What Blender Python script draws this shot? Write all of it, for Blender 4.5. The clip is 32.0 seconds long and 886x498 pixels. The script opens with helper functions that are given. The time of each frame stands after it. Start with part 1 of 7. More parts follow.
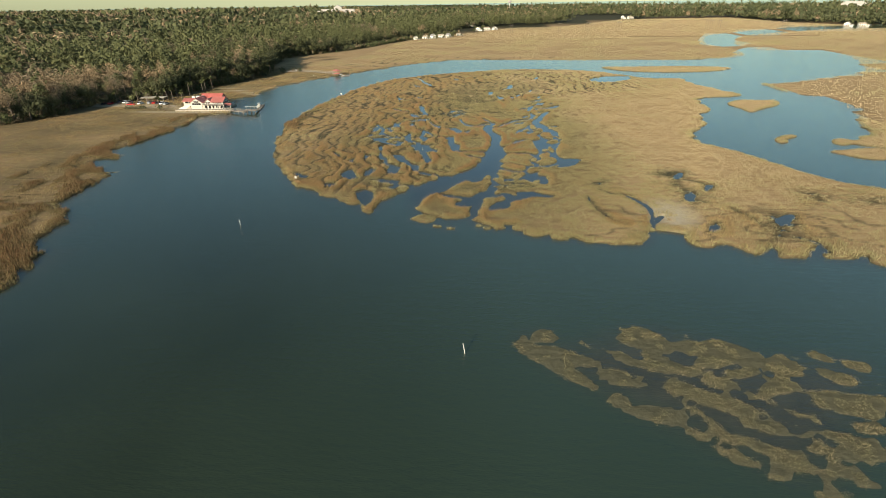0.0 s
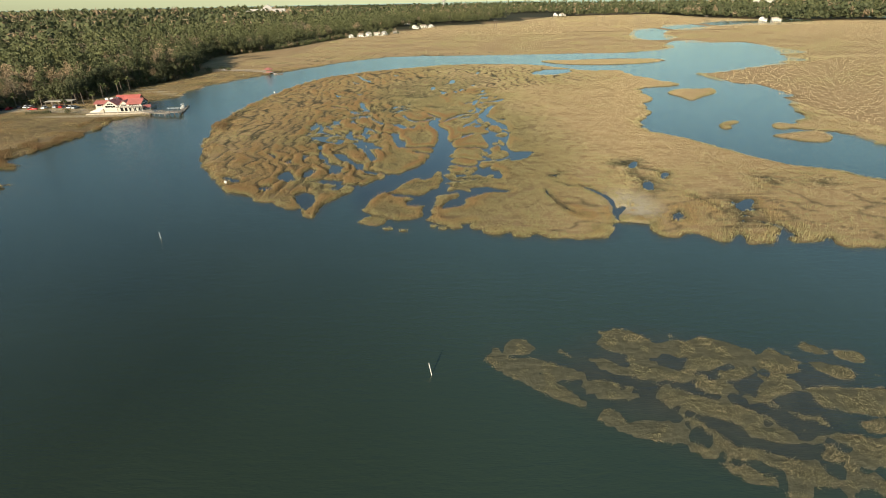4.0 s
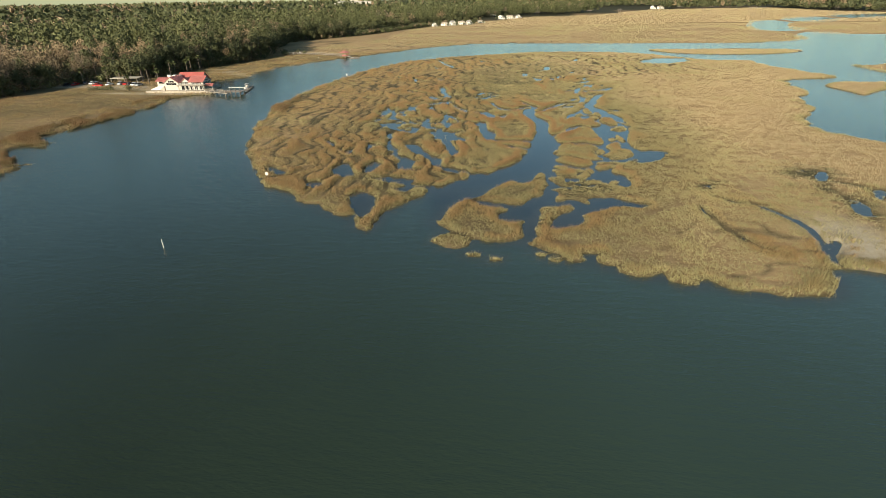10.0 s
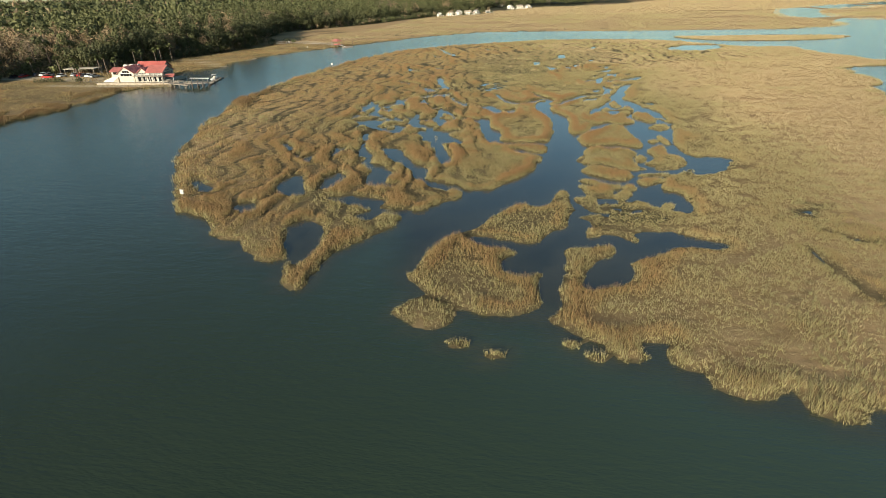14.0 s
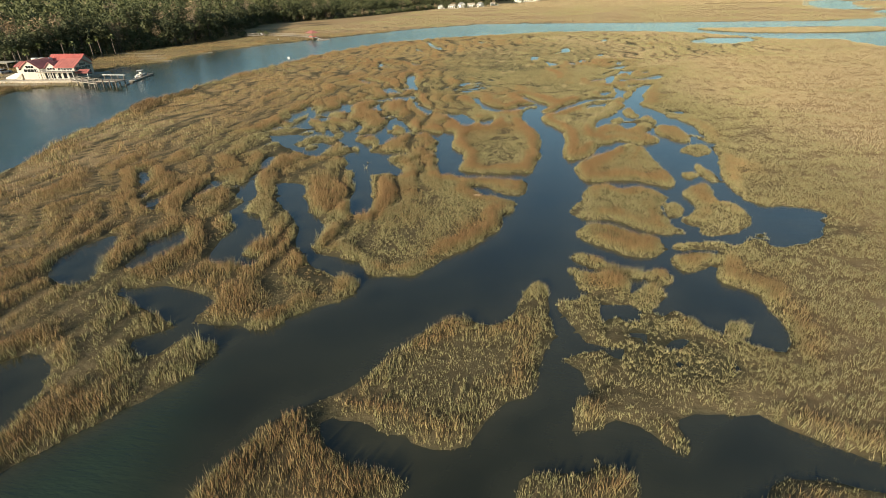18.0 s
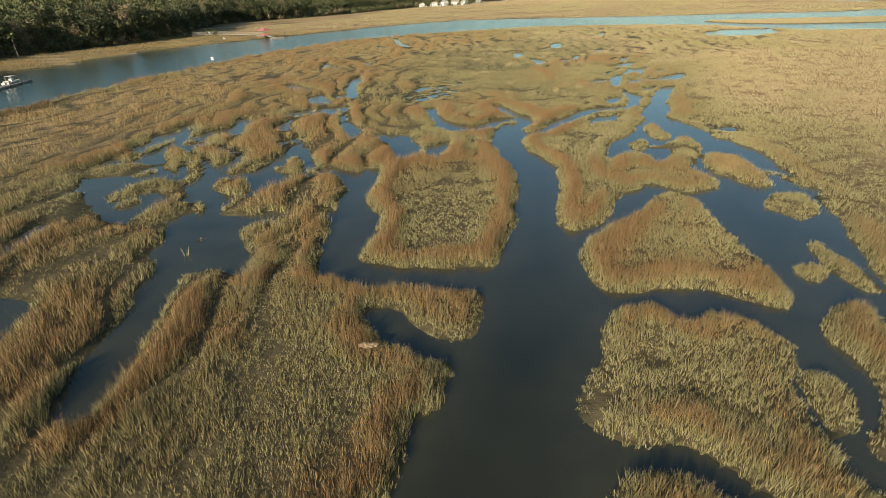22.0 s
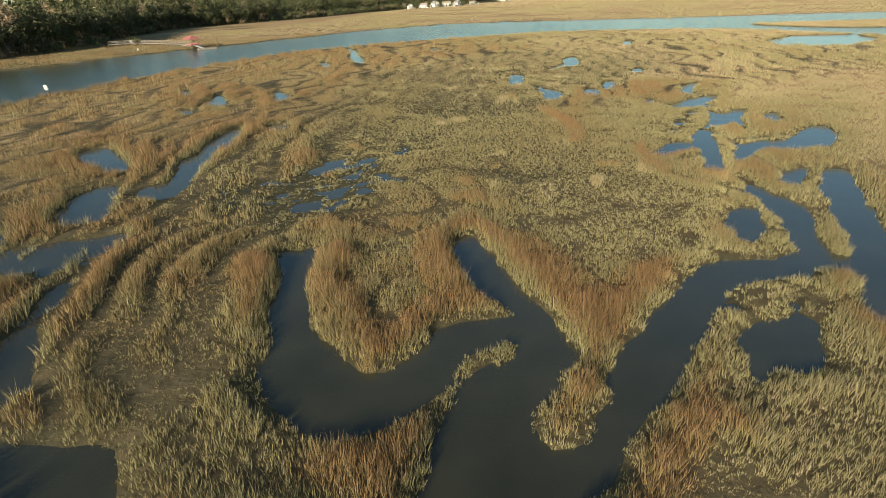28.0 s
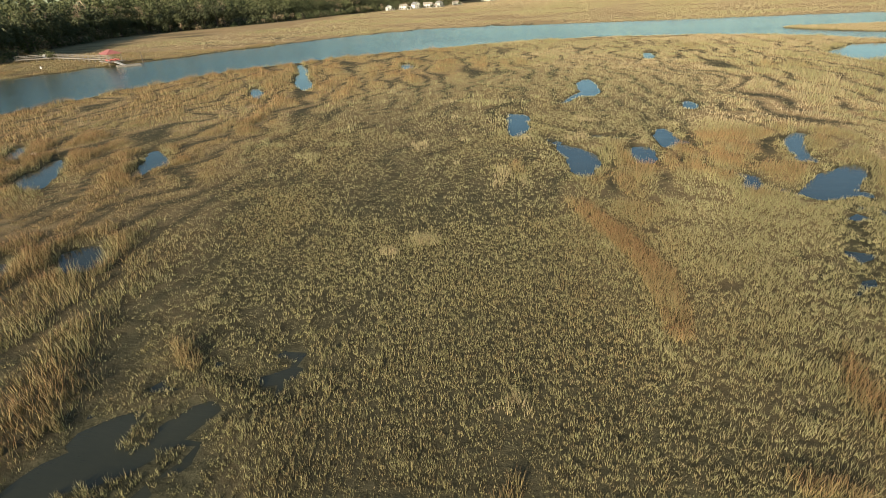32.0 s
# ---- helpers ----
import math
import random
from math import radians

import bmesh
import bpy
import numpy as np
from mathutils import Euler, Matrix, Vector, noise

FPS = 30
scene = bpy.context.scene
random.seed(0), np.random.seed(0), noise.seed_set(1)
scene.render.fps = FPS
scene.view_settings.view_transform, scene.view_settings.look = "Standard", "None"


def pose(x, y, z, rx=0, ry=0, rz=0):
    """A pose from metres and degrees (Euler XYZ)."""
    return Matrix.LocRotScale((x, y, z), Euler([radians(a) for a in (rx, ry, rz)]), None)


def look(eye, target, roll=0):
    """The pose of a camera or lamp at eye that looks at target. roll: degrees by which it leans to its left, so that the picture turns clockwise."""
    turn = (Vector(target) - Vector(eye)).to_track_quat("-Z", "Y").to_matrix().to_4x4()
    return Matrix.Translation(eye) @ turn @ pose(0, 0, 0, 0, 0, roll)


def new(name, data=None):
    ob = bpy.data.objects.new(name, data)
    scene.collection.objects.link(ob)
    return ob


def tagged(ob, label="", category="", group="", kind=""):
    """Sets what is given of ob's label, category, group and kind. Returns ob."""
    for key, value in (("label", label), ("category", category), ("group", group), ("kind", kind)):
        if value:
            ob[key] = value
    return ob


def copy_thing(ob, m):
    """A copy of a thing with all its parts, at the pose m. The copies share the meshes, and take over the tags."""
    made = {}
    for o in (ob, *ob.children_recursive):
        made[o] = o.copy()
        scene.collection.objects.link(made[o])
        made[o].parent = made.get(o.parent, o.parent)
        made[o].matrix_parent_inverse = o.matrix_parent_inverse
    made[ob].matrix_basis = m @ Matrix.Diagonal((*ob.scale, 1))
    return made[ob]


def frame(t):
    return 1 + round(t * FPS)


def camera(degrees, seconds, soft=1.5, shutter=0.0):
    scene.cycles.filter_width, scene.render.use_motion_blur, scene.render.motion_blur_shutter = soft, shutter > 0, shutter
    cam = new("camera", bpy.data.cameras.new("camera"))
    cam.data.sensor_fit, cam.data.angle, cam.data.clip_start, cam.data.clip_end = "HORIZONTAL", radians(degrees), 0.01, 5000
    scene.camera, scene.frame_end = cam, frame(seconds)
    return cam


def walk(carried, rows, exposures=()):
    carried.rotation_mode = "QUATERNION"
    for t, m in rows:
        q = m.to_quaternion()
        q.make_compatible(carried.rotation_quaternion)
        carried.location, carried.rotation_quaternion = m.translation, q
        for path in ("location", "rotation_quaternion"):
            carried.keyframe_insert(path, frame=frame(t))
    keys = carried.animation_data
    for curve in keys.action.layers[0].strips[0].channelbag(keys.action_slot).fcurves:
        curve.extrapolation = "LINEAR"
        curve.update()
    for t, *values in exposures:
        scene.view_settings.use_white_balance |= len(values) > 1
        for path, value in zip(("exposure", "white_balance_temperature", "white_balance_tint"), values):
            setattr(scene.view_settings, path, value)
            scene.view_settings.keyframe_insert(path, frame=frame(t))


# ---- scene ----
cam = camera(81.3, 32.0, soft=0.75)

# camera: seconds, eye, aim, roll
PATH = [
    (0, (5.20, -23.79, 53.58), (-0.76, 20.77, 31.69), -0.94),
    (0.5, (5.02, -23.14, 53.23), (-1.06, 21.39, 31.33), -0.94),
    (1, (4.82, -22.40, 52.85), (-1.50, 22.08, 30.91), -0.94),
    (1.5, (4.56, -21.49, 52.40), (-1.99, 22.95, 30.45), -0.94),
    (2, (4.23, -20.35, 51.88), (-2.47, 24.06, 29.92), -0.96),
    (2.5, (3.84, -18.94, 51.29), (-2.72, 25.50, 29.33), -1.00),
    (3, (3.39, -17.25, 50.64), (-1.21, 27.44, 28.69), -1.06),
    (3.5, (2.91, -15.31, 49.93), (0.89, 29.58, 27.98), -1.11),
    (4, (2.41, -13.18, 49.16), (1.57, 31.74, 27.20), -1.15),
    (4.5, (1.88, -10.90, 48.35), (1.50, 33.99, 26.34), -1.20),
    (6.5, (0.00, 0.00, 45.00), (0.00, 44.81, 22.81), -1.18),
    (7, (-0.63, 3.20, 44.02), (-0.62, 47.99, 21.81), -1.11),
    (7.5, (-1.33, 6.50, 43.03), (-2.12, 51.29, 20.83), -1.07),
    (8, (-2.09, 9.89, 41.99), (-4.82, 54.61, 19.81), -1.04),
    (8.5, (-2.88, 13.37, 40.92), (-7.11, 57.99, 18.76), -1.02),
    (9, (-3.67, 16.95, 39.84), (-9.11, 61.45, 17.70), -1.00),
    (10, (-5.21, 24.41, 37.74), (-12.57, 68.66, 15.65), -1.02),
    (11, (-6.35, 32.21, 35.70), (-14.49, 76.28, 13.54), -1.06),
    (12, (-6.93, 40.38, 33.82), (-15.36, 84.33, 11.53), -1.17),
    (13, (-6.96, 49.06, 32.17), (-15.30, 93.00, 9.82), -1.32),
    (13.5, (-6.80, 53.59, 31.37), (-14.95, 97.54, 8.97), -1.38),
    (15.5, (-4.46, 74.42, 28.66), (-12.77, 118.20, 5.99), -1.63),
    (16, (-3.84, 79.57, 28.00), (-12.35, 123.30, 5.30), -1.56),
    (17, (-2.65, 89.76, 26.54), (-11.67, 133.37, 3.79), -1.42),
    (18, (-1.63, 99.76, 24.89), (-10.64, 143.37, 2.16), -1.40),
    (19, (-0.86, 109.58, 23.19), (-9.80, 153.24, 0.52), -1.56),
    (20, (-0.38, 119.43, 21.62), (-9.24, 163.13, -1.00), -1.73),
    (21, (-0.43, 129.46, 20.21), (-9.10, 173.24, -2.33), -1.87),
    (22, (-0.77, 139.39, 18.88), (-9.19, 183.20, -3.70), -2.00),
    (23, (-1.13, 149.27, 17.85), (-9.58, 193.08, -4.72), -2.09),
    (24, (-1.42, 159.25, 17.10), (-9.89, 203.09, -5.41), -2.18),
    (25, (-1.87, 169.49, 16.55), (-10.17, 213.39, -5.90), -2.29),
    (25.5, (-2.15, 174.61, 16.34), (-10.40, 218.53, -6.07), -2.31),
    (27.5, (-2.97, 193.98, 16.33), (-11.42, 237.87, -6.09), -2.30),
    (28, (-3.38, 198.74, 16.34), (-11.74, 242.64, -6.09), -2.29),
    (29, (-4.24, 208.23, 16.34), (-12.53, 252.15, -6.07), -2.34),
    (30, (-5.15, 217.71, 16.33), (-13.29, 261.65, -6.11), -2.47),
    (31, (-6.15, 227.23, 16.37), (-14.21, 271.16, -6.11), -2.66),
    (31.5, (-6.64, 231.80, 16.42), (-14.68, 275.72, -6.08), -2.73),
    (32, (-7.08, 236.15, 16.47), (-14.36, 280.20, -6.03), -2.82),
]
walk(cam, [(t, look(eye, aim, roll)) for t, eye, aim, roll in PATH])

# ---- daylight: low winter sun behind the camera, clear sky ----
SUN_EL, SUN_YAW = 17.5, 19.4
sun_from = Vector((-math.sin(radians(SUN_YAW)) * math.cos(radians(SUN_EL)),
                   -math.cos(radians(SUN_YAW)) * math.cos(radians(SUN_EL)), math.sin(radians(SUN_EL))))
world = bpy.data.worlds.new("sky")
scene.world = world
world.use_nodes = True
wn = world.node_tree.nodes
sky = wn.new("ShaderNodeTexSky")
sky.sky_type, sky.sun_disc = "NISHITA", False
sky.dust_density, sky.ozone_density, sky.air_density = 0.3, 1.6, 1.0
sky.sun_elevation, sky.sun_rotation = radians(SUN_EL), math.atan2(sun_from.x, sun_from.y)
air = wn.new("ShaderNodeMix")
air.data_type, air.blend_type = "RGBA", "MULTIPLY"
air.inputs[0].default_value, air.inputs[7].default_value = 1.0, (0.84, 1.0, 0.97, 1.0)
world.node_tree.links.new(sky.outputs[0], air.inputs[6])
world.node_tree.links.new(air.outputs[2], wn["Background"].inputs[0])
wn["Background"].inputs[1].default_value = 0.068
sun = new("sun", bpy.data.lights.new("sun", "SUN"))
sun.data.energy, sun.data.angle, sun.data.color = 5.0, radians(0.6), (1.0, 0.90, 0.72)
sun.matrix_world = look((0, 0, 200), Vector((0, 0, 200)) - sun_from)
scene.view_settings.exposure = 0.84


# ---- materials ----
def material(name, rough=0.8, metal=0.0, spec=0.5):
    m = bpy.data.materials.new(name)
    m.use_nodes = True
    b = m.node_tree.nodes["Principled BSDF"]
    b.inputs["Roughness"].default_value, b.inputs["Metallic"].default_value = rough, metal
    b.inputs["Specular IOR Level"].default_value = spec
    return m, m.node_tree.nodes, m.node_tree.links, b


def noise_node(m, scale, detail=3.0, coord="Object", rough=0.55, stretch=None):
    n, l = m.node_tree.nodes, m.node_tree.links
    tc, tx = n.new("ShaderNodeTexCoord"), n.new("ShaderNodeTexNoise")
    tx.inputs["Scale"].default_value, tx.inputs["Detail"].default_value = scale, detail
    tx.inputs["Roughness"].default_value = rough
    if stretch:
        mp = n.new("ShaderNodeMapping")
        mp.inputs["Scale"].default_value = stretch
        l.new(tc.outputs[coord], mp.inputs[0])
        l.new(mp.outputs[0], tx.inputs[0])
    else:
        l.new(tc.outputs[coord], tx.inputs[0])
    return tx.outputs[0]


def ramp_node(m, fac, stops):
    r = m.node_tree.nodes.new("ShaderNodeValToRGB")
    e = r.color_ramp.elements
    while len(e) < len(stops):
        e.new(0.5)
    for k, (p, c) in zip(e, stops):
        k.position, k.color = p, (*c, 1)
    m.node_tree.links.new(fac, r.inputs[0])
    return r.outputs[0]


def mix_node(m, fac, a, b, blend="MIX"):
    x = m.node_tree.nodes.new("ShaderNodeMix")
    x.data_type, x.blend_type = "RGBA", blend
    for sock, v in ((x.inputs[0], fac), (x.inputs[6], a), (x.inputs[7], b)):
        if isinstance(v, (int, float)):
            sock.default_value = v
        elif isinstance(v, tuple):
            sock.default_value = (*v, 1)
        else:
            m.node_tree.links.new(v, sock)
    return x.outputs[2]


def bump_node(m, height, strength, distance, target):
    b = m.node_tree.nodes.new("ShaderNodeBump")
    b.inputs["Strength"].default_value, b.inputs["Distance"].default_value = strength, distance
    m.node_tree.links.new(height, b.inputs["Height"])
    m.node_tree.links.new(b.outputs[0], target.inputs["Normal"])


def plain(name, colour, rough=0.7, vary=0.12, scale=3.0, metal=0.0, bump=0.0):
    m, n, l, b = material(name, rough, metal)
    dark = tuple(c * (1 - vary) for c in colour)
    lite = tuple(min(1, c * (1 + vary)) for c in colour)
    f = noise_node(m, scale, 4)
    l.new(ramp_node(m, f, [(0.3, dark), (0.7, lite)]), b.inputs["Base Color"])
    if bump:
        bump_node(m, f, bump, 0.02, b)
    return m


def attr_node(m, name):
    a = m.node_tree.nodes.new("ShaderNodeAttribute")
    a.attribute_name = name
    return a.outputs["Fac"]


m_water, n, l, b = material("water", 0.12, 0.0, 0.55)
b.inputs["IOR"].default_value = 1.42
deep = ramp_node(m_water, noise_node(m_water, 0.012, 3), [(0.3, (0.028, 0.044, 0.024)), (0.7, (0.037, 0.056, 0.032))])
mud = ramp_node(m_water, noise_node(m_water, 0.25, 4), [(0.3, (0.036, 0.034, 0.018)), (0.7, (0.060, 0.055, 0.030))])
# darker colour for the western reach, standing in for a dim reflection
dim_water = ramp_node(m_water, noise_node(m_water, 0.03, 3), [(0.3, (0.018, 0.026, 0.012)), (0.7, (0.025, 0.035, 0.017))])
deep = mix_node(m_water, attr_node(m_water, "channel"), deep, dim_water)
peat = ramp_node(m_water, noise_node(m_water, 0.12, 3), [(0.3, (0.017, 0.017, 0.008)), (0.7, (0.030, 0.029, 0.014))])
deep = mix_node(m_water, attr_node(m_water, "sheltered"), deep, peat)
l.new(mix_node(m_water, attr_node(m_water, "shallow"), deep, mud), b.inputs["Base Color"])
# gloss is cut over the same western mask to weaken its reflection
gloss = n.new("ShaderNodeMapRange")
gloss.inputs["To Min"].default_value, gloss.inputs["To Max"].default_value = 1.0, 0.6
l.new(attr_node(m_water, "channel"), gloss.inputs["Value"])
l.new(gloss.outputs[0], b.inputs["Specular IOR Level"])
rip = noise_node(m_water, 0.55, 4, rough=0.6, stretch=(0.55, 1.7, 1))
fine = noise_node(m_water, 2.6, 3, rough=0.6, stretch=(0.45, 1.7, 1))
wave = mix_node(m_water, 0.35, rip, fine)
wave = mix_node(m_water, attr_node(m_water, "sheltered"), wave, mix_node(m_water, 0.82, wave, (0.5, 0.5, 0.5)))
bump_node(m_water, wave, 0.85, 0.11, b)

m_ground, n, l, b = material("marsh_ground", 0.95, 0.0, 0.1)
f1, f2 = noise_node(m_ground, 0.025, 5), noise_node(m_ground, 0.9, 6, rough=0.7)
f3 = noise_node(m_ground, 0.35, 5, stretch=(0.35, 1.4, 1))
straw = ramp_node(m_ground, f1, [(0.3, (0.34, 0.22, 0.115)), (0.5, (0.43, 0.285, 0.155)), (0.7, (0.38, 0.265, 0.14))])
straw = mix_node(m_ground, 0.45, straw, ramp_node(m_ground, f2, [(0.3, (0.20, 0.13, 0.055)), (0.7, (0.52, 0.37, 0.19))]))
straw = mix_node(m_ground, 0.3, straw, ramp_node(m_ground, f3, [(0.4, (0.22, 0.13, 0.055)), (0.62, (0.46, 0.33, 0.16))]))
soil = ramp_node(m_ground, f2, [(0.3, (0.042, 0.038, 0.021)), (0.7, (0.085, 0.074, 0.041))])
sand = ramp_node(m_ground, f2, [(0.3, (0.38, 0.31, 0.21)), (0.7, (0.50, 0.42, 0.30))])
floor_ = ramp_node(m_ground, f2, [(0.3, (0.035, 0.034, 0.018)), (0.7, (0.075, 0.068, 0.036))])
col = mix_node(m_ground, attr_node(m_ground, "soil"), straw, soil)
col = mix_node(m_ground, attr_node(m_ground, "litter"), col, floor_)
silt = ramp_node(m_ground, f2, [(0.3, (0.075, 0.070, 0.042)), (0.7, (0.135, 0.122, 0.074))])
col = mix_node(m_ground, attr_node(m_ground, "silt"), col, silt)
l.new(mix_node(m_ground, attr_node(m_ground, "sand"), col, sand), b.inputs["Base Color"])
bump_node(m_ground, mix_node(m_ground, 0.5, f2, f3), 0.9, 0.35, b)


def grass_material(name, shade=1.0):
    """Marsh grass: straw, olive and rust by stand, paler green low on the stem."""
    m, n, l, b = material(name, 0.75, 0.0, 0.25)
    geo = n.new("ShaderNodeNewGeometry")
    dry = ramp_node(m, attr_node(m, "tint"), [(0.0, (0.430, 0.298, 0.184)), (0.4, (0.232, 0.188, 0.104)), (0.62, (0.250, 0.158, 0.080)), (1.0, (0.265, 0.112, 0.055))])
    low = ramp_node(m, attr_node(m, "tint"), [(0.0, (0.36, 0.275, 0.155)), (0.4, (0.258, 0.244, 0.102)), (1.0, (0.268, 0.228, 0.095))])
    col = mix_node(m, attr_node(m, "up"), low, dry)
    tone = ramp_node(m, geo.outputs["Random Per Island"], [(0.0, (0.52, 0.52, 0.51)), (0.5, (0.95, 0.95, 0.94)), (1.0, (1.36, 1.35, 1.32))])
    tone = mix_node(m, 1.0, tone, (shade, shade, shade), "MULTIPLY")
    l.new(mix_node(m, 1.0, col, tone, "MULTIPLY"), b.inputs["Base Color"])
    thin = n.new("ShaderNodeBsdfTranslucent")
    l.new(col, thin.inputs[0])
    blend = n.new("ShaderNodeMixShader")
    blend.inputs[0].default_value = 0.05
    l.new(b.outputs[0], blend.inputs[1])
    l.new(thin.outputs[0], blend.inputs[2])
    l.new(blend.outputs[0], n["Material Output"].inputs[0])
    return m


m_grass = grass_material("marsh_grass")
m_drowned = grass_material("silty_grass", 0.9)
# brown rush, with the fringe's shadow put into its colour by 0.62
m_rush = grass_material("shaded_dead_rush", 0.62)


# ---- the plan of land and water (metres) ----
LANDS, CREEKS, POOLS, WETS, RIDGES, BANKS, TALLS, SHOALS, MOUNDS = [], [], [], [], [], [], [], [], []


def smooth_loop(pts, rounds=2):
    p = np.array(pts, float)
    for _ in range(rounds):
        q = np.roll(p, -1, axis=0)
        p = np.stack([0.75 * p + 0.25 * q, 0.25 * p + 0.75 * q], 1).reshape(-1, p.shape[1])
    return p


def smooth_line(pts, rounds=2):
    p = np.array(pts, float)
    for _ in range(rounds):
        a, c = p[:-1], p[1:]
        mid = np.stack([0.75 * a + 0.25 * c, 0.25 * a + 0.75 * c], 1).reshape(-1, p.shape[1])
        p = np.vstack([p[:1], mid, p[-1:]])
    return p


def land(pts):
    LANDS.append(smooth_loop(pts))


def creek(pts):
    CREEKS.append(smooth_line(pts))


def pool(pts):
    POOLS.append(smooth_loop(pts))


def wet(pts):
    WETS.append(smooth_loop(pts))


def mound(pts):
    MOUNDS.append(smooth_loop(pts))


def shoal(pts):
    SHOALS.append(smooth_loop(pts))


def stroke(store, width, pts):
    store.append(smooth_line([(x, y, width * (0.7 if i in (0, len(pts) - 1) else 1)) for i, (x, y) in enumerate(pts)]))


def ridge(width, pts):
    stroke(RIDGES, width, pts)


def pad(pts):
    BANKS.append(smooth_loop(pts))


def tall(width, pts):
    stroke(TALLS, width, pts)


# main marsh island, clockwise from its western point
WEST_SHORE = [(-78, 148), (-82, 156), (-88, 169), (-93, 185), (-100, 209), (-103, 238), (-102, 267), (-99, 295), (-92, 339), (-80, 370), (-39, 402), (0, 424), (43, 424), (69, 411), (86, 391), (97, 373), (117, 374), (126, 371)]
BAY_SHORE = [(120.6, 359.9), (135, 316.3), (139.6, 302.3), (110.9, 295), (104.8, 276.4), (110.5, 265.3), (100, 253.3), (94.2, 236.2), (94.4, 221.9), (87.5, 216.4), (79, 201.5), (81.3, 191.4), (90.3, 180.7), (96.3, 166.6), (100.5, 155.5), (106, 148.7), (108.4, 143.6), (119.2, 139), (125.1, 127.1), (150, 112), (150, 84)]
SOUTH_SHORE = [(120, 84), (94.3, 86.1), (88.4, 85.7), (84.3, 86.7), (86.5, 91.8), (81.3, 87.6), (75.8, 88.3), (76.3, 95.2), (74.2, 89.8), (69, 87.1), (65.5, 87.2), (67.8, 95.5), (62.9, 88.1), (60.3, 90.2), (56.7, 94.9), (53.3, 91.3), (50.5, 92), (48.3, 96.7), (50.9, 100.3), (49.4, 99.7), (43.1, 100.9), (40.7, 99.6), (40.2, 96.3), (38, 92.3), (32.1, 91), (26.5, 92.2), (23.7, 92.6), (22, 95.4), (21, 94.9), (19.9, 93.1), (16.7, 93.7), (15.8, 94.7), (16, 96.5), (14.8, 94.5), (12.6, 94.2), (9.6, 95.8), (9.7, 97.4), (8.4, 96.6), (6.8, 98.3), (6.7, 100.4)]
SPIT_SHORE = [(7.6, 101.3), (6.1, 101.1), (4.3, 101), (5, 99.7), (4.7, 98.3), (2.8, 98), (1.8, 99), (1.7, 100.8), (0.6, 100.8), (-1.1, 101.3), (-1.7, 102.5), (-3.7, 103.1), (-5.1, 103.1), (-3.3, 105.1), (-4.4, 105.3), (-5.9, 104.7), (-6.6, 103.5), (-7.4, 103.1), (-9.7, 103.9), (-11.5, 104.3), (-12.6, 105.1), (-14.3, 106.3), (-16.9, 106.8), (-17.7, 107.8), (-19.4, 109.1), (-21.3, 110.6)]
TIP_SHORE = [(-25.6, 126.3), (-27.1, 122.5), (-29.3, 118.8), (-30.7, 116.1), (-31.6, 114.8), (-31.9, 110.6), (-31.8, 108), (-32, 106.3), (-32.6, 105.9), (-34.5, 107.6), (-36.3, 110), (-37.4, 112.1), (-38.7, 111.5), (-41.1, 112.2), (-43.5, 113.8), (-45.6, 116.7), (-49, 116.9), (-51.4, 119.3), (-53.6, 122.7), (-55.7, 123.7), (-60.7, 125.8), (-63.2, 126.9), (-66.3, 133.1), (-69.1, 135.4), (-73.1, 142.1), (-78.8, 149.6)]
land(WEST_SHORE + BAY_SHORE + SOUTH_SHORE + SPIT_SHORE + TIP_SHORE)
# mainland with the river bank marsh
RIVER_BANK = [(-98.8, 56.6), (-97.9, 59.1), (-105.2, 67.4), (-97.9, 64.1), (-105.6, 71.7), (-103.2, 76.5), (-106.2, 73.1), (-110.2, 79.1), (-117.7, 91), (-115.3, 95.3), (-122.8, 98.8), (-129, 112.5), (-124.6, 115.5), (-130.6, 120.4), (-132.4, 129.1), (-129.6, 132.5), (-141.6, 138.1), (-151.9, 148), (-143.5, 154.1), (-153.9, 159.8), (-152, 178), (-149, 193.7), (-150.7, 217.6)]
land(RIVER_BANK + [(-156, 230), (-143, 238), (-146, 247), (-166, 278), (-151, 288), (-158, 314), (-152, 339), (-133, 378), (-114, 414), (-82, 466), (-40, 503), (52, 486), (104, 495), (151, 485), (229, 521), (237, 610), (228, 664), (262, 774), (298, 842), (600, 1100), (4600, 1500), (4600, 1800), (700, 2900), (-300, 4900), (-4600, 4900), (-4600, -300), (-200, -300)])
# eastern marsh
land([(323, 814), (279, 712), (256, 646), (256, 577), (315, 593), (326, 574), (298, 482), (269.6, 420.9), (249.4, 397.1), (213, 374.9), (177.5, 349.5), (165.1, 351.1), (166, 332.1), (170.7, 312.1), (174.8, 300.5), (186.3, 303.6), (177.4, 270.8), (169.3, 247), (156.3, 220.7), (154, 209), (144.1, 204.2), (137.6, 189.5), (144.8, 187.1), (153.3, 183.8), (151.6, 167.1), (153.9, 165.5), (200, 150), (4600, 200), (4600, 1400), (600, 1000)])
# pond behind the tip
pool([(-35.4, 109.9), (-38.1, 115.7), (-41, 120.8), (-41.2, 124.3), (-39.5, 125.3), (-36.8, 123.4), (-35.1, 120.3), (-34.5, 117.1), (-34.5, 113.8), (-34.9, 111.7)])
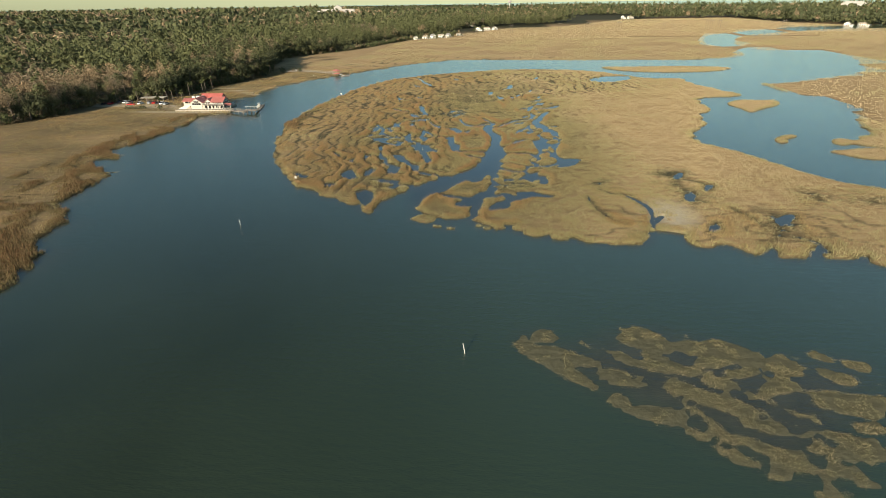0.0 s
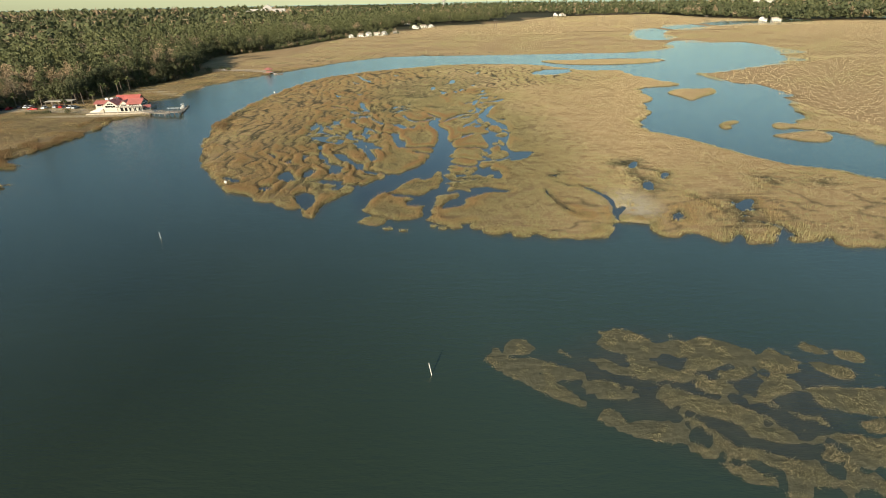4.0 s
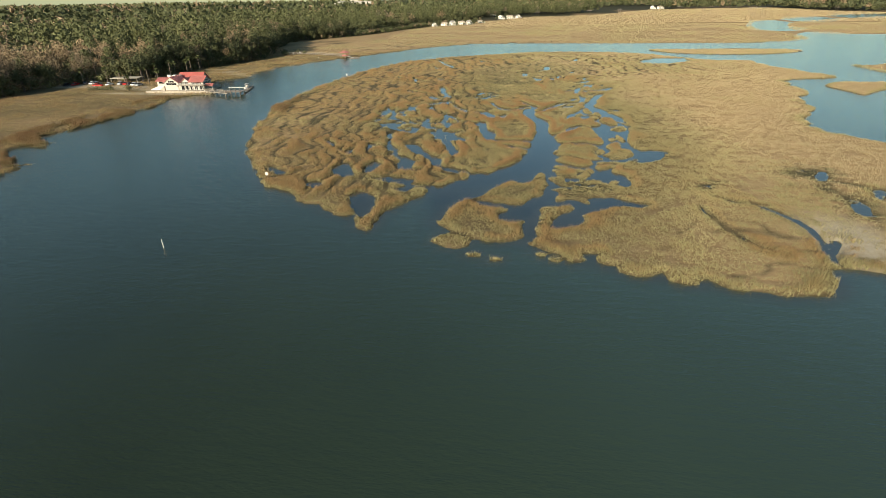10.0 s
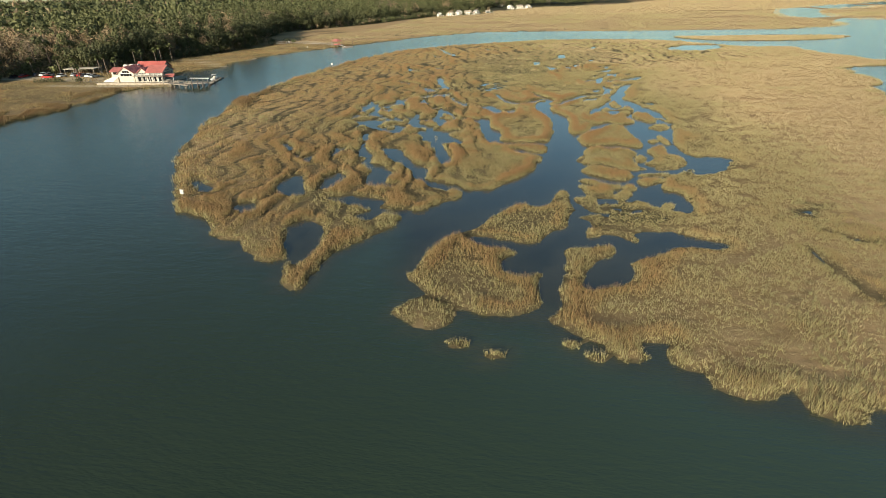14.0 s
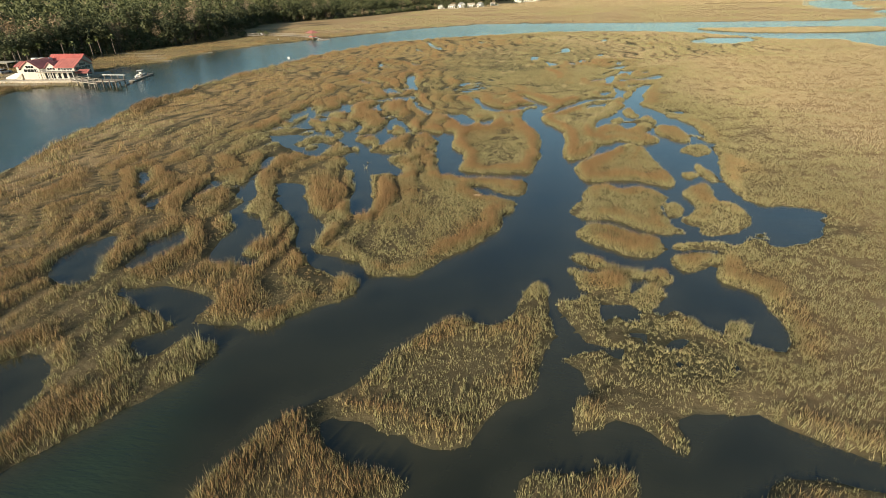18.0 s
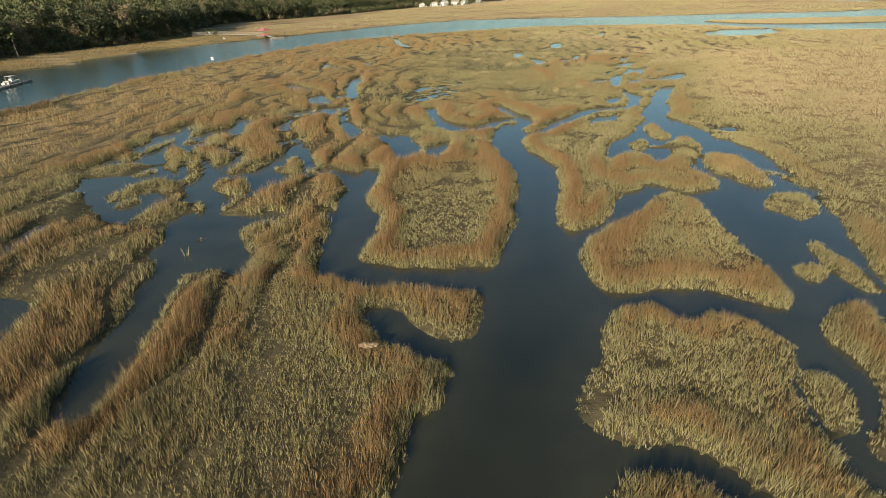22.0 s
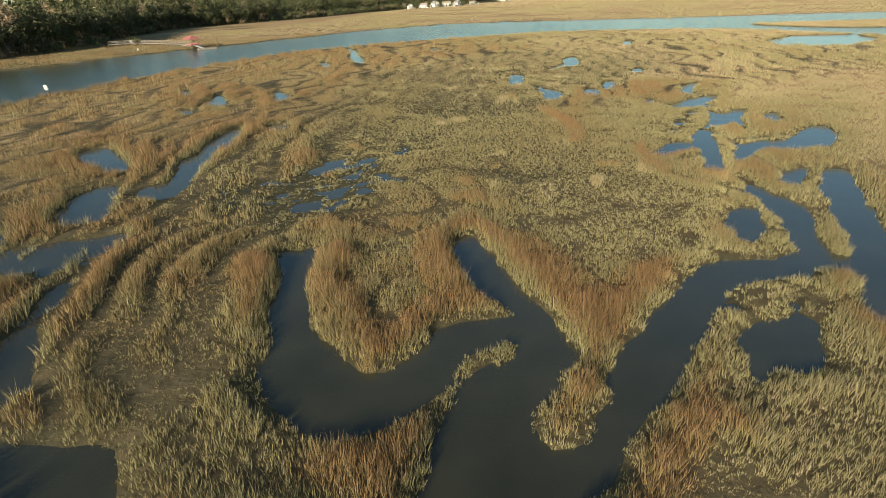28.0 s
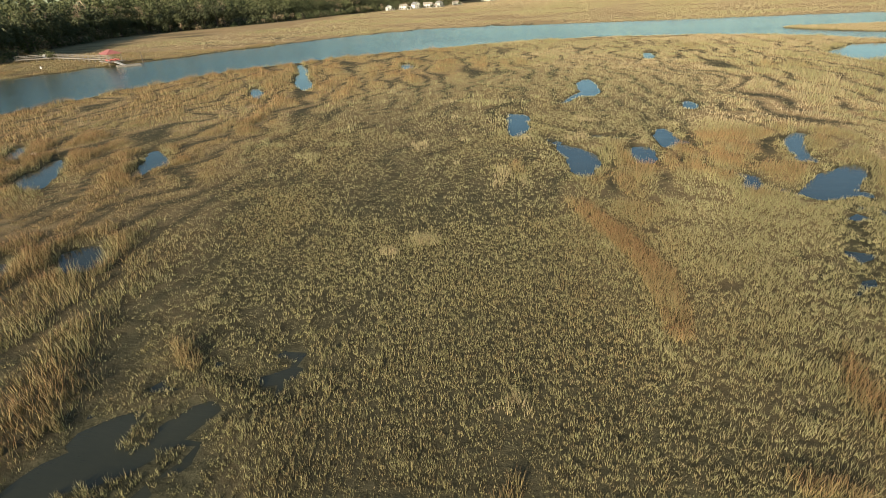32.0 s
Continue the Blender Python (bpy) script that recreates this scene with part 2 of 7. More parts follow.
# north eastern channels
pool([(-9.5, 312.2), (-6.8, 311.2), (-6.1, 301.7), (-8.7, 298.9)])
pool([(3.5, 339.3), (5.9, 339), (5.5, 325.1), (2.8, 324.2)])
pool([(-63.3, 339.6), (-58.4, 336.7), (-55.1, 326.2)])
pool([(-68.5, 377.9), (-63.1, 370.6), (-54.1, 350.7), (-55.9, 349.1)])
pool([(22.7, 380.8), (24.2, 375.1), (21.9, 365.3), (20.4, 367.9)])
pool([(16.8, 319.2), (17.9, 317.6), (16.6, 312.9), (15.6, 313.8)])
pool([(-37.9, 372), (-34.2, 368.9), (-33, 359.3), (-35.5, 360.7)])
# creeks on the southern shore
creek([(42.5, 102.3, 1.2), (44.7, 112.4, 1.2), (43.5, 120.6, 1.6), (39, 127.4, 1.1)])
wet([(55.7, 138.6), (60.6, 148.5), (61.9, 145.9), (58.1, 136.8)])
wet([(58.2, 134.7), (61.6, 127.8), (59.1, 122.2), (56, 125.6)])
creek([(57.8, 102.6, 1.3), (59.4, 107.3, 1.4)])
wet([(74.7, 113.7), (78.6, 111.5), (73.5, 99.8), (70.7, 101.3)])
creek([(77.6, 92.5, 2.7), (79.1, 97.2, 1.5), (75.1, 100.2, 1.1)])
wet([(95.3, 134), (97, 131.3), (94.2, 126.4), (92.5, 129)])
wet([(108.8, 130.8), (110.3, 128.2), (107.5, 124.4), (105.7, 125.4)])
# bay islets
land([(118.6, 276.8), (131.8, 290.7), (143.1, 287.5), (151.7, 292.6), (146.2, 274), (132.5, 263.2), (123.1, 251.2), (122.7, 264.1)])
land([(111.5, 199.2), (118.2, 206.1), (122.7, 208), (122.9, 203.6), (115.9, 198.9), (114.8, 193), (110.1, 191.3)])
land([(133.4, 199.7), (138.5, 202.5), (142.1, 197), (134.4, 189.7), (130.2, 191.9)])
land([(122.2, 181.3), (132.8, 185.1), (145.9, 188.9), (145.4, 179.8), (138.1, 170.3), (130.4, 170.8), (125.9, 176.8)])
land([(72.5, 440.6), (98.2, 440.7), (147.6, 449.9), (184.4, 435), (157.8, 411.2), (125.5, 405), (92, 410.1)])
creek([(81.3, 377.4, 22.4), (67.4, 363, 20.9)])
# half drowned bank
shoal([(6.6, 51.1), (12.3, 55.4), (15.9, 49.8), (26.3, 57.1), (32.2, 58.3), (44.9, 54), (47.7, 50.8), (59.1, 52.8), (66.5, 49.2), (48.4, 25.1), (39.9, 24.6), (33.7, 29), (21.6, 36.2), (19.3, 38.5), (12.5, 43)])
# bush off the shore, and small tufts
mound([(-20.3, 102.9), (-19.4, 104.1), (-18.7, 105.6), (-17.2, 106.3), (-15.5, 105.2), (-14.2, 104.2), (-13.7, 102.1), (-13.9, 101.2), (-15.6, 100.4), (-17.2, 100.7), (-18.6, 102)])
ridge(1.6, [(-13.1, 98.3), (-12, 98.5)])
ridge(1.6, [(-9.4, 97.2), (-8.5, 97.4)])
ridge(1.6, [(-0.1, 98.4), (0.7, 98.2)])
ridge(1.6, [(-2.1, 99.9), (-1.5, 99.8)])
ridge(1.6, [(-13.1, 105), (-14.4, 104.8)])
# tall ridges
tall(1.8, [(-2.8, 276.8), (-0.6, 272), (1.1, 266.8), (1.5, 262.5), (1.1, 258.9)])
tall(1.6, [(2.3, 295.5), (2.2, 278.8)])
tall(1.6, [(-7.8, 287.2), (-6.7, 281.5)])
tall(2.4, [(-9.6, 239.8), (-7.6, 240), (-4.5, 237.8)])
tall(2.6, [(-4.6, 232.4), (-2.9, 230), (-1, 226.8), (0.5, 224), (0.8, 221.7)])
tall(2.2, [(-10.2, 233), (-10.6, 230.6), (-9.2, 226.9), (-7.8, 223.8)])
tall(2.0, [(-17.8, 228.6), (-15, 223.1), (-11.9, 217.2), (-10.3, 216.2)])
tall(1.0, [(-7.4, 239.6), (-6.2, 239), (-4.4, 237.4)])
tall(1.4, [(-10, 244.5), (-9.3, 243.6)])
tall(1.0, [(-7.3, 248.3), (-7, 249)])
tall(1.0, [(-25.1, 246.9), (-23, 244.7)])
tall(1.0, [(-24.7, 256), (-23.1, 254.5)])
tall(1.2, [(2.9, 250.2), (4.6, 249.9)])
tall(1.6, [(8.1, 252.3), (12.8, 256.3)])
tall(1.8, [(7.5, 250.8), (9.1, 247.2)])
# the southern spit and its ponds
pool([(-18.7, 100), (-18.2, 100.5), (-15.1, 100.6), (-14, 101.7), (-13.8, 103.6), (-12.6, 103.8), (-10.6, 103.6), (-7.1, 103.4), (-5.3, 104.4), (-4.5, 103.2), (-1.7, 101.7), (-0.7, 100.9), (0.7, 98.7), (-4.1, 97.2), (-13.2, 95.7), (-19.1, 95.4)])
# north eastern channels, from close by
pool([(-9.5, 309.5), (-6.5, 312.5), (-6.1, 300), (-8.5, 300.1)])
pool([(2.5, 335.8), (5.4, 342.5), (4.9, 328.5), (2.7, 326.1)])
# tidal creeks and pools of the island
pool([(-18.4, 140), (-14.4, 140.7), (-12.3, 141.8), (-11.1, 144.3), (-9.1, 147.6), (-7.2, 150), (-5.4, 153.7), (-6.3, 156.6), (-4.2, 159.4), (-4.8, 163.1), (-3, 165.4), (-4.2, 171.7), (-2.4, 175.5), (-1.7, 189), (-3.1, 196.7), (-6.7, 206.4), (-6.8, 215.8), (-4.7, 219.4), (-3, 213.3), (-0.1, 204.1), (1.7, 199.7), (1.8, 189.2), (0.9, 182.1), (2.2, 179.8), (3.4, 170.1), (3.5, 165.5), (2.2, 160.8), (3.2, 158.4), (2.7, 152.1), (2.6, 148.5), (1.3, 144.5), (1.5, 141.9), (0.7, 137.7), (1.2, 134.3), (-0.9, 143.2), (-2.7, 140.9), (-4, 134.1), (-8.1, 135.9)])
pool([(-26.7, 131.5), (-23.4, 130.2), (-21.9, 131.1), (-21.4, 134.2), (-18.2, 135.4), (-17.8, 138.8), (-18.7, 140.9), (-14.4, 140.7), (-12.3, 141.8), (-5.4, 153.7), (1.3, 144.9), (-0.3, 139.3), (-0.9, 143.1), (-2.7, 140.9), (-4, 134.1), (-8.1, 135.9), (-11.1, 132.5), (-12.5, 128.9), (-13.8, 126.1), (-16.3, 123.5), (-18.1, 121.6), (-19.3, 118), (-20.1, 114), (-19.8, 111.2), (-21.5, 112.4), (-22.2, 109.4), (-27.2, 109.3), (-29.1, 113.4), (-28.5, 120.2), (-26.1, 123.3), (-25.3, 127.8), (-25.8, 129.1), (-29.8, 129), (-33.6, 126.6), (-32.7, 128.9)])
pool([(0.3, 137), (1.2, 134.9), (0.8, 131.4), (1.5, 129), (1, 124.4), (1.6, 121.9), (-1.2, 120.7), (-2.1, 119.6), (-1.1, 118), (-1.8, 114.2), (-2.4, 111.3), (-3, 109.4), (-2.8, 106.4), (-3.5, 104.6), (-4.9, 104.1), (-6.4, 104), (-5.4, 104.9), (-4.2, 106.3), (-4.8, 110.5), (-4, 113.6), (-5, 114), (-6.5, 112.3), (-7.9, 112.3), (-9.5, 114.3), (-9.5, 116.5), (-7.8, 117.9), (-8.2, 119.5), (-11.5, 119.5), (-13.6, 120.5), (-15.3, 123.2), (-13.7, 122.3), (-8.5, 121.5), (-6.2, 121), (-4.4, 122.6), (-3.3, 126), (-0.7, 126.8), (-0.9, 130.1), (0.2, 133.3), (-0.3, 140.1)])
pool([(2.7, 121.6), (3.2, 124.7), (4.4, 125.7), (7.5, 123.1), (8.3, 123.8), (8.1, 127), (9.6, 126.5), (12.5, 127.6), (15.6, 125.7), (17.9, 125), (19.7, 124.1), (17.1, 122.7), (13, 123.5), (10.3, 120.4), (6.6, 118.2), (6, 117), (6.2, 115.6), (5.6, 112.2), (1.8, 111.1), (0.7, 110.2), (0.1, 111.3), (1.5, 115.6), (2.1, 117.4), (4.4, 119.1), (4.4, 121.4)])
pool([(-0.4, 123.2), (2.9, 124.7), (2.6, 121.1), (-1.2, 120.5)])
pool([(-18.4, 139.6), (-22.2, 141), (-25.4, 143.3), (-29.4, 151.3), (-33.1, 155.1), (-37.2, 159.9), (-40.3, 159.7), (-39.9, 164), (-35.6, 163.8), (-30.5, 156), (-27.1, 150), (-25.4, 145), (-21.2, 143.4)])
pool([(-43.2, 160.5), (-38.9, 151.7), (-36.1, 148.8), (-36.9, 146.5), (-34.7, 140.9), (-31.9, 140.8), (-33, 146.2), (-33.3, 149.2), (-36.5, 153.9), (-41.3, 163.6), (-42.4, 170.6), (-47.3, 178.5), (-46.1, 172.4)])
pool([(-27.1, 163.7), (-26.2, 165.4), (-23.9, 157.9), (-23.4, 154.3), (-25.4, 156.5)])
pool([(-21.1, 195.2), (-18.8, 194.3), (-17.7, 185.6), (-14.6, 179.4), (-14.3, 171.6), (-16.2, 170.3), (-17.9, 176.3), (-20, 185)])
pool([(-29.1, 175.2), (-26.9, 178.3), (-25.3, 172.5), (-26, 169.3), (-27.6, 170.3)])
pool([(-33.8, 179.7), (-32.6, 182), (-29.9, 174.7), (-29.9, 170)])
pool([(-43.2, 196.2), (-43.3, 208.6), (-44, 219.4), (-41.1, 211.6), (-38.9, 198.4), (-38.2, 191), (-34.8, 183.5), (-35.7, 180.3)])
pool([(-41.2, 134.9), (-35.6, 134.8), (-31.6, 133.6), (-30, 130.9), (-30.9, 130.6), (-36, 132.7)])
pool([(-51.3, 138.3), (-51.3, 142.5), (-49.4, 146.1), (-47, 140.6), (-43.9, 135.6), (-45.6, 134.4), (-49, 135.8)])
pool([(-43.8, 140.3), (-43, 144.6), (-41, 146), (-40.4, 141.4), (-42, 138)])
pool([(-67.7, 138.3), (-68.3, 141.1), (-65.2, 138.6), (-60.7, 135.2), (-63.8, 135.2)])
pool([(-53.7, 129.1), (-52.6, 131.4), (-50.3, 130.4), (-49.1, 127.4), (-51.5, 127.1)])
pool([(-62.1, 164.8), (-62.3, 167), (-57.8, 160.5), (-52, 155.9), (-49.8, 152.1), (-54.9, 155.7)])
pool([(-0.1, 143.9), (1.8, 155.9), (1.1, 180.3), (2.6, 199), (9, 209.9), (13.6, 215), (18.8, 215.4), (25.6, 209.2), (26, 197.8), (25.6, 187.2), (22.9, 175.3), (22.9, 168.1), (24.5, 163.7), (29.5, 165.1), (32.1, 163.4), (28.1, 159.9), (24.2, 157.4), (20.1, 154.9), (17.8, 152.1), (16.2, 151.2), (14.9, 146.6), (15.3, 144.1), (17.3, 143.4), (17.9, 141.3), (17.9, 138), (18, 136.1), (17, 134.9), (14.8, 135.2), (11.7, 137), (8.8, 138.7), (5.1, 138.1), (4.3, 136.2), (5, 133), (4.7, 131.2), (3.8, 127.9), (-0.5, 127.2), (-0.3, 129.3), (-0.8, 131), (0.3, 132.2), (0.8, 134.1), (0, 135.9), (-0.4, 139.5)])
pool([(-40.3, 164.3), (-35.5, 164.9), (-32.7, 160.4), (-34, 159.6), (-32.9, 158.2), (-30.4, 155.4), (-26.9, 151.9), (-25.7, 149), (-26, 146.9), (-24.7, 144.4), (-21.8, 143.5), (-19.7, 143.4), (-17.7, 141.1), (-17.1, 139.2), (-17.7, 139), (-20.7, 141.3), (-23.4, 141.7), (-25.7, 143.9), (-27.8, 147), (-28.8, 150.3), (-31.2, 153.4), (-34, 156.4), (-36.3, 158)])
pool([(-41.3, 156.2), (-41.5, 158.6), (-41.5, 161.3), (-38.9, 157), (-36.7, 153.1), (-33.7, 149.6), (-30.9, 146.9), (-34.7, 146.4), (-37.3, 150.3), (-39.9, 153.4)])
pool([(-34.1, 141.8), (-36.7, 145.7), (-36.4, 146.9), (-33.8, 145.1), (-31.9, 142.4), (-28.9, 141.4), (-31.4, 140.5)])
pool([(-64.8, 167.7), (-61.7, 165.8), (-56.2, 160.3), (-52.9, 158), (-50.7, 154.8), (-54.8, 158), (-62, 164.3)])
pool([(-51.8, 157.3), (-51.1, 160), (-48.8, 163.2), (-46.4, 165.6), (-46.6, 172.4), (-42.9, 167.3), (-42.8, 162.9), (-45.8, 161.6), (-48.1, 158.5), (-49, 155.1)])
pool([(-28.3, 165.8), (-29.8, 172), (-33, 178.7), (-37.8, 187.8), (-37.8, 191.4), (-34.9, 188.1), (-31.3, 178.9), (-31.3, 176.7), (-27, 170.1), (-24.7, 164), (-23.1, 157.5), (-22.4, 154.3), (-24.1, 155.9), (-26.4, 161.4)])
pool([(-20.8, 191.3), (-19, 191.5), (-16.9, 183.8), (-14.4, 180), (-13.8, 174.3), (-14.2, 171), (-15.9, 171.8), (-18.3, 180.6)])
pool([(-44.5, 143.5), (-43.6, 145.8), (-42.6, 148.3), (-40.5, 145.6), (-40.3, 142.4), (-41.8, 141.2)])
pool([(-38, 134.9), (-34.8, 135.8), (-30.9, 134.7), (-29.8, 133.1), (-32.1, 132.1), (-35.5, 133.1)])
pool([(-32.8, 127.6), (-31.8, 129), (-29.3, 129.9), (-29.6, 128.2), (-30.1, 126.8), (-31, 126.2)])
pool([(-56.2, 191.1), (-57.4, 196.4), (-53.4, 196.1), (-54.5, 199.7), (-58.8, 203.9), (-57.3, 210.7), (-53.7, 212.9), (-51.2, 217.1), (-47.8, 220.7), (-45.7, 224.4), (-46.7, 229.3), (-45.4, 230.6), (-40.9, 223.7), (-40.6, 219.5), (-39.3, 214.3), (-36.1, 210.5), (-37.4, 214.7), (-38.6, 224.7), (-35.9, 219.9), (-34.6, 210.7), (-32.7, 204), (-30, 199.4), (-27.5, 193.7), (-25.4, 192), (-27.5, 191.1), (-28.5, 188.2), (-29.5, 185), (-31, 183.7), (-30, 179.8), (-29.8, 177.9), (-33.1, 177.6), (-37.5, 177), (-43.3, 179.5)])
pool([(-36.5, 228.7), (-33.1, 223), (-29.7, 215), (-27.3, 212.3), (-26.4, 207.9), (-29.1, 212.8), (-32.3, 219)])
pool([(-44.9, 258.4), (-43.3, 258.4), (-37, 242), (-36.2, 237.1), (-38.8, 240.3), (-41.1, 248.5)])
pool([(-44.8, 234.8), (-46.1, 241.2), (-43.4, 240.1), (-39.9, 233.4), (-41.4, 231)])
pool([(-21.7, 210), (-19.9, 210.1), (-17.8, 207.8), (-15.8, 203), (-16.5, 200.3), (-17.1, 198.1), (-18.4, 201.7), (-20.1, 204.9)])
pool([(-14.8, 203.7), (-14.3, 205.8), (-12.7, 207), (-12.6, 202.8), (-12.8, 199.3), (-13.8, 200.8)])
pool([(-19.3, 225.2), (-18.8, 229.2), (-16.6, 221.9), (-14.4, 217.3), (-12.7, 214.4), (-14.7, 214.9), (-16.9, 219.5)])
pool([(-21.2, 183.3), (-19, 181.7), (-19.6, 185.8), (-20.8, 189.2), (-22.7, 193.3), (-19.9, 192.8), (-18.6, 189.2), (-17.9, 185.9), (-15.9, 183), (-14.7, 181.2), (-14.1, 178.3), (-14.3, 174.7), (-14.4, 173.7), (-13.6, 173.1), (-12, 172.4), (-10.1, 172.1), (-9, 172.8), (-6.9, 172.5), (-5.4, 173.3), (-3.4, 173), (-2.6, 170.6), (-5.5, 170), (-7.9, 169.9), (-9.8, 170.1), (-11.7, 169.4), (-13.3, 170.1), (-14.8, 171.1), (-16.8, 173.5), (-17, 175.5), (-17.8, 179)])
pool([(-35.2, 180.4), (-31.5, 182.1), (-24.9, 182), (-23.7, 180.2), (-26.3, 179.2), (-26.7, 177), (-24.1, 173.9), (-22.2, 171.5), (-21.4, 169.8), (-22.9, 169.9), (-25.2, 171.1), (-27.2, 172.6), (-27.5, 174.2), (-27.3, 175.7), (-28.5, 176.8), (-29.9, 175.5), (-30.4, 174), (-29.4, 171.5), (-28.1, 168.9), (-27, 167.1), (-25.5, 165.3), (-26.7, 164.8), (-28.6, 167.1), (-29.1, 169.1), (-30.4, 171.2), (-31.9, 173.3), (-32.2, 175.9)])
pool([(-11.2, 165.8), (-11, 166.6), (-9.3, 166.8), (-8.6, 166.2), (-8.2, 165.2), (-7, 164.4), (-5.8, 163.7), (-3.8, 163.2), (-3.6, 162.1), (-5.9, 162.3), (-7.5, 163.1), (-9.2, 163.1), (-10.2, 164.4)])
pool([(5.5, 185.4), (7.3, 186.5), (8.7, 189.8), (9.9, 191.7), (11.7, 193.7), (12.6, 192), (14.9, 190.8), (16.6, 191.5), (18.2, 194.3), (19.8, 195.1), (20.3, 193.9), (21.5, 192.8), (23.3, 194.1), (23.2, 197.2), (23.1, 199), (24.6, 201.3), (25, 196.9), (25.2, 194.4), (26.8, 192.8), (25.5, 190.4), (23.5, 191.9), (21.6, 190.4), (19.9, 187.6), (19.5, 186), (19.4, 182.8), (20.1, 182.1), (18.8, 179.4), (17, 178.4), (16, 179.6), (14.9, 180.8), (14.8, 182.5), (15.4, 185.1), (15.5, 187.6), (14.4, 189.3), (12.3, 189.1), (10.3, 187.8), (8.2, 185), (6.9, 182.2), (5.3, 181.6), (4, 179.6), (3.2, 178.1), (2.4, 176.6), (1, 176.5), (1.2, 179.5), (3.1, 180.8), (4.8, 183.1)])
pool([(-22.1, 211.1), (-20.2, 211), (-17.9, 208.5), (-15.9, 204.9), (-15.7, 201.7), (-16.6, 199.8), (-17.7, 200.6), (-19.2, 204.7)])
pool([(-14.6, 205.2), (-13.7, 207), (-12.5, 208.3), (-12.5, 205.8), (-12.5, 204.1), (-12.9, 202.5), (-13.3, 201), (-14.3, 203.5)])
pool([(-19.5, 226.6), (-19.5, 230.4), (-18.5, 229.1), (-17, 223.4), (-15, 220.4), (-13.4, 218.7), (-10.7, 216.2), (-9.3, 218), (-7.3, 220.9), (-6.1, 221.9), (-6.4, 217.9), (-7.8, 215.3), (-9.2, 214.3), (-11.9, 214.1), (-14.4, 215.5), (-16.2, 218.4), (-17.9, 221.5)])
pool([(-4, 218.4), (-6.1, 214.2), (-6.3, 211.4), (-6.7, 208.2), (-6, 204.4), (-4.5, 201.5), (-3.4, 200), (-2.8, 198), (-2.3, 195.4), (-1.9, 193.3), (-2.3, 189.9), (-2.3, 185.5), (-2.3, 181.9), (0.6, 182.3), (1, 185.9), (1.7, 190.3), (2.2, 194.4), (1.8, 196.8), (1.8, 198.8), (1.2, 201.1), (0.6, 201.8), (0.8, 203.2), (1.3, 205.1), (0.7, 205.7), (-1.4, 206.4), (-2.4, 209.1), (-2.1, 211), (-2.7, 213), (-3.1, 214.7), (-2.3, 217.2), (-1.6, 220.8), (-2.1, 222.5), (-3.5, 224.1)])
pool([(-1, 212.1), (1, 215.1), (2.7, 217.6), (4.6, 221.2), (8, 226.4), (9.2, 230.2), (7.2, 229.4), (5.1, 226.6), (3, 222.8), (1.2, 219.9), (0.3, 216.2)])
pool([(7, 220.8), (8.2, 223.7), (10.1, 224.7), (11.9, 224.8), (10.4, 220.9), (8.6, 216.9), (6.5, 215.9)])
pool([(20.8, 244.8), (25.3, 250.3), (21.2, 237), (20.3, 229.5), (19.3, 221.5), (21.7, 217.6), (22.4, 214.2), (22.5, 211.8), (24.1, 211.3), (23.9, 209.8), (22.2, 208.1), (20, 206.5), (19.2, 205.3), (18.5, 202.8), (17.6, 200.5), (18.4, 198.6), (17.1, 196.4), (16.5, 197.8), (15.7, 199.8), (17.7, 203.1), (18.7, 205.8), (18.7, 206.7), (19.3, 208.7), (19.3, 210), (18.1, 211), (16.5, 209.8), (15.7, 208.4), (16.3, 207), (15.3, 204), (13.9, 201), (12.7, 200), (12.9, 202.6), (13.4, 204.1), (12.5, 205), (11, 204.7), (10.2, 203.7), (9, 202.8), (7.6, 200.3), (6.6, 198.7), (6, 197.9), (6.2, 200.6), (6.8, 202.9), (8.8, 206.3), (11.6, 212.7), (12.5, 214.8), (13.5, 218.6), (15.2, 221.3), (16.3, 226.5), (17, 231.4)])
pool([(10.9, 235.2), (12.7, 239.8), (14.1, 240.5), (12.9, 235.5), (11.4, 233)])
pool([(16.2, 239.9), (17.9, 243.1), (17.2, 237.9), (14.7, 230.6), (13.4, 227.8), (14.5, 233.9)])
pool([(15.2, 261.7), (17.5, 267), (16, 256.5), (14.1, 248.5), (14.2, 253.2)])
pool([(25.6, 272.2), (28.7, 276.9), (26.4, 268.2)])
pool([(27.6, 263.9), (31.4, 268.1), (29.1, 260.5), (26.2, 257.7)])
pool([(-59.8, 214.9), (-57.3, 216), (-52.9, 213.4), (-47.5, 208.4), (-45.4, 205.2), (-49.6, 205.7)])
pool([(-43.1, 205.1), (-43.8, 207.7), (-43.4, 210), (-40.6, 207.5), (-39.1, 204.6), (-38.5, 202.7), (-40, 202.6)])
pool([(-51.6, 219.4), (-52, 221.6), (-48.8, 218.8), (-48, 216.3)])
pool([(-35.9, 210.5), (-36.3, 212.9), (-36.1, 215.4), (-34.2, 212.1), (-33.5, 208.9), (-33.8, 208.2)])
pool([(-42.6, 224.4), (-45.1, 230.1), (-41.7, 226), (-40.2, 222)])
pool([(-38.5, 219.1), (-38.3, 222.3), (-36.1, 219.3), (-36, 217)])
pool([(-32, 218.5), (-34.3, 224.8), (-37.3, 229.8), (-36, 229.8), (-32.2, 222.1), (-31, 218.5), (-27.5, 213.4), (-26.3, 210.2), (-28.1, 211.3)])
pool([(-44.2, 235.5), (-46, 241.8), (-43.6, 240.7), (-40, 233.4), (-41.2, 231.8)])
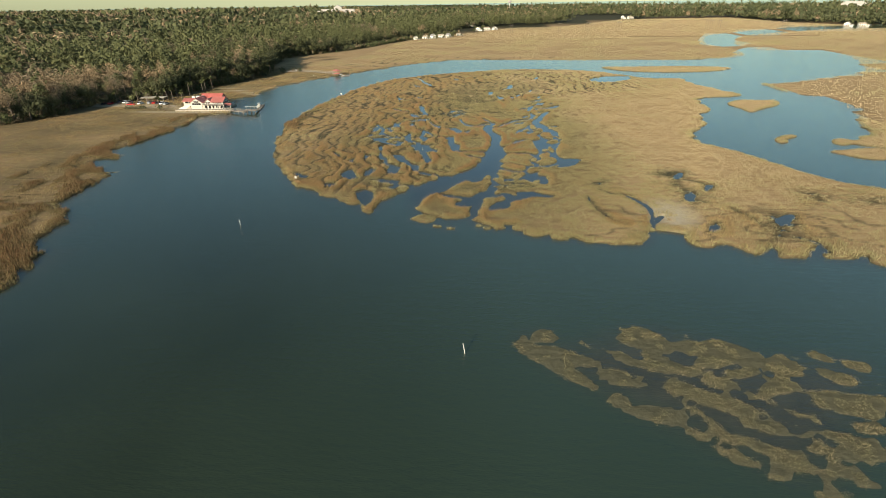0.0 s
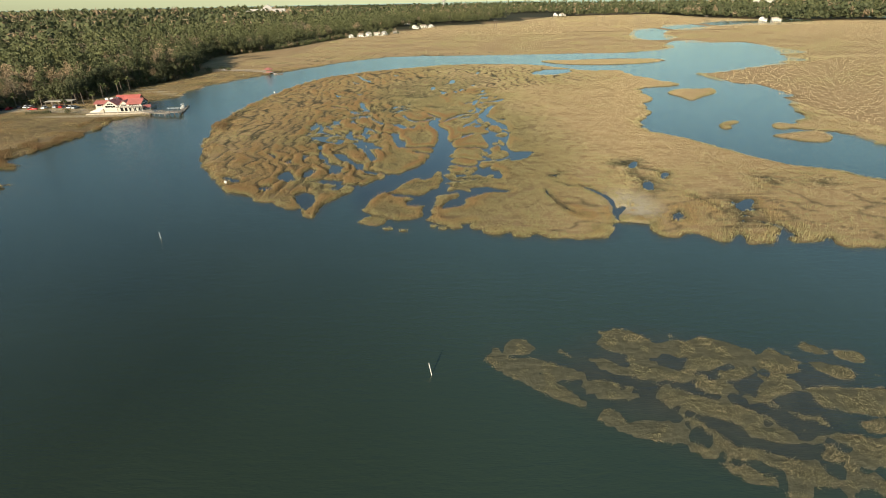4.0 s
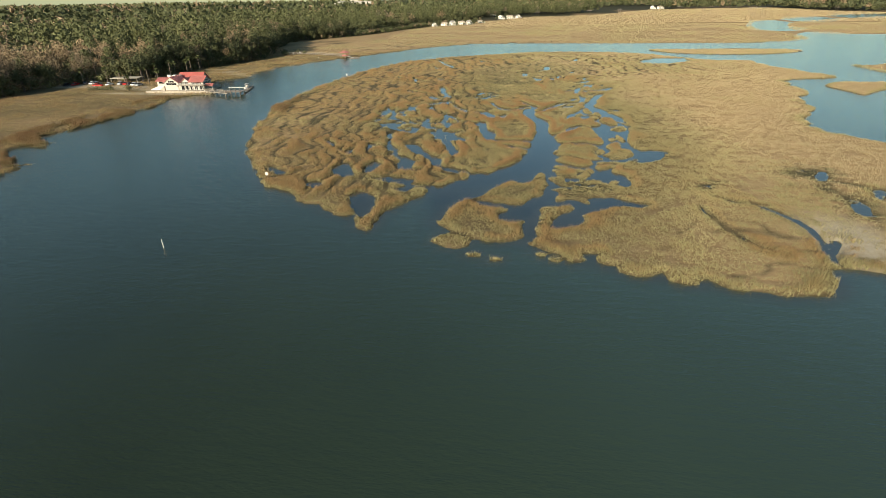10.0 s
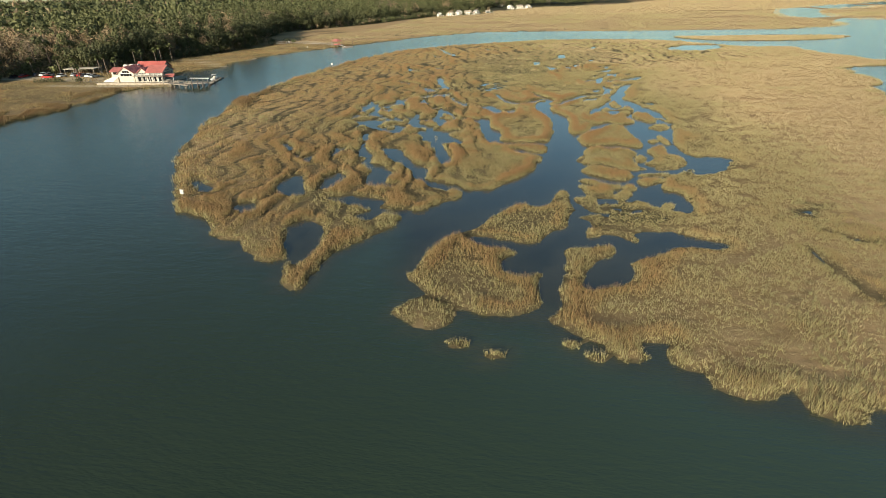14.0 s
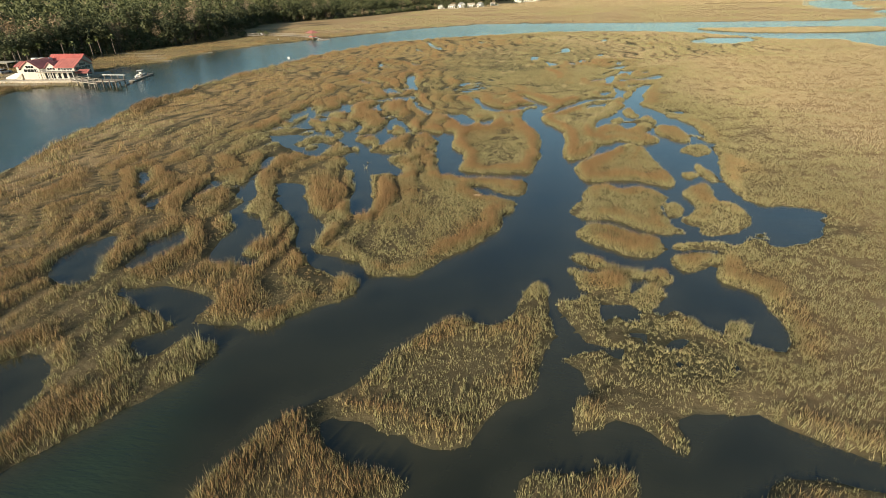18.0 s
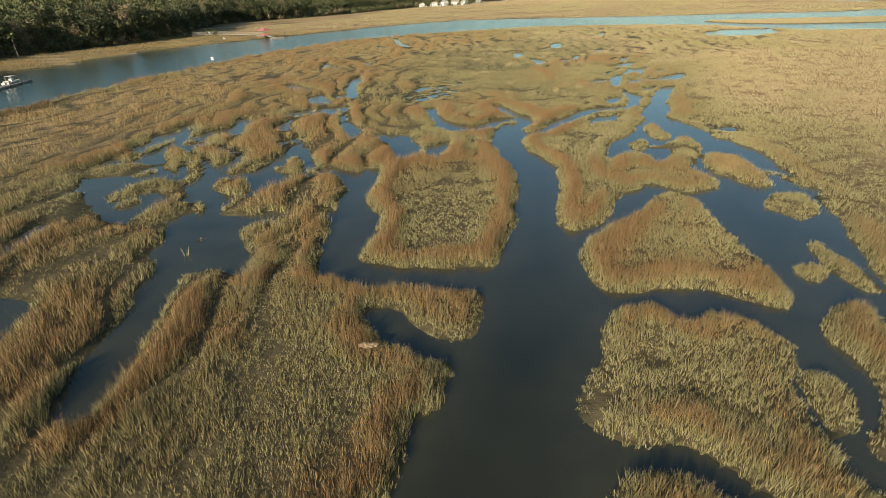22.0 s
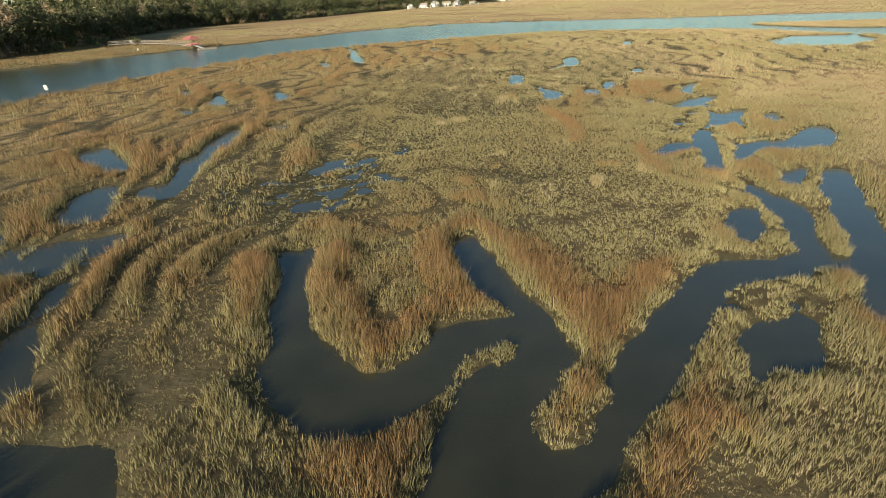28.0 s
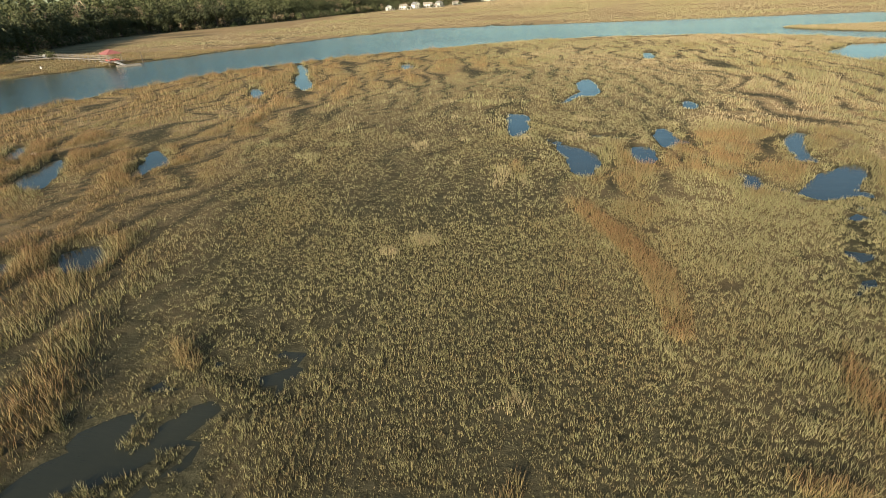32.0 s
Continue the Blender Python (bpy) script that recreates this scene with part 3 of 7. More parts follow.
pool([(-39.9, 244.5), (-43.5, 255.6), (-45.2, 263.7), (-40.4, 252), (-37.8, 243), (-37.4, 240.1)])
pool([(-33, 202.4), (-32.9, 203.3), (-31.9, 204.2), (-30.5, 202.2), (-28.7, 198.5), (-27.1, 196.1), (-26.4, 194.4), (-27.8, 194.6), (-29.3, 195.5), (-29.1, 197.1), (-30.5, 199.6)])
pool([(-27, 195), (-24.1, 194.9), (-21, 193.9), (-19.8, 193.7), (-19.7, 195.8), (-18.8, 194.8), (-18.7, 192.7), (-18.7, 191.4), (-20.8, 191.4), (-23.5, 192.7)])
pool([(-35.4, 192.6), (-34.1, 193.8), (-32.5, 194.4), (-30.9, 193.7), (-30, 191.9), (-30.4, 190.3), (-32.2, 189.8)])
pool([(-20.8, 228.6), (-18.3, 223.8), (-16.3, 220.2), (-15.2, 218.4), (-16.8, 217.2), (-15.9, 216.1), (-14, 214.6), (-12.1, 213.4), (-10.9, 212.7), (-10.1, 213.3), (-9.2, 213.9), (-8.5, 214.9), (-7.9, 216.1), (-7.8, 217.1), (-7.2, 218.1), (-6.2, 219.5), (-5.1, 220.1), (-3.9, 220.5), (-3.4, 222), (-4.4, 222.7), (-6.2, 221.7), (-7.5, 221.7), (-7.9, 220.6), (-8.8, 219.2), (-9, 218.1), (-9.5, 216.6), (-10.6, 215.9), (-12, 216.5), (-13.3, 218.2), (-14.6, 220.1), (-15.8, 221.7), (-17.1, 224.1), (-18.2, 227.4), (-19.5, 229.7), (-20.6, 229.6)])
pool([(-6.1, 209.7), (-6.1, 211.6), (-6, 212.7), (-5.6, 214), (-5.2, 214.9), (-4.6, 216.9), (-3.7, 218.7), (-3.2, 219.8), (-3.8, 220.9), (-3.6, 222.5), (-4.5, 223.9), (-5.9, 225.1), (-7.2, 227.3), (-8.5, 229.9), (-8.5, 232.2), (-7.5, 233), (-6.4, 230.1), (-5, 227.3), (-3.5, 225.7), (-2.2, 222.7), (-1.3, 220.9), (-0.8, 220), (-1.7, 218.6), (-1.9, 217.2), (-3, 216.2), (-3.2, 215.7), (-2.8, 213.7), (-2, 213.5), (-0.9, 214), (0.2, 216.2), (1.1, 218.6), (3.2, 222.2), (6.4, 224.8), (5, 222.5), (3.6, 220.3), (2.2, 218), (1.3, 215.4), (0.3, 213), (-1.1, 211), (-1.7, 210.3)])
pool([(0.2, 216), (1.1, 218.6), (3.2, 222.2), (4.8, 226.2), (6.6, 228.9), (8, 230.1), (9.9, 230.7), (11.5, 230.2), (12.8, 231.5), (14.4, 232.6), (15.3, 234.5), (15.7, 236.2), (16.1, 236), (16, 233.2), (16.5, 231.9), (17, 232.3), (18.2, 235.8), (19.8, 240.2), (20.6, 244.2), (22.8, 249.6), (24.8, 251.4), (25, 249.7), (23.2, 244.9), (21.6, 239.7), (19.8, 235.3), (19.7, 233.1), (19.7, 232.6), (15.3, 224), (15.1, 224.7), (14.8, 225.8), (15.2, 227.5), (16, 228.8), (15.8, 229.9), (14.6, 230.2), (13.5, 228.9), (12.3, 226.3), (11.2, 225.3), (10.4, 224.7), (9.7, 223.7), (9.1, 223.7), (8.7, 224.2), (8.1, 225), (7.2, 224.9), (6.1, 224.2), (5, 222.5), (3.6, 220.3), (2.2, 218), (1.2, 215.2)])
pool([(10.9, 236.4), (12.2, 239.5), (13.4, 240.8), (13.9, 239.6), (12.8, 236.2), (12.2, 233.8), (11.3, 234.2), (10.8, 235.1)])
pool([(15.3, 248.3), (16.2, 245.2), (16.5, 242.4), (17.5, 242.1), (17.1, 239.3), (16.2, 236.7), (15.1, 235), (15, 236.2), (15.4, 239), (15.2, 241.9), (14.8, 245.5)])
pool([(14.4, 260.3), (16.7, 266), (17.3, 264.6), (15.7, 259.3), (15.3, 254.8), (14.3, 250), (12.8, 248.6), (13.7, 253.9)])
pool([(17, 256), (19.2, 259.5), (21.4, 260.8), (24.4, 260.9), (25.4, 262.2), (28.3, 266.3), (31.4, 269.2), (29.3, 262.9), (26, 258.2), (22.8, 257), (20, 256.9), (17.3, 253.6), (16.2, 251.5)])
pool([(19.3, 249.4), (20.9, 250.3), (22.3, 251.3), (20, 246.7), (18.4, 245.2), (18, 246.7)])
pool([(-59, 252.6), (-56.5, 254.5), (-52.2, 251.7), (-46.5, 245.6), (-47.8, 245.1), (-52.1, 247.5), (-54.2, 247.9)])
pool([(-46.2, 237.6), (-45.2, 240.9), (-42.7, 239.4), (-41, 236.6), (-38.5, 233.1), (-40.8, 232.5), (-44.4, 235.1)])
pool([(-42.9, 249.8), (-43, 252.1), (-42.5, 253.3), (-39, 247), (-37.5, 243), (-36.3, 238.3), (-38.8, 237.9), (-41.1, 240.4), (-39.7, 242.1), (-39.4, 244.3)])
pool([(-42.8, 256.7), (-44.1, 263.1), (-41.1, 258.9), (-40.3, 254)])
pool([(-58.8, 281.4), (-63.7, 289.8), (-61.9, 289.8), (-56.8, 281.1)])
pool([(-47.5, 281.9), (-51.6, 291.2), (-48.1, 287.3)])
pool([(-42.9, 226.4), (-41.5, 228), (-39.1, 228.8), (-36, 229.9), (-34.8, 231.2), (-34.2, 227.9), (-34.9, 226), (-35.2, 223.8), (-36.8, 223.6), (-40, 224)])
pool([(-25.7, 210.8), (-23.8, 210.6), (-21.5, 210.9), (-20.4, 211.2), (-19, 210.6), (-18, 209.6), (-16.9, 208.2), (-21.9, 207.4)])
pool([(-31.4, 215.9), (-31.5, 217.5), (-30.9, 218.7), (-28.9, 216.6), (-27, 214.2), (-27.4, 213.4), (-28.3, 213.3)])
pool([(-9.5, 311.1), (-7.7, 311.9), (-6.2, 306.7), (-7, 298.2), (-8.6, 299.6)])
pool([(-3, 294.5), (-1.3, 294.4), (0.6, 291.6), (0.5, 286.8), (-1, 283.5), (-2.2, 285.2), (-2.2, 289.2)])
pool([(2.9, 332), (5.1, 338.9), (6, 331.7), (4.2, 323.2), (2.4, 324.5)])
pool([(4.6, 294.4), (7, 294.4), (6.5, 289.3), (5.2, 287.9), (4.2, 289.3)])
pool([(9, 302.3), (10.5, 302.3), (10.3, 297.1), (8.7, 293.5), (8.1, 295.9)])
pool([(21.5, 297.1), (24.3, 300.2), (24.3, 298.3), (22, 294.1), (21.4, 290.1), (19.6, 288.7), (20.4, 292.2)])
pool([(16.2, 280.3), (18.4, 283.5), (21.3, 286.7), (24, 287.9), (24, 285.9), (21.5, 282.3), (20.1, 280.2), (18.1, 278.9), (16.4, 278.4)])
pool([(19.5, 273.4), (22.8, 276.5), (25.8, 278.2), (20.2, 267.8), (18.4, 267.1), (18, 268.6)])
pool([(12.3, 282.6), (14.3, 285.1), (13.5, 281.3), (12, 280.2)])
pool([(12.7, 260.3), (13.8, 259.6), (14.5, 260.1), (14.3, 261.5), (15.4, 264.8), (16.8, 266.6), (16, 263.1), (16.7, 261.9), (17, 261.5), (14.2, 256.4), (13.9, 257.5), (12.3, 256.7), (10.5, 254.7), (9.1, 253.3), (8.9, 255.5), (11.1, 258.7)])
pool([(-71.6, 290.9), (-74.2, 297.1), (-68.1, 290.5), (-68.1, 287.8)])
pool([(-60.4, 285.9), (-63.4, 291.2), (-60.3, 287.9), (-57.1, 282.3), (-55, 279.1), (-57.5, 279.1), (-62.5, 283.5)])
pool([(-52.3, 291.2), (-52.2, 294), (-47.7, 289.7), (-46.5, 286.2), (-49, 287)])
pool([(-61.2, 274.7), (-61.5, 277.4), (-59.4, 276.2), (-56.9, 272.9)])
pool([(-44.1, 257.7), (-44.5, 260.9), (-45, 263.9), (-44.4, 264.6), (-42.4, 261.7), (-42.4, 259.9), (-42.2, 257.5)])
pool([(-41, 265.9), (-39.9, 266.9), (-37.9, 266.7), (-36.3, 264.5), (-37.1, 263.2), (-38.6, 263.1)])
pool([(-57.2, 348.7), (-60.7, 364.2), (-53.6, 348.2), (-47, 333.9), (-50, 334.6)])
pool([(-57.3, 328.4), (-58.9, 335.8), (-53.2, 325.3)])
pool([(44.2, 108.6), (46.5, 111.6), (46.7, 109.9), (43.6, 104.9)])
pool([(59, 147.2), (62.9, 151.4), (61.5, 145.3), (57.7, 142)])
pool([(58, 129.2), (60.8, 131.2), (59.5, 125.3), (57.4, 122.4), (56.7, 125)])
pool([(66.5, 138.6), (68.9, 138.6), (65.1, 132.2), (64.3, 133.2)])
pool([(57.1, 106), (60.2, 106), (58.5, 102), (55.7, 101.1)])
pool([(75.8, 112), (81.3, 115.8), (80.9, 112.7), (76.3, 107.6), (73.9, 107.3)])
pool([(21.3, 153.9), (27.8, 161.2), (30.3, 161.5), (27.7, 156), (23.5, 152.6)])
# thin gullies
creek([(-4, 224.3, 1.2), (-6.1, 227.7, 1.2), (-8.3, 231.7, 1.2)])
creek([(8.4, 229.3, 0.9), (10.5, 230.8, 0.9), (12.4, 231.3, 0.9)])
creek([(17.4, 266.7, 1), (20.5, 275.8, 1), (21.4, 286.7, 1)])
creek([(20.5, 275.8, 1), (22.3, 272.4, 1), (20.8, 261.3, 1)])
creek([(9.5, 248.2, 0.8), (13.5, 244.6, 0.8), (15.4, 242.9, 0.8), (17.5, 242.9, 0.8)])
creek([(17.8, 264, 0.8), (18.4, 257.9, 0.8), (19.2, 250.1, 0.8)])
creek([(19.5, 261.3, 0.8), (23.8, 262.7, 0.8), (26.6, 263.6, 0.8)])
creek([(-0.8, 319, 1.2), (2.5, 326.7, 1.2)])
creek([(6.8, 290.6, 0.8), (9.8, 289.3, 0.8), (11.4, 286, 0.8), (13.1, 284.9, 0.8), (14.5, 281.3, 0.8), (16, 279.8, 0.8)])
creek([(14, 291.1, 0.8), (15.3, 289.5, 0.8), (18.4, 288.1, 0.8)])
creek([(20.3, 290.8, 0.8), (21.3, 288.1, 0.8), (23.9, 287.7, 0.8)])
creek([(-7.1, 300.8, 0.8), (-4.7, 299, 0.8), (-2, 294.2, 0.8)])
creek([(-6.3, 307.3, 0.8), (-3.1, 303.2, 0.8), (1.2, 298.9, 0.8), (4.7, 298.2, 0.8)])
creek([(10.2, 297.1, 0.8), (12.5, 294.1, 0.8), (14.5, 293.2, 0.8)])
creek([(58.9, 143.1, 0.5), (64.2, 142.2, 0.5), (67, 137.5, 0.5)])
creek([(59.1, 124.4, 0.5), (61.8, 122.3, 0.5)])
creek([(58.1, 137.5, 0.5), (58.9, 129.8, 0.5)])
creek([(66.9, 118.2, 0.7), (68.9, 113.3, 0.7), (70.4, 106.6, 0.7), (74.7, 103.5, 0.7)])
creek([(44.2, 121.4, 0.5), (45.3, 114.6, 0.5), (44.6, 109.1, 0.5)])
creek([(28.7, 124.9, 0.5), (29.9, 114.4, 0.5), (32.2, 109.8, 0.5), (33.4, 106.1, 0.5), (36.2, 104.7, 0.5)])
creek([(32.8, 130.9, 0.5), (37, 126.9, 0.5), (41.3, 126.2, 0.5)])
# soaked ground with thin grass
wet([(4, 137.4), (9.3, 138.1), (12.6, 135.6), (15.6, 133.3), (13.5, 129.4), (8.9, 128.7), (3.9, 129.2)])
wet([(4.1, 138.4), (8.9, 139.2), (9.5, 137.1), (11, 134), (13.8, 133.6), (9.6, 129.2), (4.1, 128.2), (4.6, 132.9)])
wet([(17.3, 154.6), (21, 157.4), (28.2, 162.1), (30.2, 161.1), (25.5, 153.8), (20.5, 152.1)])
wet([(16.7, 185.6), (20.2, 186.9), (23, 185.5), (19.2, 178.1), (15.5, 177.6), (14.9, 180.7)])
wet([(-29.8, 240.6), (-27.7, 250.5), (-20.3, 255), (-15.9, 246.3), (-17.5, 237.5), (-20.2, 230.2), (-25, 231.4)])
wet([(11.4, 259), (13.4, 262.9), (14.4, 260.3), (12.8, 250.6), (11.1, 252.4)])
wet([(-34.1, 238.4), (-35.6, 245.9), (-29.7, 244.4), (-23.9, 248.5), (-18.9, 253.1), (-15.3, 243.6), (-16.7, 234), (-20.2, 233.1), (-22.8, 234.6), (-26.4, 235.6), (-27.4, 231.9), (-31.2, 233.9)])
wet([(15.2, 276.1), (20.1, 277.9), (17.6, 269.3), (13.2, 261.1), (10.4, 260.9), (11.4, 266.7)])
wet([(-31.2, 256.7), (-27.9, 257.9), (-25.5, 256.7), (-24.5, 254), (-25.6, 252.5), (-28.2, 252.9)])
wet([(-21.2, 257.5), (-18.9, 259.5), (-17.1, 257.8), (-16.4, 252), (-18.8, 252.4)])
wet([(21.3, 221.5), (25.5, 220.1), (28.8, 218.7), (25.1, 211.6), (22.2, 212.8), (20.4, 216.7)])
wet([(52.5, 149.7), (62.9, 153.5), (59.8, 143.6), (52.7, 146.1)])
wet([(32.1, 134.7), (32.7, 138.6), (35.4, 138.9), (33.8, 132.5)])
# grassed hummocks between the channels
mound([(-3.5, 208.8), (0.1, 212.1), (5.1, 217.6), (11.9, 220.8), (13, 214.9), (9, 209.9), (6.9, 201.1), (7.7, 192.8), (11.7, 198.4), (15.9, 197), (18.3, 192.8), (15.2, 191.5), (12.1, 194), (8.5, 192), (6.5, 186.4), (4.6, 181.4), (1.1, 181), (2.3, 192.3), (1.7, 198.9)])
mound([(2.9, 177.2), (6.1, 181.1), (9.7, 186.9), (12.2, 191), (14.7, 188.9), (14.6, 181.1), (15.9, 176.6), (16.1, 172.1), (15.2, 169.6), (13.3, 171.2), (11, 172.8), (6.2, 171.2), (4.1, 170.9), (3.2, 174.9)])
mound([(4.3, 168.1), (7.6, 170), (8.3, 167.3), (12, 169.1), (13.7, 166.7), (14.1, 165.3), (12.6, 163.6), (12.5, 160.1), (12.8, 156.8), (14, 155.8), (13.8, 155.1), (11.5, 154.8), (9.7, 155.9), (7.4, 158), (4.6, 157.6), (3.3, 158.1), (2.2, 159.3), (2.5, 160.8), (3.8, 164.1)])
mound([(13.7, 163.6), (15.1, 163.8), (15.1, 161.1), (13.7, 159.5), (13.3, 161.5)])
mound([(2.8, 154.3), (4.5, 156.2), (6.6, 155.8), (7.9, 154.3), (9.8, 153.4), (10.9, 153.1), (11, 151.1), (10.5, 149.3), (9.5, 148.7), (7.3, 148.8), (5.8, 150.5), (4.2, 151.2), (2.8, 152.8)])
mound([(1.7, 147.6), (2.6, 148.8), (4.4, 147.7), (6, 146.2), (8, 144.9), (8.5, 144.8), (7.5, 144.1), (5.5, 145.1), (3.4, 146), (1.9, 146.7)])
mound([(8.4, 144.8), (9.9, 146.4), (10.7, 145.5), (10.7, 144.1), (9.8, 143.3), (8.8, 144.5)])
mound([(1.2, 145.4), (2.5, 144.9), (4.1, 144.3), (6.2, 144.3), (6.7, 143.2), (6.5, 140), (5.3, 139.4), (4.2, 139.7), (3.6, 141.5), (2.6, 141.7), (2, 143.4)])
mound([(7, 141.2), (8, 142.4), (8.9, 143.2), (9.6, 141.6), (9.1, 139.8), (7.8, 138.7), (7, 139.5)])
mound([(0.7, 139.4), (1.5, 138.7), (3.1, 140.9), (4, 138.8), (3.6, 137.1), (4.1, 134.9), (4.7, 133.7), (4.6, 133), (3.4, 133.2), (2.4, 134), (1.5, 135.8), (0.8, 137.3)])
mound([(0.9, 131.3), (1.4, 131.6), (2.7, 132.5), (3.9, 132.5), (4.1, 131.1), (4, 128.3), (2.5, 128), (2.3, 129.8), (1.7, 130.6), (0.9, 130.7)])
mound([(9.9, 139.2), (10.8, 138.5), (11.7, 136.8), (12.6, 135.5), (13.1, 134.2), (12.6, 133.5), (11.2, 133.6), (10.9, 134.9), (10.2, 135.7), (9.8, 137.7)])
mound([(13.4, 137.1), (14.7, 138.3), (15.4, 137.4), (14.6, 136), (13.6, 135.6)])
mound([(16.2, 167.2), (17.1, 168.9), (19.7, 171.9), (20.6, 170.4), (19.7, 165.2), (21.4, 165.3), (22.5, 162), (22.2, 158.9), (19.6, 156.2), (16.8, 154.7), (15.6, 155.6), (17, 157.9), (15.6, 157.3), (14.7, 159), (15.3, 159.6), (16.8, 161.5), (17.5, 165)])
mound([(20.7, 180.4), (21.6, 179.3), (22, 173.5), (21.4, 173.1), (20.5, 176)])
mound([(17.9, 175.5), (19.2, 176.4), (20.1, 175.8), (18.6, 173.4)])
mound([(12.2, 151.5), (13.5, 152.9), (16.2, 153), (18.1, 153.1), (17.5, 151.7), (15, 151.4), (12.4, 151)])
mound([(11.3, 148.1), (12.2, 149.3), (15.5, 150.3), (15.9, 149.7), (14.3, 147.3), (13, 146.3), (11.9, 146.7)])
mound([(18.1, 199.4), (21.8, 205.1), (22.4, 201.3), (23.5, 195.8), (21.1, 196.6), (19.4, 198.9)])
mound([(21.2, 189.9), (23.1, 191.2), (24.6, 187.8), (22.2, 184.2), (20.9, 186.7)])
mound([(23.8, 199.3), (25.1, 196.2), (27, 194.1), (25.4, 193.8)])
mound([(-2, 119.6), (-1.2, 120.5), (1.6, 120.9), (4.2, 121.8), (4.6, 120.5), (3.9, 119), (2.5, 119), (1.6, 117.2), (0.8, 115.5), (-1.1, 114.5), (-1.8, 114.7), (-1, 116.8)])
mound([(-51.4, 205.7), (-50.3, 206.9), (-48.4, 204.6), (-49.9, 204.1)])
mound([(-55, 201.8), (-54.4, 202.4), (-53.9, 201.9), (-54.6, 201.4)])
mound([(-58.1, 191.6), (-65.6, 199.9), (-62.1, 201.2), (-57.2, 201.6), (-53.6, 198.7), (-53.4, 196.1), (-57.1, 198.4), (-56.8, 195.9), (-57, 191.9)])
mound([(-50.4, 191), (-51.1, 193.9), (-49.3, 195), (-47.6, 195.1), (-48.1, 193.5), (-48.3, 191.8), (-49.1, 190.6)])
mound([(-46.3, 194.3), (-51.1, 201.2), (-50.5, 202), (-48.8, 201.7), (-47.5, 198.2), (-43.4, 193.1), (-44.3, 192.7)])
mound([(-40.2, 189.7), (-44.8, 197.6), (-46.8, 202.3), (-45.1, 203.5), (-44.9, 201.5), (-44.8, 199.4), (-41, 194.1), (-39.1, 191.1), (-39.8, 189.5)])
mound([(-47, 207.3), (-46.2, 209.8), (-44.2, 211.6), (-44.7, 208.6), (-42.4, 204.6), (-40.3, 202.5), (-42.4, 202.3), (-45, 204.9)])
mound([(-40.8, 198.5), (-40.1, 199.5), (-39.1, 197.9), (-40.3, 197.2)])
mound([(-41.6, 207.6), (-41.4, 211.5), (-39.8, 213), (-37.1, 210.3), (-36.4, 211.1), (-35.5, 207.9), (-36.8, 205.9), (-40.5, 206.4)])
mound([(-37.2, 192.3), (-36.8, 194.2), (-36.9, 197.8), (-36.6, 201.9), (-35.3, 206.1), (-34.2, 206.8), (-33.5, 201.3), (-33.5, 196.5), (-33.9, 193.1)])
mound([(-31.7, 193.5), (-30.8, 196.5), (-31.4, 200.2), (-29.4, 197.4), (-27.8, 193.6), (-29.8, 193.5)])
mound([(-35.5, 188), (-36.3, 190.3), (-35, 191.2), (-32.1, 189), (-30.8, 186.4), (-31.9, 185.7), (-34.4, 186.4)])
mound([(-30.7, 180.4), (-31.1, 182.7), (-31.2, 184.8), (-29.6, 185.6), (-28.5, 188.2), (-27.8, 191.1), (-24.8, 192.1), (-21.8, 191.1), (-19.8, 186.9), (-21.8, 185.5), (-23.9, 184.8), (-25.5, 183), (-26.6, 180.9)])
mound([(-45.3, 184.1), (-45.4, 187.3), (-44.4, 189.6), (-42.3, 189.7), (-38.2, 186.3), (-36.8, 185.2), (-37.2, 183.9), (-39.7, 184.9), (-41.3, 187), (-42.7, 186.2), (-43.3, 184.9), (-44.8, 184.1)])
mound([(-42.5, 181.4), (-42, 183.2), (-41.4, 183.5), (-40.9, 181.3), (-42.1, 181.2)])
mound([(-38.2, 179.8), (-38, 182.4), (-36.4, 183.7), (-35.9, 182.4), (-36.6, 180.7), (-37.9, 179.9)])
mound([(-35.5, 181.4), (-35.4, 183.3), (-33, 182.5), (-32.3, 181.2), (-34.5, 180.8)])
mound([(7.7, 219.4), (8.9, 219.7), (10, 219.3), (9, 218.7)])
mound([(14.9, 218.6), (16, 218.4), (16.3, 216.3), (16.5, 214.5), (15.8, 212.4), (14.3, 211.6), (14.4, 213.6), (14.4, 215.7)])
mound([(11.1, 209.6), (13.1, 210.6), (13.3, 208.7), (12.8, 205.7), (11.2, 205.1), (10.8, 206.5)])
mound([(13.3, 207.3), (15.2, 208), (15.6, 207.4), (14.1, 206.2), (13.3, 207.1)])
mound([(19.8, 228.2), (21.4, 228.1), (22.2, 225.4), (19.4, 223.3), (18.9, 224.2)])
mound([(7.5, 226.2), (7.7, 226.5), (10, 228), (12.7, 229.2), (13.4, 228.3), (13.3, 227.5), (11, 226.3), (10.2, 224.4), (9.2, 224.3), (8.7, 225.7)])
mound([(14, 230), (15, 230.2), (15.8, 229.2), (15.9, 228.5), (14.8, 227.6), (14.1, 227.9)])
mound([(-35.9, 239.9), (-36, 243), (-33.7, 244.9), (-29.9, 244.2), (-29.5, 242.8), (-31, 241.1), (-33.4, 240.1), (-34.9, 239.2)])
mound([(-22.2, 232.2), (-22.2, 234.4), (-20.5, 235.2), (-17.8, 234.4), (-18.2, 232.9), (-19.6, 231.7), (-19.5, 229.7), (-20.6, 229.6)])
mound([(20.3, 280.4), (21.9, 282.2), (24.8, 285), (22.2, 282.6)])
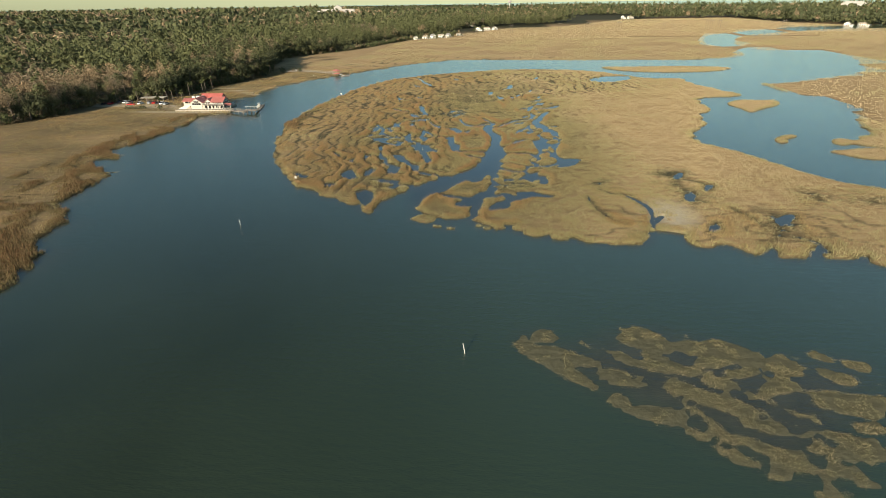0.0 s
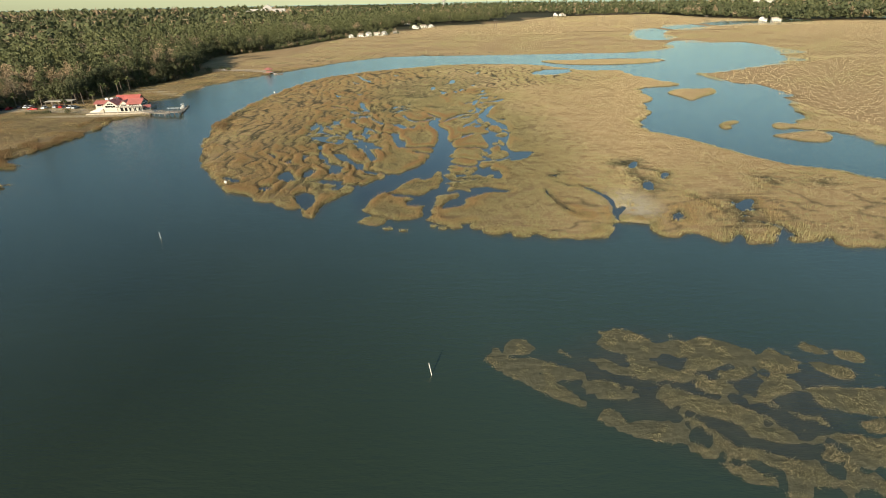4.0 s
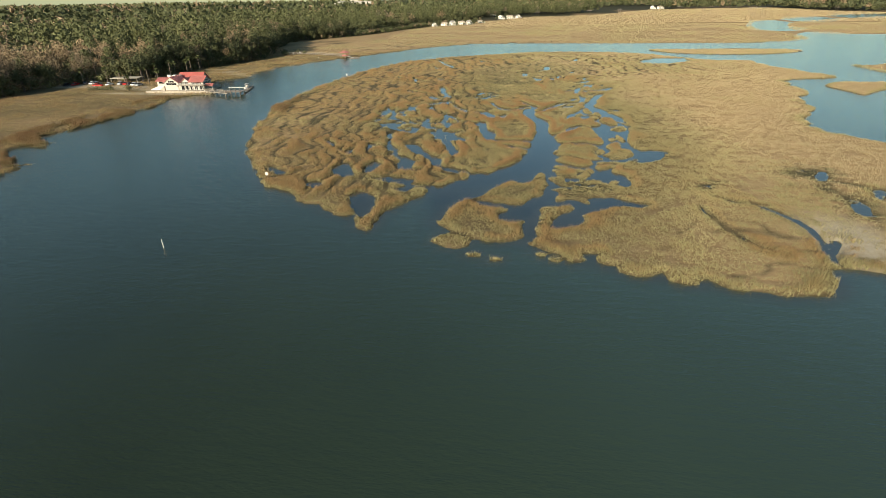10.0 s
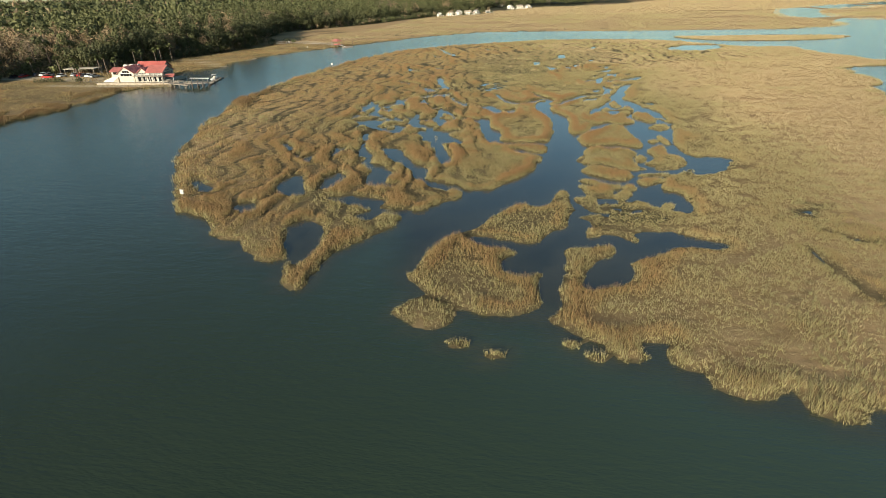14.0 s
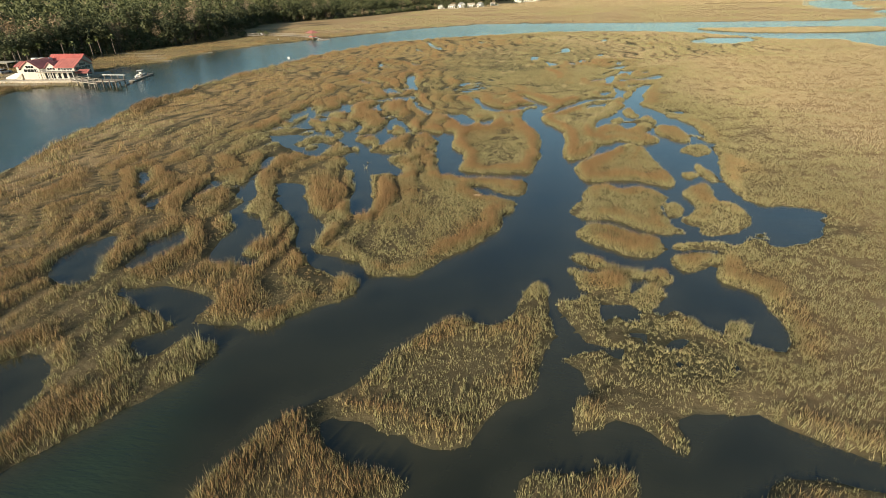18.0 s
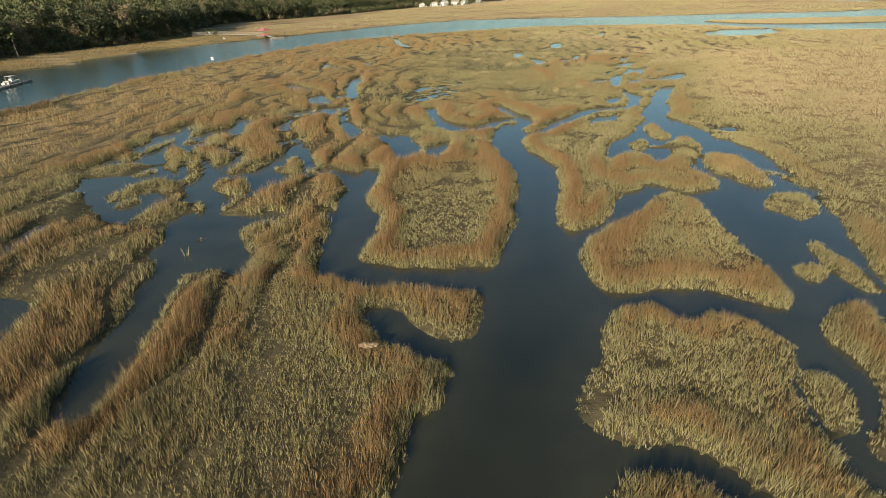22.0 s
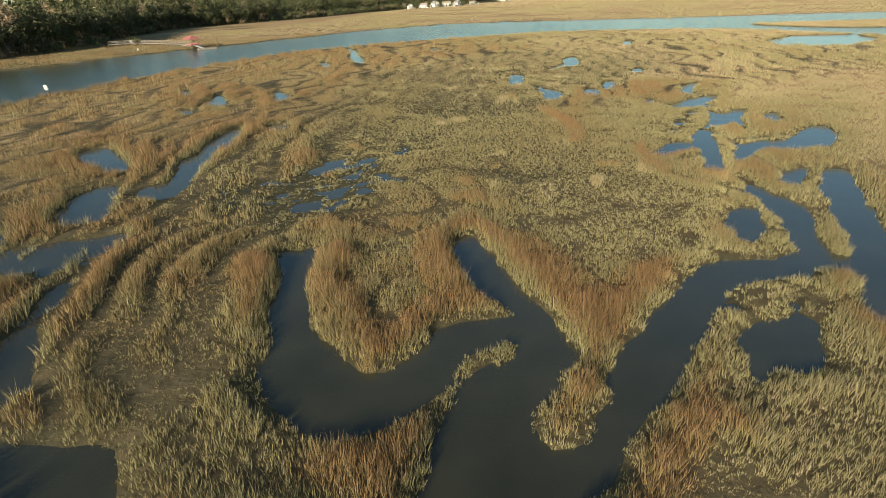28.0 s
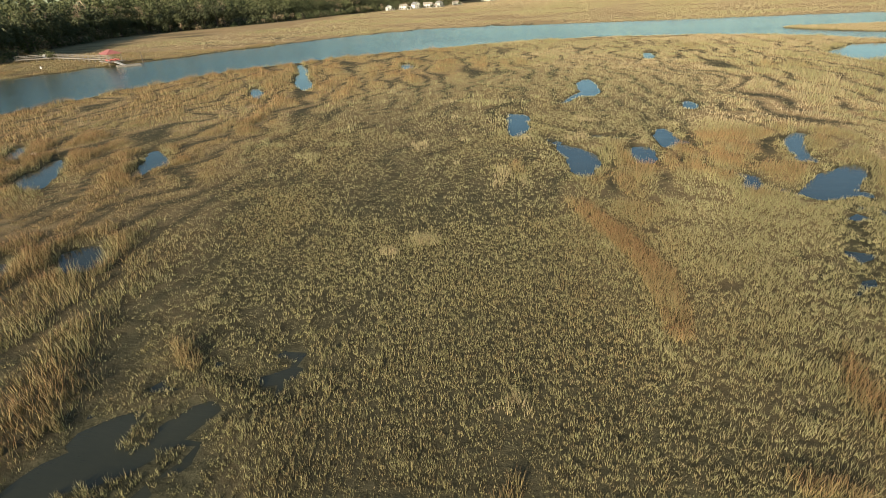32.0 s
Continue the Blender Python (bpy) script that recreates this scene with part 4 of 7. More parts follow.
mound([(20, 278), (21.7, 279.4), (22.4, 276.9), (22.8, 275.7), (21.2, 275.2)])
mound([(6.9, 198.6), (9.3, 203.2), (12.2, 203.8), (12.3, 199.2), (14, 197.8), (16.7, 197), (17.9, 194), (17.9, 193.1), (15.4, 191.1), (12.6, 192), (11.2, 193.7), (8.8, 190.4), (6.5, 189.6)])
mound([(16.5, 210), (19.1, 211.1), (19.6, 208.4), (18.2, 203.3), (16.6, 199.5), (14.6, 199.7), (15.6, 204.9)])
mound([(18.9, 204.2), (21.2, 205.1), (21.6, 202.7), (20.5, 198.3), (22.3, 197), (23.1, 193.9), (22.6, 193.4), (20.2, 193.8), (19.1, 196.8), (17.8, 199.2)])
mound([(15.9, 215.9), (17.1, 213.9), (15.8, 210.7), (14.7, 211.5)])
mound([(20.3, 188.5), (22.2, 190.9), (23.6, 191.3), (25.4, 190.2), (23.5, 186.5), (21.6, 186.7), (20.1, 187)])
mound([(7.1, 198.6), (9.2, 202), (10.9, 204.2), (12.5, 203.7), (12.6, 201.4), (12.7, 199.7), (14, 200.9), (15.5, 204.1), (16.3, 206.8), (15.7, 208.2), (16.7, 210.2), (18.4, 211.6), (19.2, 209.7), (18.9, 207.1), (18.2, 204.3), (16.2, 200.8), (16, 198.7), (16.6, 196.9), (16.8, 195.8), (16.3, 194.5), (14.1, 194.8), (11.2, 194.2), (9, 191.8), (8.7, 193.1), (7.5, 195.1)])
# pads of the half drowned bank
pad([(10.4, 52.9), (12.5, 54.8), (14.8, 53.3), (15.2, 50.9), (11.3, 50.1), (9.9, 51.1)])
pad([(7, 50), (9.4, 50.3), (12.1, 47.4), (16.4, 44.2), (20.3, 40.5), (19.7, 38.9), (17, 40.8), (12, 44.4), (8.4, 47)])
pad([(10.3, 49.2), (14.6, 50), (16.8, 47.9), (22, 46.2), (20.9, 44.6), (15.7, 45.5), (12.1, 47.4)])
pad([(24.4, 52.7), (27.5, 56.4), (30.5, 57.1), (32.5, 55.2), (34.3, 52.9), (33.1, 50.1), (29.9, 50.1), (27.3, 50.6)])
pad([(28.1, 49.9), (32.2, 48.5), (34.2, 46.1), (37.6, 45.7), (35.3, 43.7), (31.2, 44.4), (28.3, 44.8), (29.2, 47)])
pad([(35.2, 53), (38.2, 53.8), (38.3, 50.9), (36.4, 49.2), (34.6, 50.5)])
pad([(39, 53.4), (41.3, 54.8), (43.5, 53.1), (43.6, 50.7), (45.1, 50.2), (42.5, 47.7), (38.7, 46.6), (36.1, 46.6), (37.8, 49.4)])
pad([(22.9, 49.3), (26.1, 48.9), (29.1, 46.2), (27.1, 45.3), (23.9, 47.1)])
pad([(20.9, 44.6), (24.3, 44.3), (25.7, 42.4), (28, 41.4), (26.2, 40.5), (22.9, 40.8), (21, 42.6)])
pad([(20.7, 37.5), (22.6, 38.9), (24, 37.8), (24.5, 36.1), (28.1, 34.8), (31.7, 34.1), (28.4, 33), (24.8, 33.9), (22.4, 35.3)])
pad([(25.4, 36.8), (29.3, 36.9), (32.8, 35.3), (30.3, 34.5), (25.9, 35.4)])
pad([(29.7, 41.6), (32.6, 43.2), (35.2, 40.9), (39.8, 40.2), (42.4, 37), (40.2, 35.1), (36.3, 36.8), (33, 38.8), (30.1, 39.7)])
pad([(36, 43.6), (38.8, 44.5), (41.5, 42.8), (39.5, 41.6), (36.4, 42)])
pad([(40.2, 46), (44.7, 46.9), (45.7, 45.3), (41.2, 44.1)])
pad([(44.8, 49.4), (48.7, 48.4), (52.9, 46.7), (51.6, 45.5), (46.3, 46.7)])
pad([(46.3, 44.7), (49.2, 45.6), (50.5, 43.2), (48.2, 41.7), (43.9, 40.6), (43.6, 41.8)])
pad([(54.5, 51.9), (57.5, 52.7), (58.8, 50.2), (57.7, 49.8), (55.6, 50.5)])
pad([(58.8, 50.2), (63.4, 50.9), (63.3, 48.5), (60.2, 48.2)])
pad([(54.5, 48.3), (58.1, 47.3), (60.4, 45.5), (57.1, 43.9), (54.8, 45.6)])
pad([(51, 42.6), (54.8, 42.4), (59.4, 42.3), (60.2, 40.1), (58.4, 37.1), (53.9, 37.7), (50.8, 39)])
pad([(37.9, 34.8), (41.9, 35.8), (44.8, 34), (43.6, 32.9), (40.3, 33.5)])
pad([(30, 33.4), (32.6, 32.1), (33.6, 30.7), (31.5, 31)])
pad([(33.4, 30.2), (35.8, 29.1), (38.5, 27.1), (36.8, 26.3), (34.1, 28.2)])
pad([(36.3, 32.6), (39.5, 31.4), (41.8, 30.2), (45.6, 29.7), (42.6, 28.9), (38.7, 29.4)])
pad([(38.7, 27.6), (42.4, 28.5), (45.4, 27.9), (44.1, 26.5), (40.9, 26.5)])
pad([(48.6, 34.4), (51.8, 33.8), (55.6, 33.2), (53.3, 31.5), (49.5, 32.1)])
pad([(45.6, 31.1), (49, 31), (46, 29.7)])
pad([(53.2, 36.5), (57.8, 36), (56.8, 34.3), (53.7, 34.8)])
pad([(37.8, 25.3), (41.4, 26.2), (40.2, 25)])
pad([(47.7, 27.3), (50.4, 26.4), (51.3, 24.9), (48.4, 24.9)])
pad([(42.9, 23.9), (47, 24.8), (47.6, 23.5), (43, 23)])
pad([(55.3, 42.1), (59.5, 42.6), (63.6, 42), (61.1, 38.8), (55.9, 39.7)])
pad([(48.8, 31.4), (53.3, 32.2), (56.6, 31.4), (53.4, 29), (49.3, 29.4)])
pad([(44.9, 27.5), (50.1, 27.8), (52.3, 26), (48.2, 25.3)])


def inside_distance(loop, x, y):
    """Signed distance to a closed line: positive inside it."""
    a, c = loop, np.roll(loop, -1, axis=0)
    best, inside = np.full(x.shape, 1e9), np.zeros(x.shape, bool)
    for (ax, ay), (bx, by) in zip(a, c):
        dx, dy = bx - ax, by - ay
        t = np.clip(((x - ax) * dx + (y - ay) * dy) / (dx * dx + dy * dy + 1e-9), 0, 1)
        best = np.minimum(best, (x - ax - t * dx) ** 2 + (y - ay - t * dy) ** 2)
        if ay != by:
            inside ^= ((ay > y) != (by > y)) & (x < (bx - ax) * (y - ay) / (by - ay) + ax)
    return np.where(inside, 1, -1) * np.sqrt(best)


def stroke_distance(line, x, y):
    """Signed distance to a line with a width: positive within it."""
    best = np.full(x.shape, -1e9)
    for (ax, ay, aw), (bx, by, bw) in zip(line[:-1], line[1:]):
        dx, dy = bx - ax, by - ay
        t = np.clip(((x - ax) * dx + (y - ay) * dy) / (dx * dx + dy * dy + 1e-9), 0, 1)
        best = np.maximum(best, (aw + t * (bw - aw)) / 2 - np.hypot(x - ax - t * dx, y - ay - t * dy))
    return best


def value_noise(x, y, size, seed):
    """Smooth noise of about -1 to 1 with cells of the given size."""
    table = np.random.default_rng(seed).uniform(-1, 1, (256, 256))
    u, v = x / size, y / size
    i, j = np.floor(u).astype(int), np.floor(v).astype(int)
    a, c = u - i, v - j
    a, c = a * a * (3 - 2 * a), c * c * (3 - 2 * c)
    p, q = i % 256, j % 256
    p1, q1 = (p + 1) % 256, (q + 1) % 256
    return (table[p, q] * (1 - a) + table[p1, q] * a) * (1 - c) + (table[p, q1] * (1 - a) + table[p1, q1] * a) * c


# the plan laid out on a half-metre grid
X0, X1, Y0, Y1, CELL = -275.0, 175.0, 20.0, 520.0, 0.5
cx, cy = np.arange(X0, X1 + 0.01, CELL), np.arange(Y0, Y1 + 0.01, CELL)
CX, CY = np.meshgrid(cx, cy)


def boxed(kind, shapes, field, how, margin=8.0):
    """Lay each shape's distance into the field, within its own surroundings."""
    for s in shapes:
        lo, hi = s[:, :2].min(0) - margin, s[:, :2].max(0) + margin
        i0, i1 = np.clip(np.searchsorted(cx, (lo[0], hi[0])), 0, len(cx))
        j0, j1 = np.clip(np.searchsorted(cy, (lo[1], hi[1])), 0, len(cy))
        if i1 > i0 and j1 > j0:
            part_ = (slice(j0, j1), slice(i0, i1))
            field[part_] = how(field[part_], kind(s, CX[part_], CY[part_]))
    return field


def upsample(coarse):
    """Twice as fine in both directions."""
    f = np.repeat(np.repeat(coarse, 2, 0), 2, 1)[:-1, :-1].astype(float)
    f[1::2, :] = (f[0:-1:2, :] + f[2::2, :]) / 2
    f[:, 1::2] = (f[:, 0:-1:2] + f[:, 2::2]) / 2
    return f


shore = np.max([upsample(inside_distance(s, CX[::2, ::2], CY[::2, ::2])) for s in LANDS[:3]], axis=0)
far_bank = np.clip((CY - 150) / 60, 0, 1)
shore += (0.4 + 1.2 * far_bank) * value_noise(CX, CY, 7.5, 10) + (0.5 + 0.8 * far_bank) * value_noise(CX, CY, 3.8, 11) + 0.5 * value_noise(CX, CY, 1.7, 12)
rough_bank = np.clip((-100 - CX) / 15, 0, 1) * (CY < 235)
shore += rough_bank * (1.0 * value_noise(CX, CY, 9, 13) + 2.0 * value_noise(CX, CY, 4, 14) + 1.2 * value_noise(CX, CY, 2, 20))
boxed(inside_distance, LANDS[3:], shore, np.maximum, 15)
grassy = shore.copy()
ragged = 0.32 * value_noise(CX, CY, 1.3, 15) + 0.22 * value_noise(CX, CY, 3.0, 16)
wateriness = np.full(CX.shape, -20.0)
boxed(stroke_distance, CREEKS, wateriness, np.maximum)
boxed(lambda s, x, y: inside_distance(s, x, y) + 0.3, POOLS, wateriness, np.maximum)
dry = np.minimum(grassy, -(wateriness + ragged))
meadow = inside_distance(smooth_loop([(-29, 255), (-37, 276), (-44, 316), (-17, 350), (17, 384), (36, 351), (17, 302), (-2, 293), (1, 260), (8, 253), (9, 247), (7, 242), (-15, 239), (-19, 246)]), CX, CY)
# fine winding gullies between the hummocks of the western part, along the river bank
bx_, by_ = CX + 4 * value_noise(CX, CY, 13, 21) + 1.5 * value_noise(CX, CY, 5, 26), CY + 6 * value_noise(CX, CY, 16, 22)
gully = np.abs(0.5 * np.sin((bx_ + 0.12 * by_ + 2.2 * value_noise(bx_, by_, 9.0, 87)) * (math.pi / 4.4)) + 0.38 * value_noise(bx_ * 1.4, by_ * 0.8, 6.0, 23))
zone = np.clip((-16 - CX) / 10, 0, 1) * np.clip((CX + 94) / 16, 0, 1) * np.clip((CY - 116) / 12, 0, 1) * np.clip((196 - CY) / 10, 0, 1)
zone *= np.clip(0.75 + 0.8 * value_noise(CX, CY, 22, 25), 0, 1)
mounds = np.clip((-12 + 122 * np.clip((CY - 262) / 70, 0, 1) - CX) / (14 + 40 * np.clip((CY - 262) / 70, 0, 1)), 0, 1) * np.clip((CX + 150) / 16, 0, 1) * np.clip((CY - 116) / 12, 0, 1) * np.clip((430 - CY) / 60, 0, 1)
zone *= np.clip((-46 - CX) / 10, 0, 1)
wateriness = np.maximum(wateriness, np.where(zone > 0.05, (0.05 * zone - gully) * 7.0, -20))
# narrow gaps that part the grass of the island into hummocks
gap_line = np.abs(value_noise(bx_ * 1.5 + by_ * 0.5, by_ * 1.2 - bx_ * 0.3, 8.0, 65) + 0.45 * value_noise(bx_, by_, 3.4, 66))
parted = np.clip((CX + 95) / 10, 0, 1) * np.clip((np.where(CY < 145, 125, 44) - CX) / 14, 0, 1) * np.clip((CY - 84) / 8, 0, 1) * np.clip((262 - CY) / 25, 0, 1)
parted *= np.clip(0.7 + 0.8 * value_noise(CX, CY, 13, 68), 0, 1)
# long low swells on the outer marsh
swale = np.abs(value_noise(bx_ * 0.8, by_ * 1.1, 10.0, 81) + 0.5 * value_noise(bx_, by_ * 1.6, 5.0, 82))
rolling = np.maximum(np.clip((CY - 262) / 25, 0, 1), np.clip((-58 - CX) / 12, 0, 1)) * np.clip((60 - CX) / 30 + np.clip((CY - 330) / 40, 0, 1), 0, 1) * np.clip(0.7 + 0.7 * value_noise(CX, CY, 30, 83), 0, 1)
rolling *= np.clip(0.6 - meadow / 8, 0.05, 1)
rolling = np.maximum(rolling, 0.8 * np.clip((128 - CY) / 14, 0, 1) * np.clip((CX - 8) / 14, 0, 1))
grassy = np.minimum(grassy, -(wateriness + ragged))
hump = boxed(inside_distance, MOUNDS, np.full(CX.shape, -20.0), np.maximum) + ragged + 0.1
# hummocks strewn over the western wet flats
flats = np.clip((-31 - CX) / 5, 0, 1) * np.clip((CX + 75) / 6, 0, 1) * np.clip((CY - 150) / 6, 0, 1) * np.clip((232 - CY) / 8, 0, 1)
hump = np.maximum(hump, np.where(flats > 0.5, (gully - 0.40 + 0.25 * value_noise(CX, CY, 4.0, 88)) * 2.6 + 0.5 * ragged, -20))
grassy = np.maximum(grassy, hump)
boxed(stroke_distance, RIDGES, grassy, np.maximum)
soaked = boxed(inside_distance, WETS, np.full(CX.shape, -20.0), np.maximum)
grassy = np.minimum(grassy, -(np.clip(soaked / 2.5, -8, 1) * 0.5 - 0.5 + 0.45 * value_noise(CX, CY, 3.6, 17) + 0.75 * value_noise(CX, CY, 1.1, 18)))
grassy = np.maximum(grassy, hump)
dry = np.maximum(np.minimum(dry, grassy + 1.5), hump)
boxed(stroke_distance, RIDGES, grassy, np.maximum)
high = boxed(stroke_distance, TALLS, np.full(CX.shape, -20.0), np.maximum)
drowned = boxed(inside_distance, SHOALS, np.full(CX.shape, -30.0), np.maximum, 30)
banks = boxed(inside_distance, BANKS, np.full(CX.shape, -20.0), np.maximum) + 1.0 * ragged + 0.3


sx_, sy_ = CX + 2.0 * value_noise(CX, CY, 6, 27), CY + 2.0 * value_noise(CX, CY, 6, 28)
strips = value_noise(0.3 * sx_ - 0.2 * sy_, 0.9 * sy_ + 0.62 * sx_, 1.4, 29) + 0.5 * value_noise(sx_, sy_, 1.2, 30)
banks = np.where(drowned > -1, np.maximum(banks, np.minimum(strips * 1.2 - 0.32, drowned * 0.6)), banks)


def sample(field, x, y):
    """The field at places, bilinear; the edge value outside the grid."""
    u = np.clip((x - X0) / CELL, 0, len(cx) - 1.001)
    v = np.clip((y - Y0) / CELL, 0, len(cy) - 1.001)
    i, j = u.astype(int), v.astype(int)
    a, c = u - i, v - j
    return (field[j, i] * (1 - a) + field[j, i + 1] * a) * (1 - c) + (field[j + 1, i] * (1 - a) + field[j + 1, i + 1] * a) * c


def in_grid(x, y):
    return (x > X0) & (x < X1) & (y > Y0) & (y < Y1)


def far_shore(x, y):
    return np.max([inside_distance(s, x, y) for s in LANDS], axis=0)


def steps(lo, fine_lo, fine_hi, hi, fine, grow=1.22):
    mid = np.arange(fine_lo, fine_hi + fine / 2, fine)
    out, s, p = [], fine, fine_hi
    while p < hi:
        s *= grow
        p += s
        out.append(p)
    back, s, p = [], fine, fine_lo
    while p > lo:
        s *= grow
        p -= s
        back.append(p)
    return np.array(back[::-1] + list(mid) + out)


def sheet(name, gx, gy, height, mat, attrs):
    nx, ny = len(gx), len(gy)
    x, y = np.meshgrid(gx, gy)
    idx = np.arange(nx * ny).reshape(ny, nx)
    quads = np.stack([idx[:-1, :-1], idx[:-1, 1:], idx[1:, 1:], idx[1:, :-1]], -1).reshape(-1, 4)
    ob = bulk_mesh(name, np.stack([x, y, height], -1).reshape(-1, 3), quads, mat, attrs)
    ob.data.polygons.foreach_set("use_smooth", np.ones(len(quads), bool))
    return ob


def bulk_mesh(name, verts, faces, mat, attrs=()):
    """A large mesh from arrays: verts n x 3, faces m x 3 or m x 4."""
    me = bpy.data.meshes.new(name)
    size = faces.shape[1]
    me.vertices.add(len(verts))
    me.vertices.foreach_set("co", np.ascontiguousarray(verts, np.float32).ravel())
    me.loops.add(faces.size)
    me.loops.foreach_set("vertex_index", np.ascontiguousarray(faces, np.int32).ravel())
    me.polygons.add(len(faces))
    me.polygons.foreach_set("loop_start", np.arange(0, faces.size, size, dtype=np.int32))
    for key, values in attrs:
        me.attributes.new(key, "FLOAT", "POINT").data.foreach_set("value", np.ascontiguousarray(values, np.float32).ravel())
    me.update(calc_edges=True)
    me.validate()
    me.materials.append(mat)
    return new(name, me)


EDGE = [(-420, 0), (-300, 120), (-244, 200), (-231, 220), (-236, 246), (-232, 266), (-205, 272), (-205, 290), (-200, 330), (-189, 351), (-188, 385),
        (-196, 408), (-228, 505), (-213, 533), (-172, 609), (-142, 768), (-80, 880), (-6, 1046), (101, 1090), (188, 1250), (262, 1390), (525, 1420), (542, 1170), (607, 980), (1500, 800)]
WOODS_EDGE = EDGE + [(4600, 900), (4600, 1800), (700, 2900), (-300, 4600), (-4600, 4600), (-4600, 0)]
WOODS = np.array(WOODS_EDGE, float)
gx, gy = steps(-4600, -120, 130, 4600, 1.0), steps(-700, 30, 430, 4900, 1.0)
GX, GY = np.meshgrid(gx, gy)
D = np.where(in_grid(GX, GY), 0, far_shore(GX.ravel(), GY.ravel()).reshape(GX.shape))
near = in_grid(GX, GY)
G = np.where(near, sample(grassy, GX, GY), D)
G = np.where(near, np.maximum(G, np.clip(sample(banks, GX, GY) * 0.4 - 0.14, -3, 0.02)), G)
GZ = np.clip(G * 0.22 + 0.02, -1.0, 0.22) + np.clip((far_shore(GX, GY) - 60) / 100, 0, 1) * 0.6 * (GX < -150)
bare = np.maximum(np.clip(1 - G / 1.5, 0, 1), (GY < 78) * (GX > -60)) * near
bare = np.maximum(bare, near * np.clip(sample(soaked, GX, GY) / 3 + 0.5, 0, 1))
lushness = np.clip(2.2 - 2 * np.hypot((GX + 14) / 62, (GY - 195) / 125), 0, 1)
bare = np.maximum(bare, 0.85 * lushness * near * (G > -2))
bare = np.maximum(bare, near * np.where(near, np.clip(sample(meadow, GX, GY) / 8 + 0.4, 0, 0.95) * np.clip((365 - GY) / 90, 0.1, 1), 0))
bare = np.maximum(bare, near * (GX < -95) * (GX < -100 - (GY - 300) * 0.1) * np.clip(0.35 + 0.3 * value_noise(GX, GY, 18, 19) + 0.5 * np.exp(-np.clip(G, 0, 60) / 5.0), 0, 0.95) * np.clip((430 - GY) / 60, 0, 1))
# gaps between hummocks: mud, with their shadow also put into the soil tone
bare = np.maximum(bare, near * np.where(near, np.clip(1.3 * sample(mounds, GX, GY), 0, 1) * np.clip(1.9 - sample(gully, GX, GY) / 0.13, 0, 0.97), 0))
# dark soil in the swales stands in for shadow beside the swells
bare = np.maximum(bare, near * np.where(near, sample(rolling, GX, GY) * np.clip(1.1 - sample(swale, GX, GY) / 0.14, 0, 0.9), 0))
# pale southern patch: bare sand plus the sun's bright spot, painted in
pale = near * np.clip(1 - np.hypot((GX - 49) / 9, (GY - 112) / 15), 0, 1) * 1.6
for line in ([(-149, 292, 5), (-160, 300, 6), (-174, 309, 5), (-188, 320, 4)], [(-196, 239, 3), (-186, 238, 5), (-174, 239, 6), (-150, 240, 7), (-140, 243, 4)],
             [(-228, 256, 10), (-206, 258, 14), (-184, 252, 9), (-172, 248, 8)], [(-152, 300, 3), (-158, 316, 3), (-150, 345, 2), (-140, 362, 2)]):
    pale = np.maximum(pale, near * np.clip(stroke_distance(smooth_line(line), GX, GY) / 2 + 0.4, 0, 1))
litter = np.clip(inside_distance(np.array(WOODS_EDGE, float), GX.ravel(), GY.ravel()).reshape(GX.shape) / 6 + 0.2, 0, 1)
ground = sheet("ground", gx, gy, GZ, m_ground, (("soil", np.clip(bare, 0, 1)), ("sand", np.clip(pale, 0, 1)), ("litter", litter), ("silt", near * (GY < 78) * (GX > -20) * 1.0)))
tagged(ground, "tan salt marsh flats with dark mud banks", "marsh ground", kind="structure")
wx, wy = steps(-4650, -60, 130, 4650, 2.0), steps(-750, 20, 260, 4950, 2.0)
WX, WY = np.meshgrid(wx, wy)
wn_ = in_grid(WX, WY)
thin_water = np.clip(sample(drowned, WX, WY) / 9 + 0.25, 0, 1) * 0.85
thin_water = np.maximum(thin_water, np.clip((sample(grassy, WX, WY) + 2.2) / 3.0, 0, 0.55)) * wn_
# river dimmed to the west, its weaker sky reflection put into colour and gloss
west_dim = np.clip((14 - WX - 0.06 * WY) / 55, 0, 1) * np.clip((330 - WY) / 120, 0, 1)
inner = inside_distance(LANDS[0], WX.ravel(), WY.ravel()).reshape(WX.shape)
sheltered = np.clip(inner / 6 + 0.5, 0, 1)
water = sheet("water", wx, wy, np.zeros(WX.shape), m_water, (("shallow", thin_water), ("channel", west_dim), ("sheltered", sheltered)))
tagged(water, "dark green tidal river water with small ripples", "water", kind="structure")

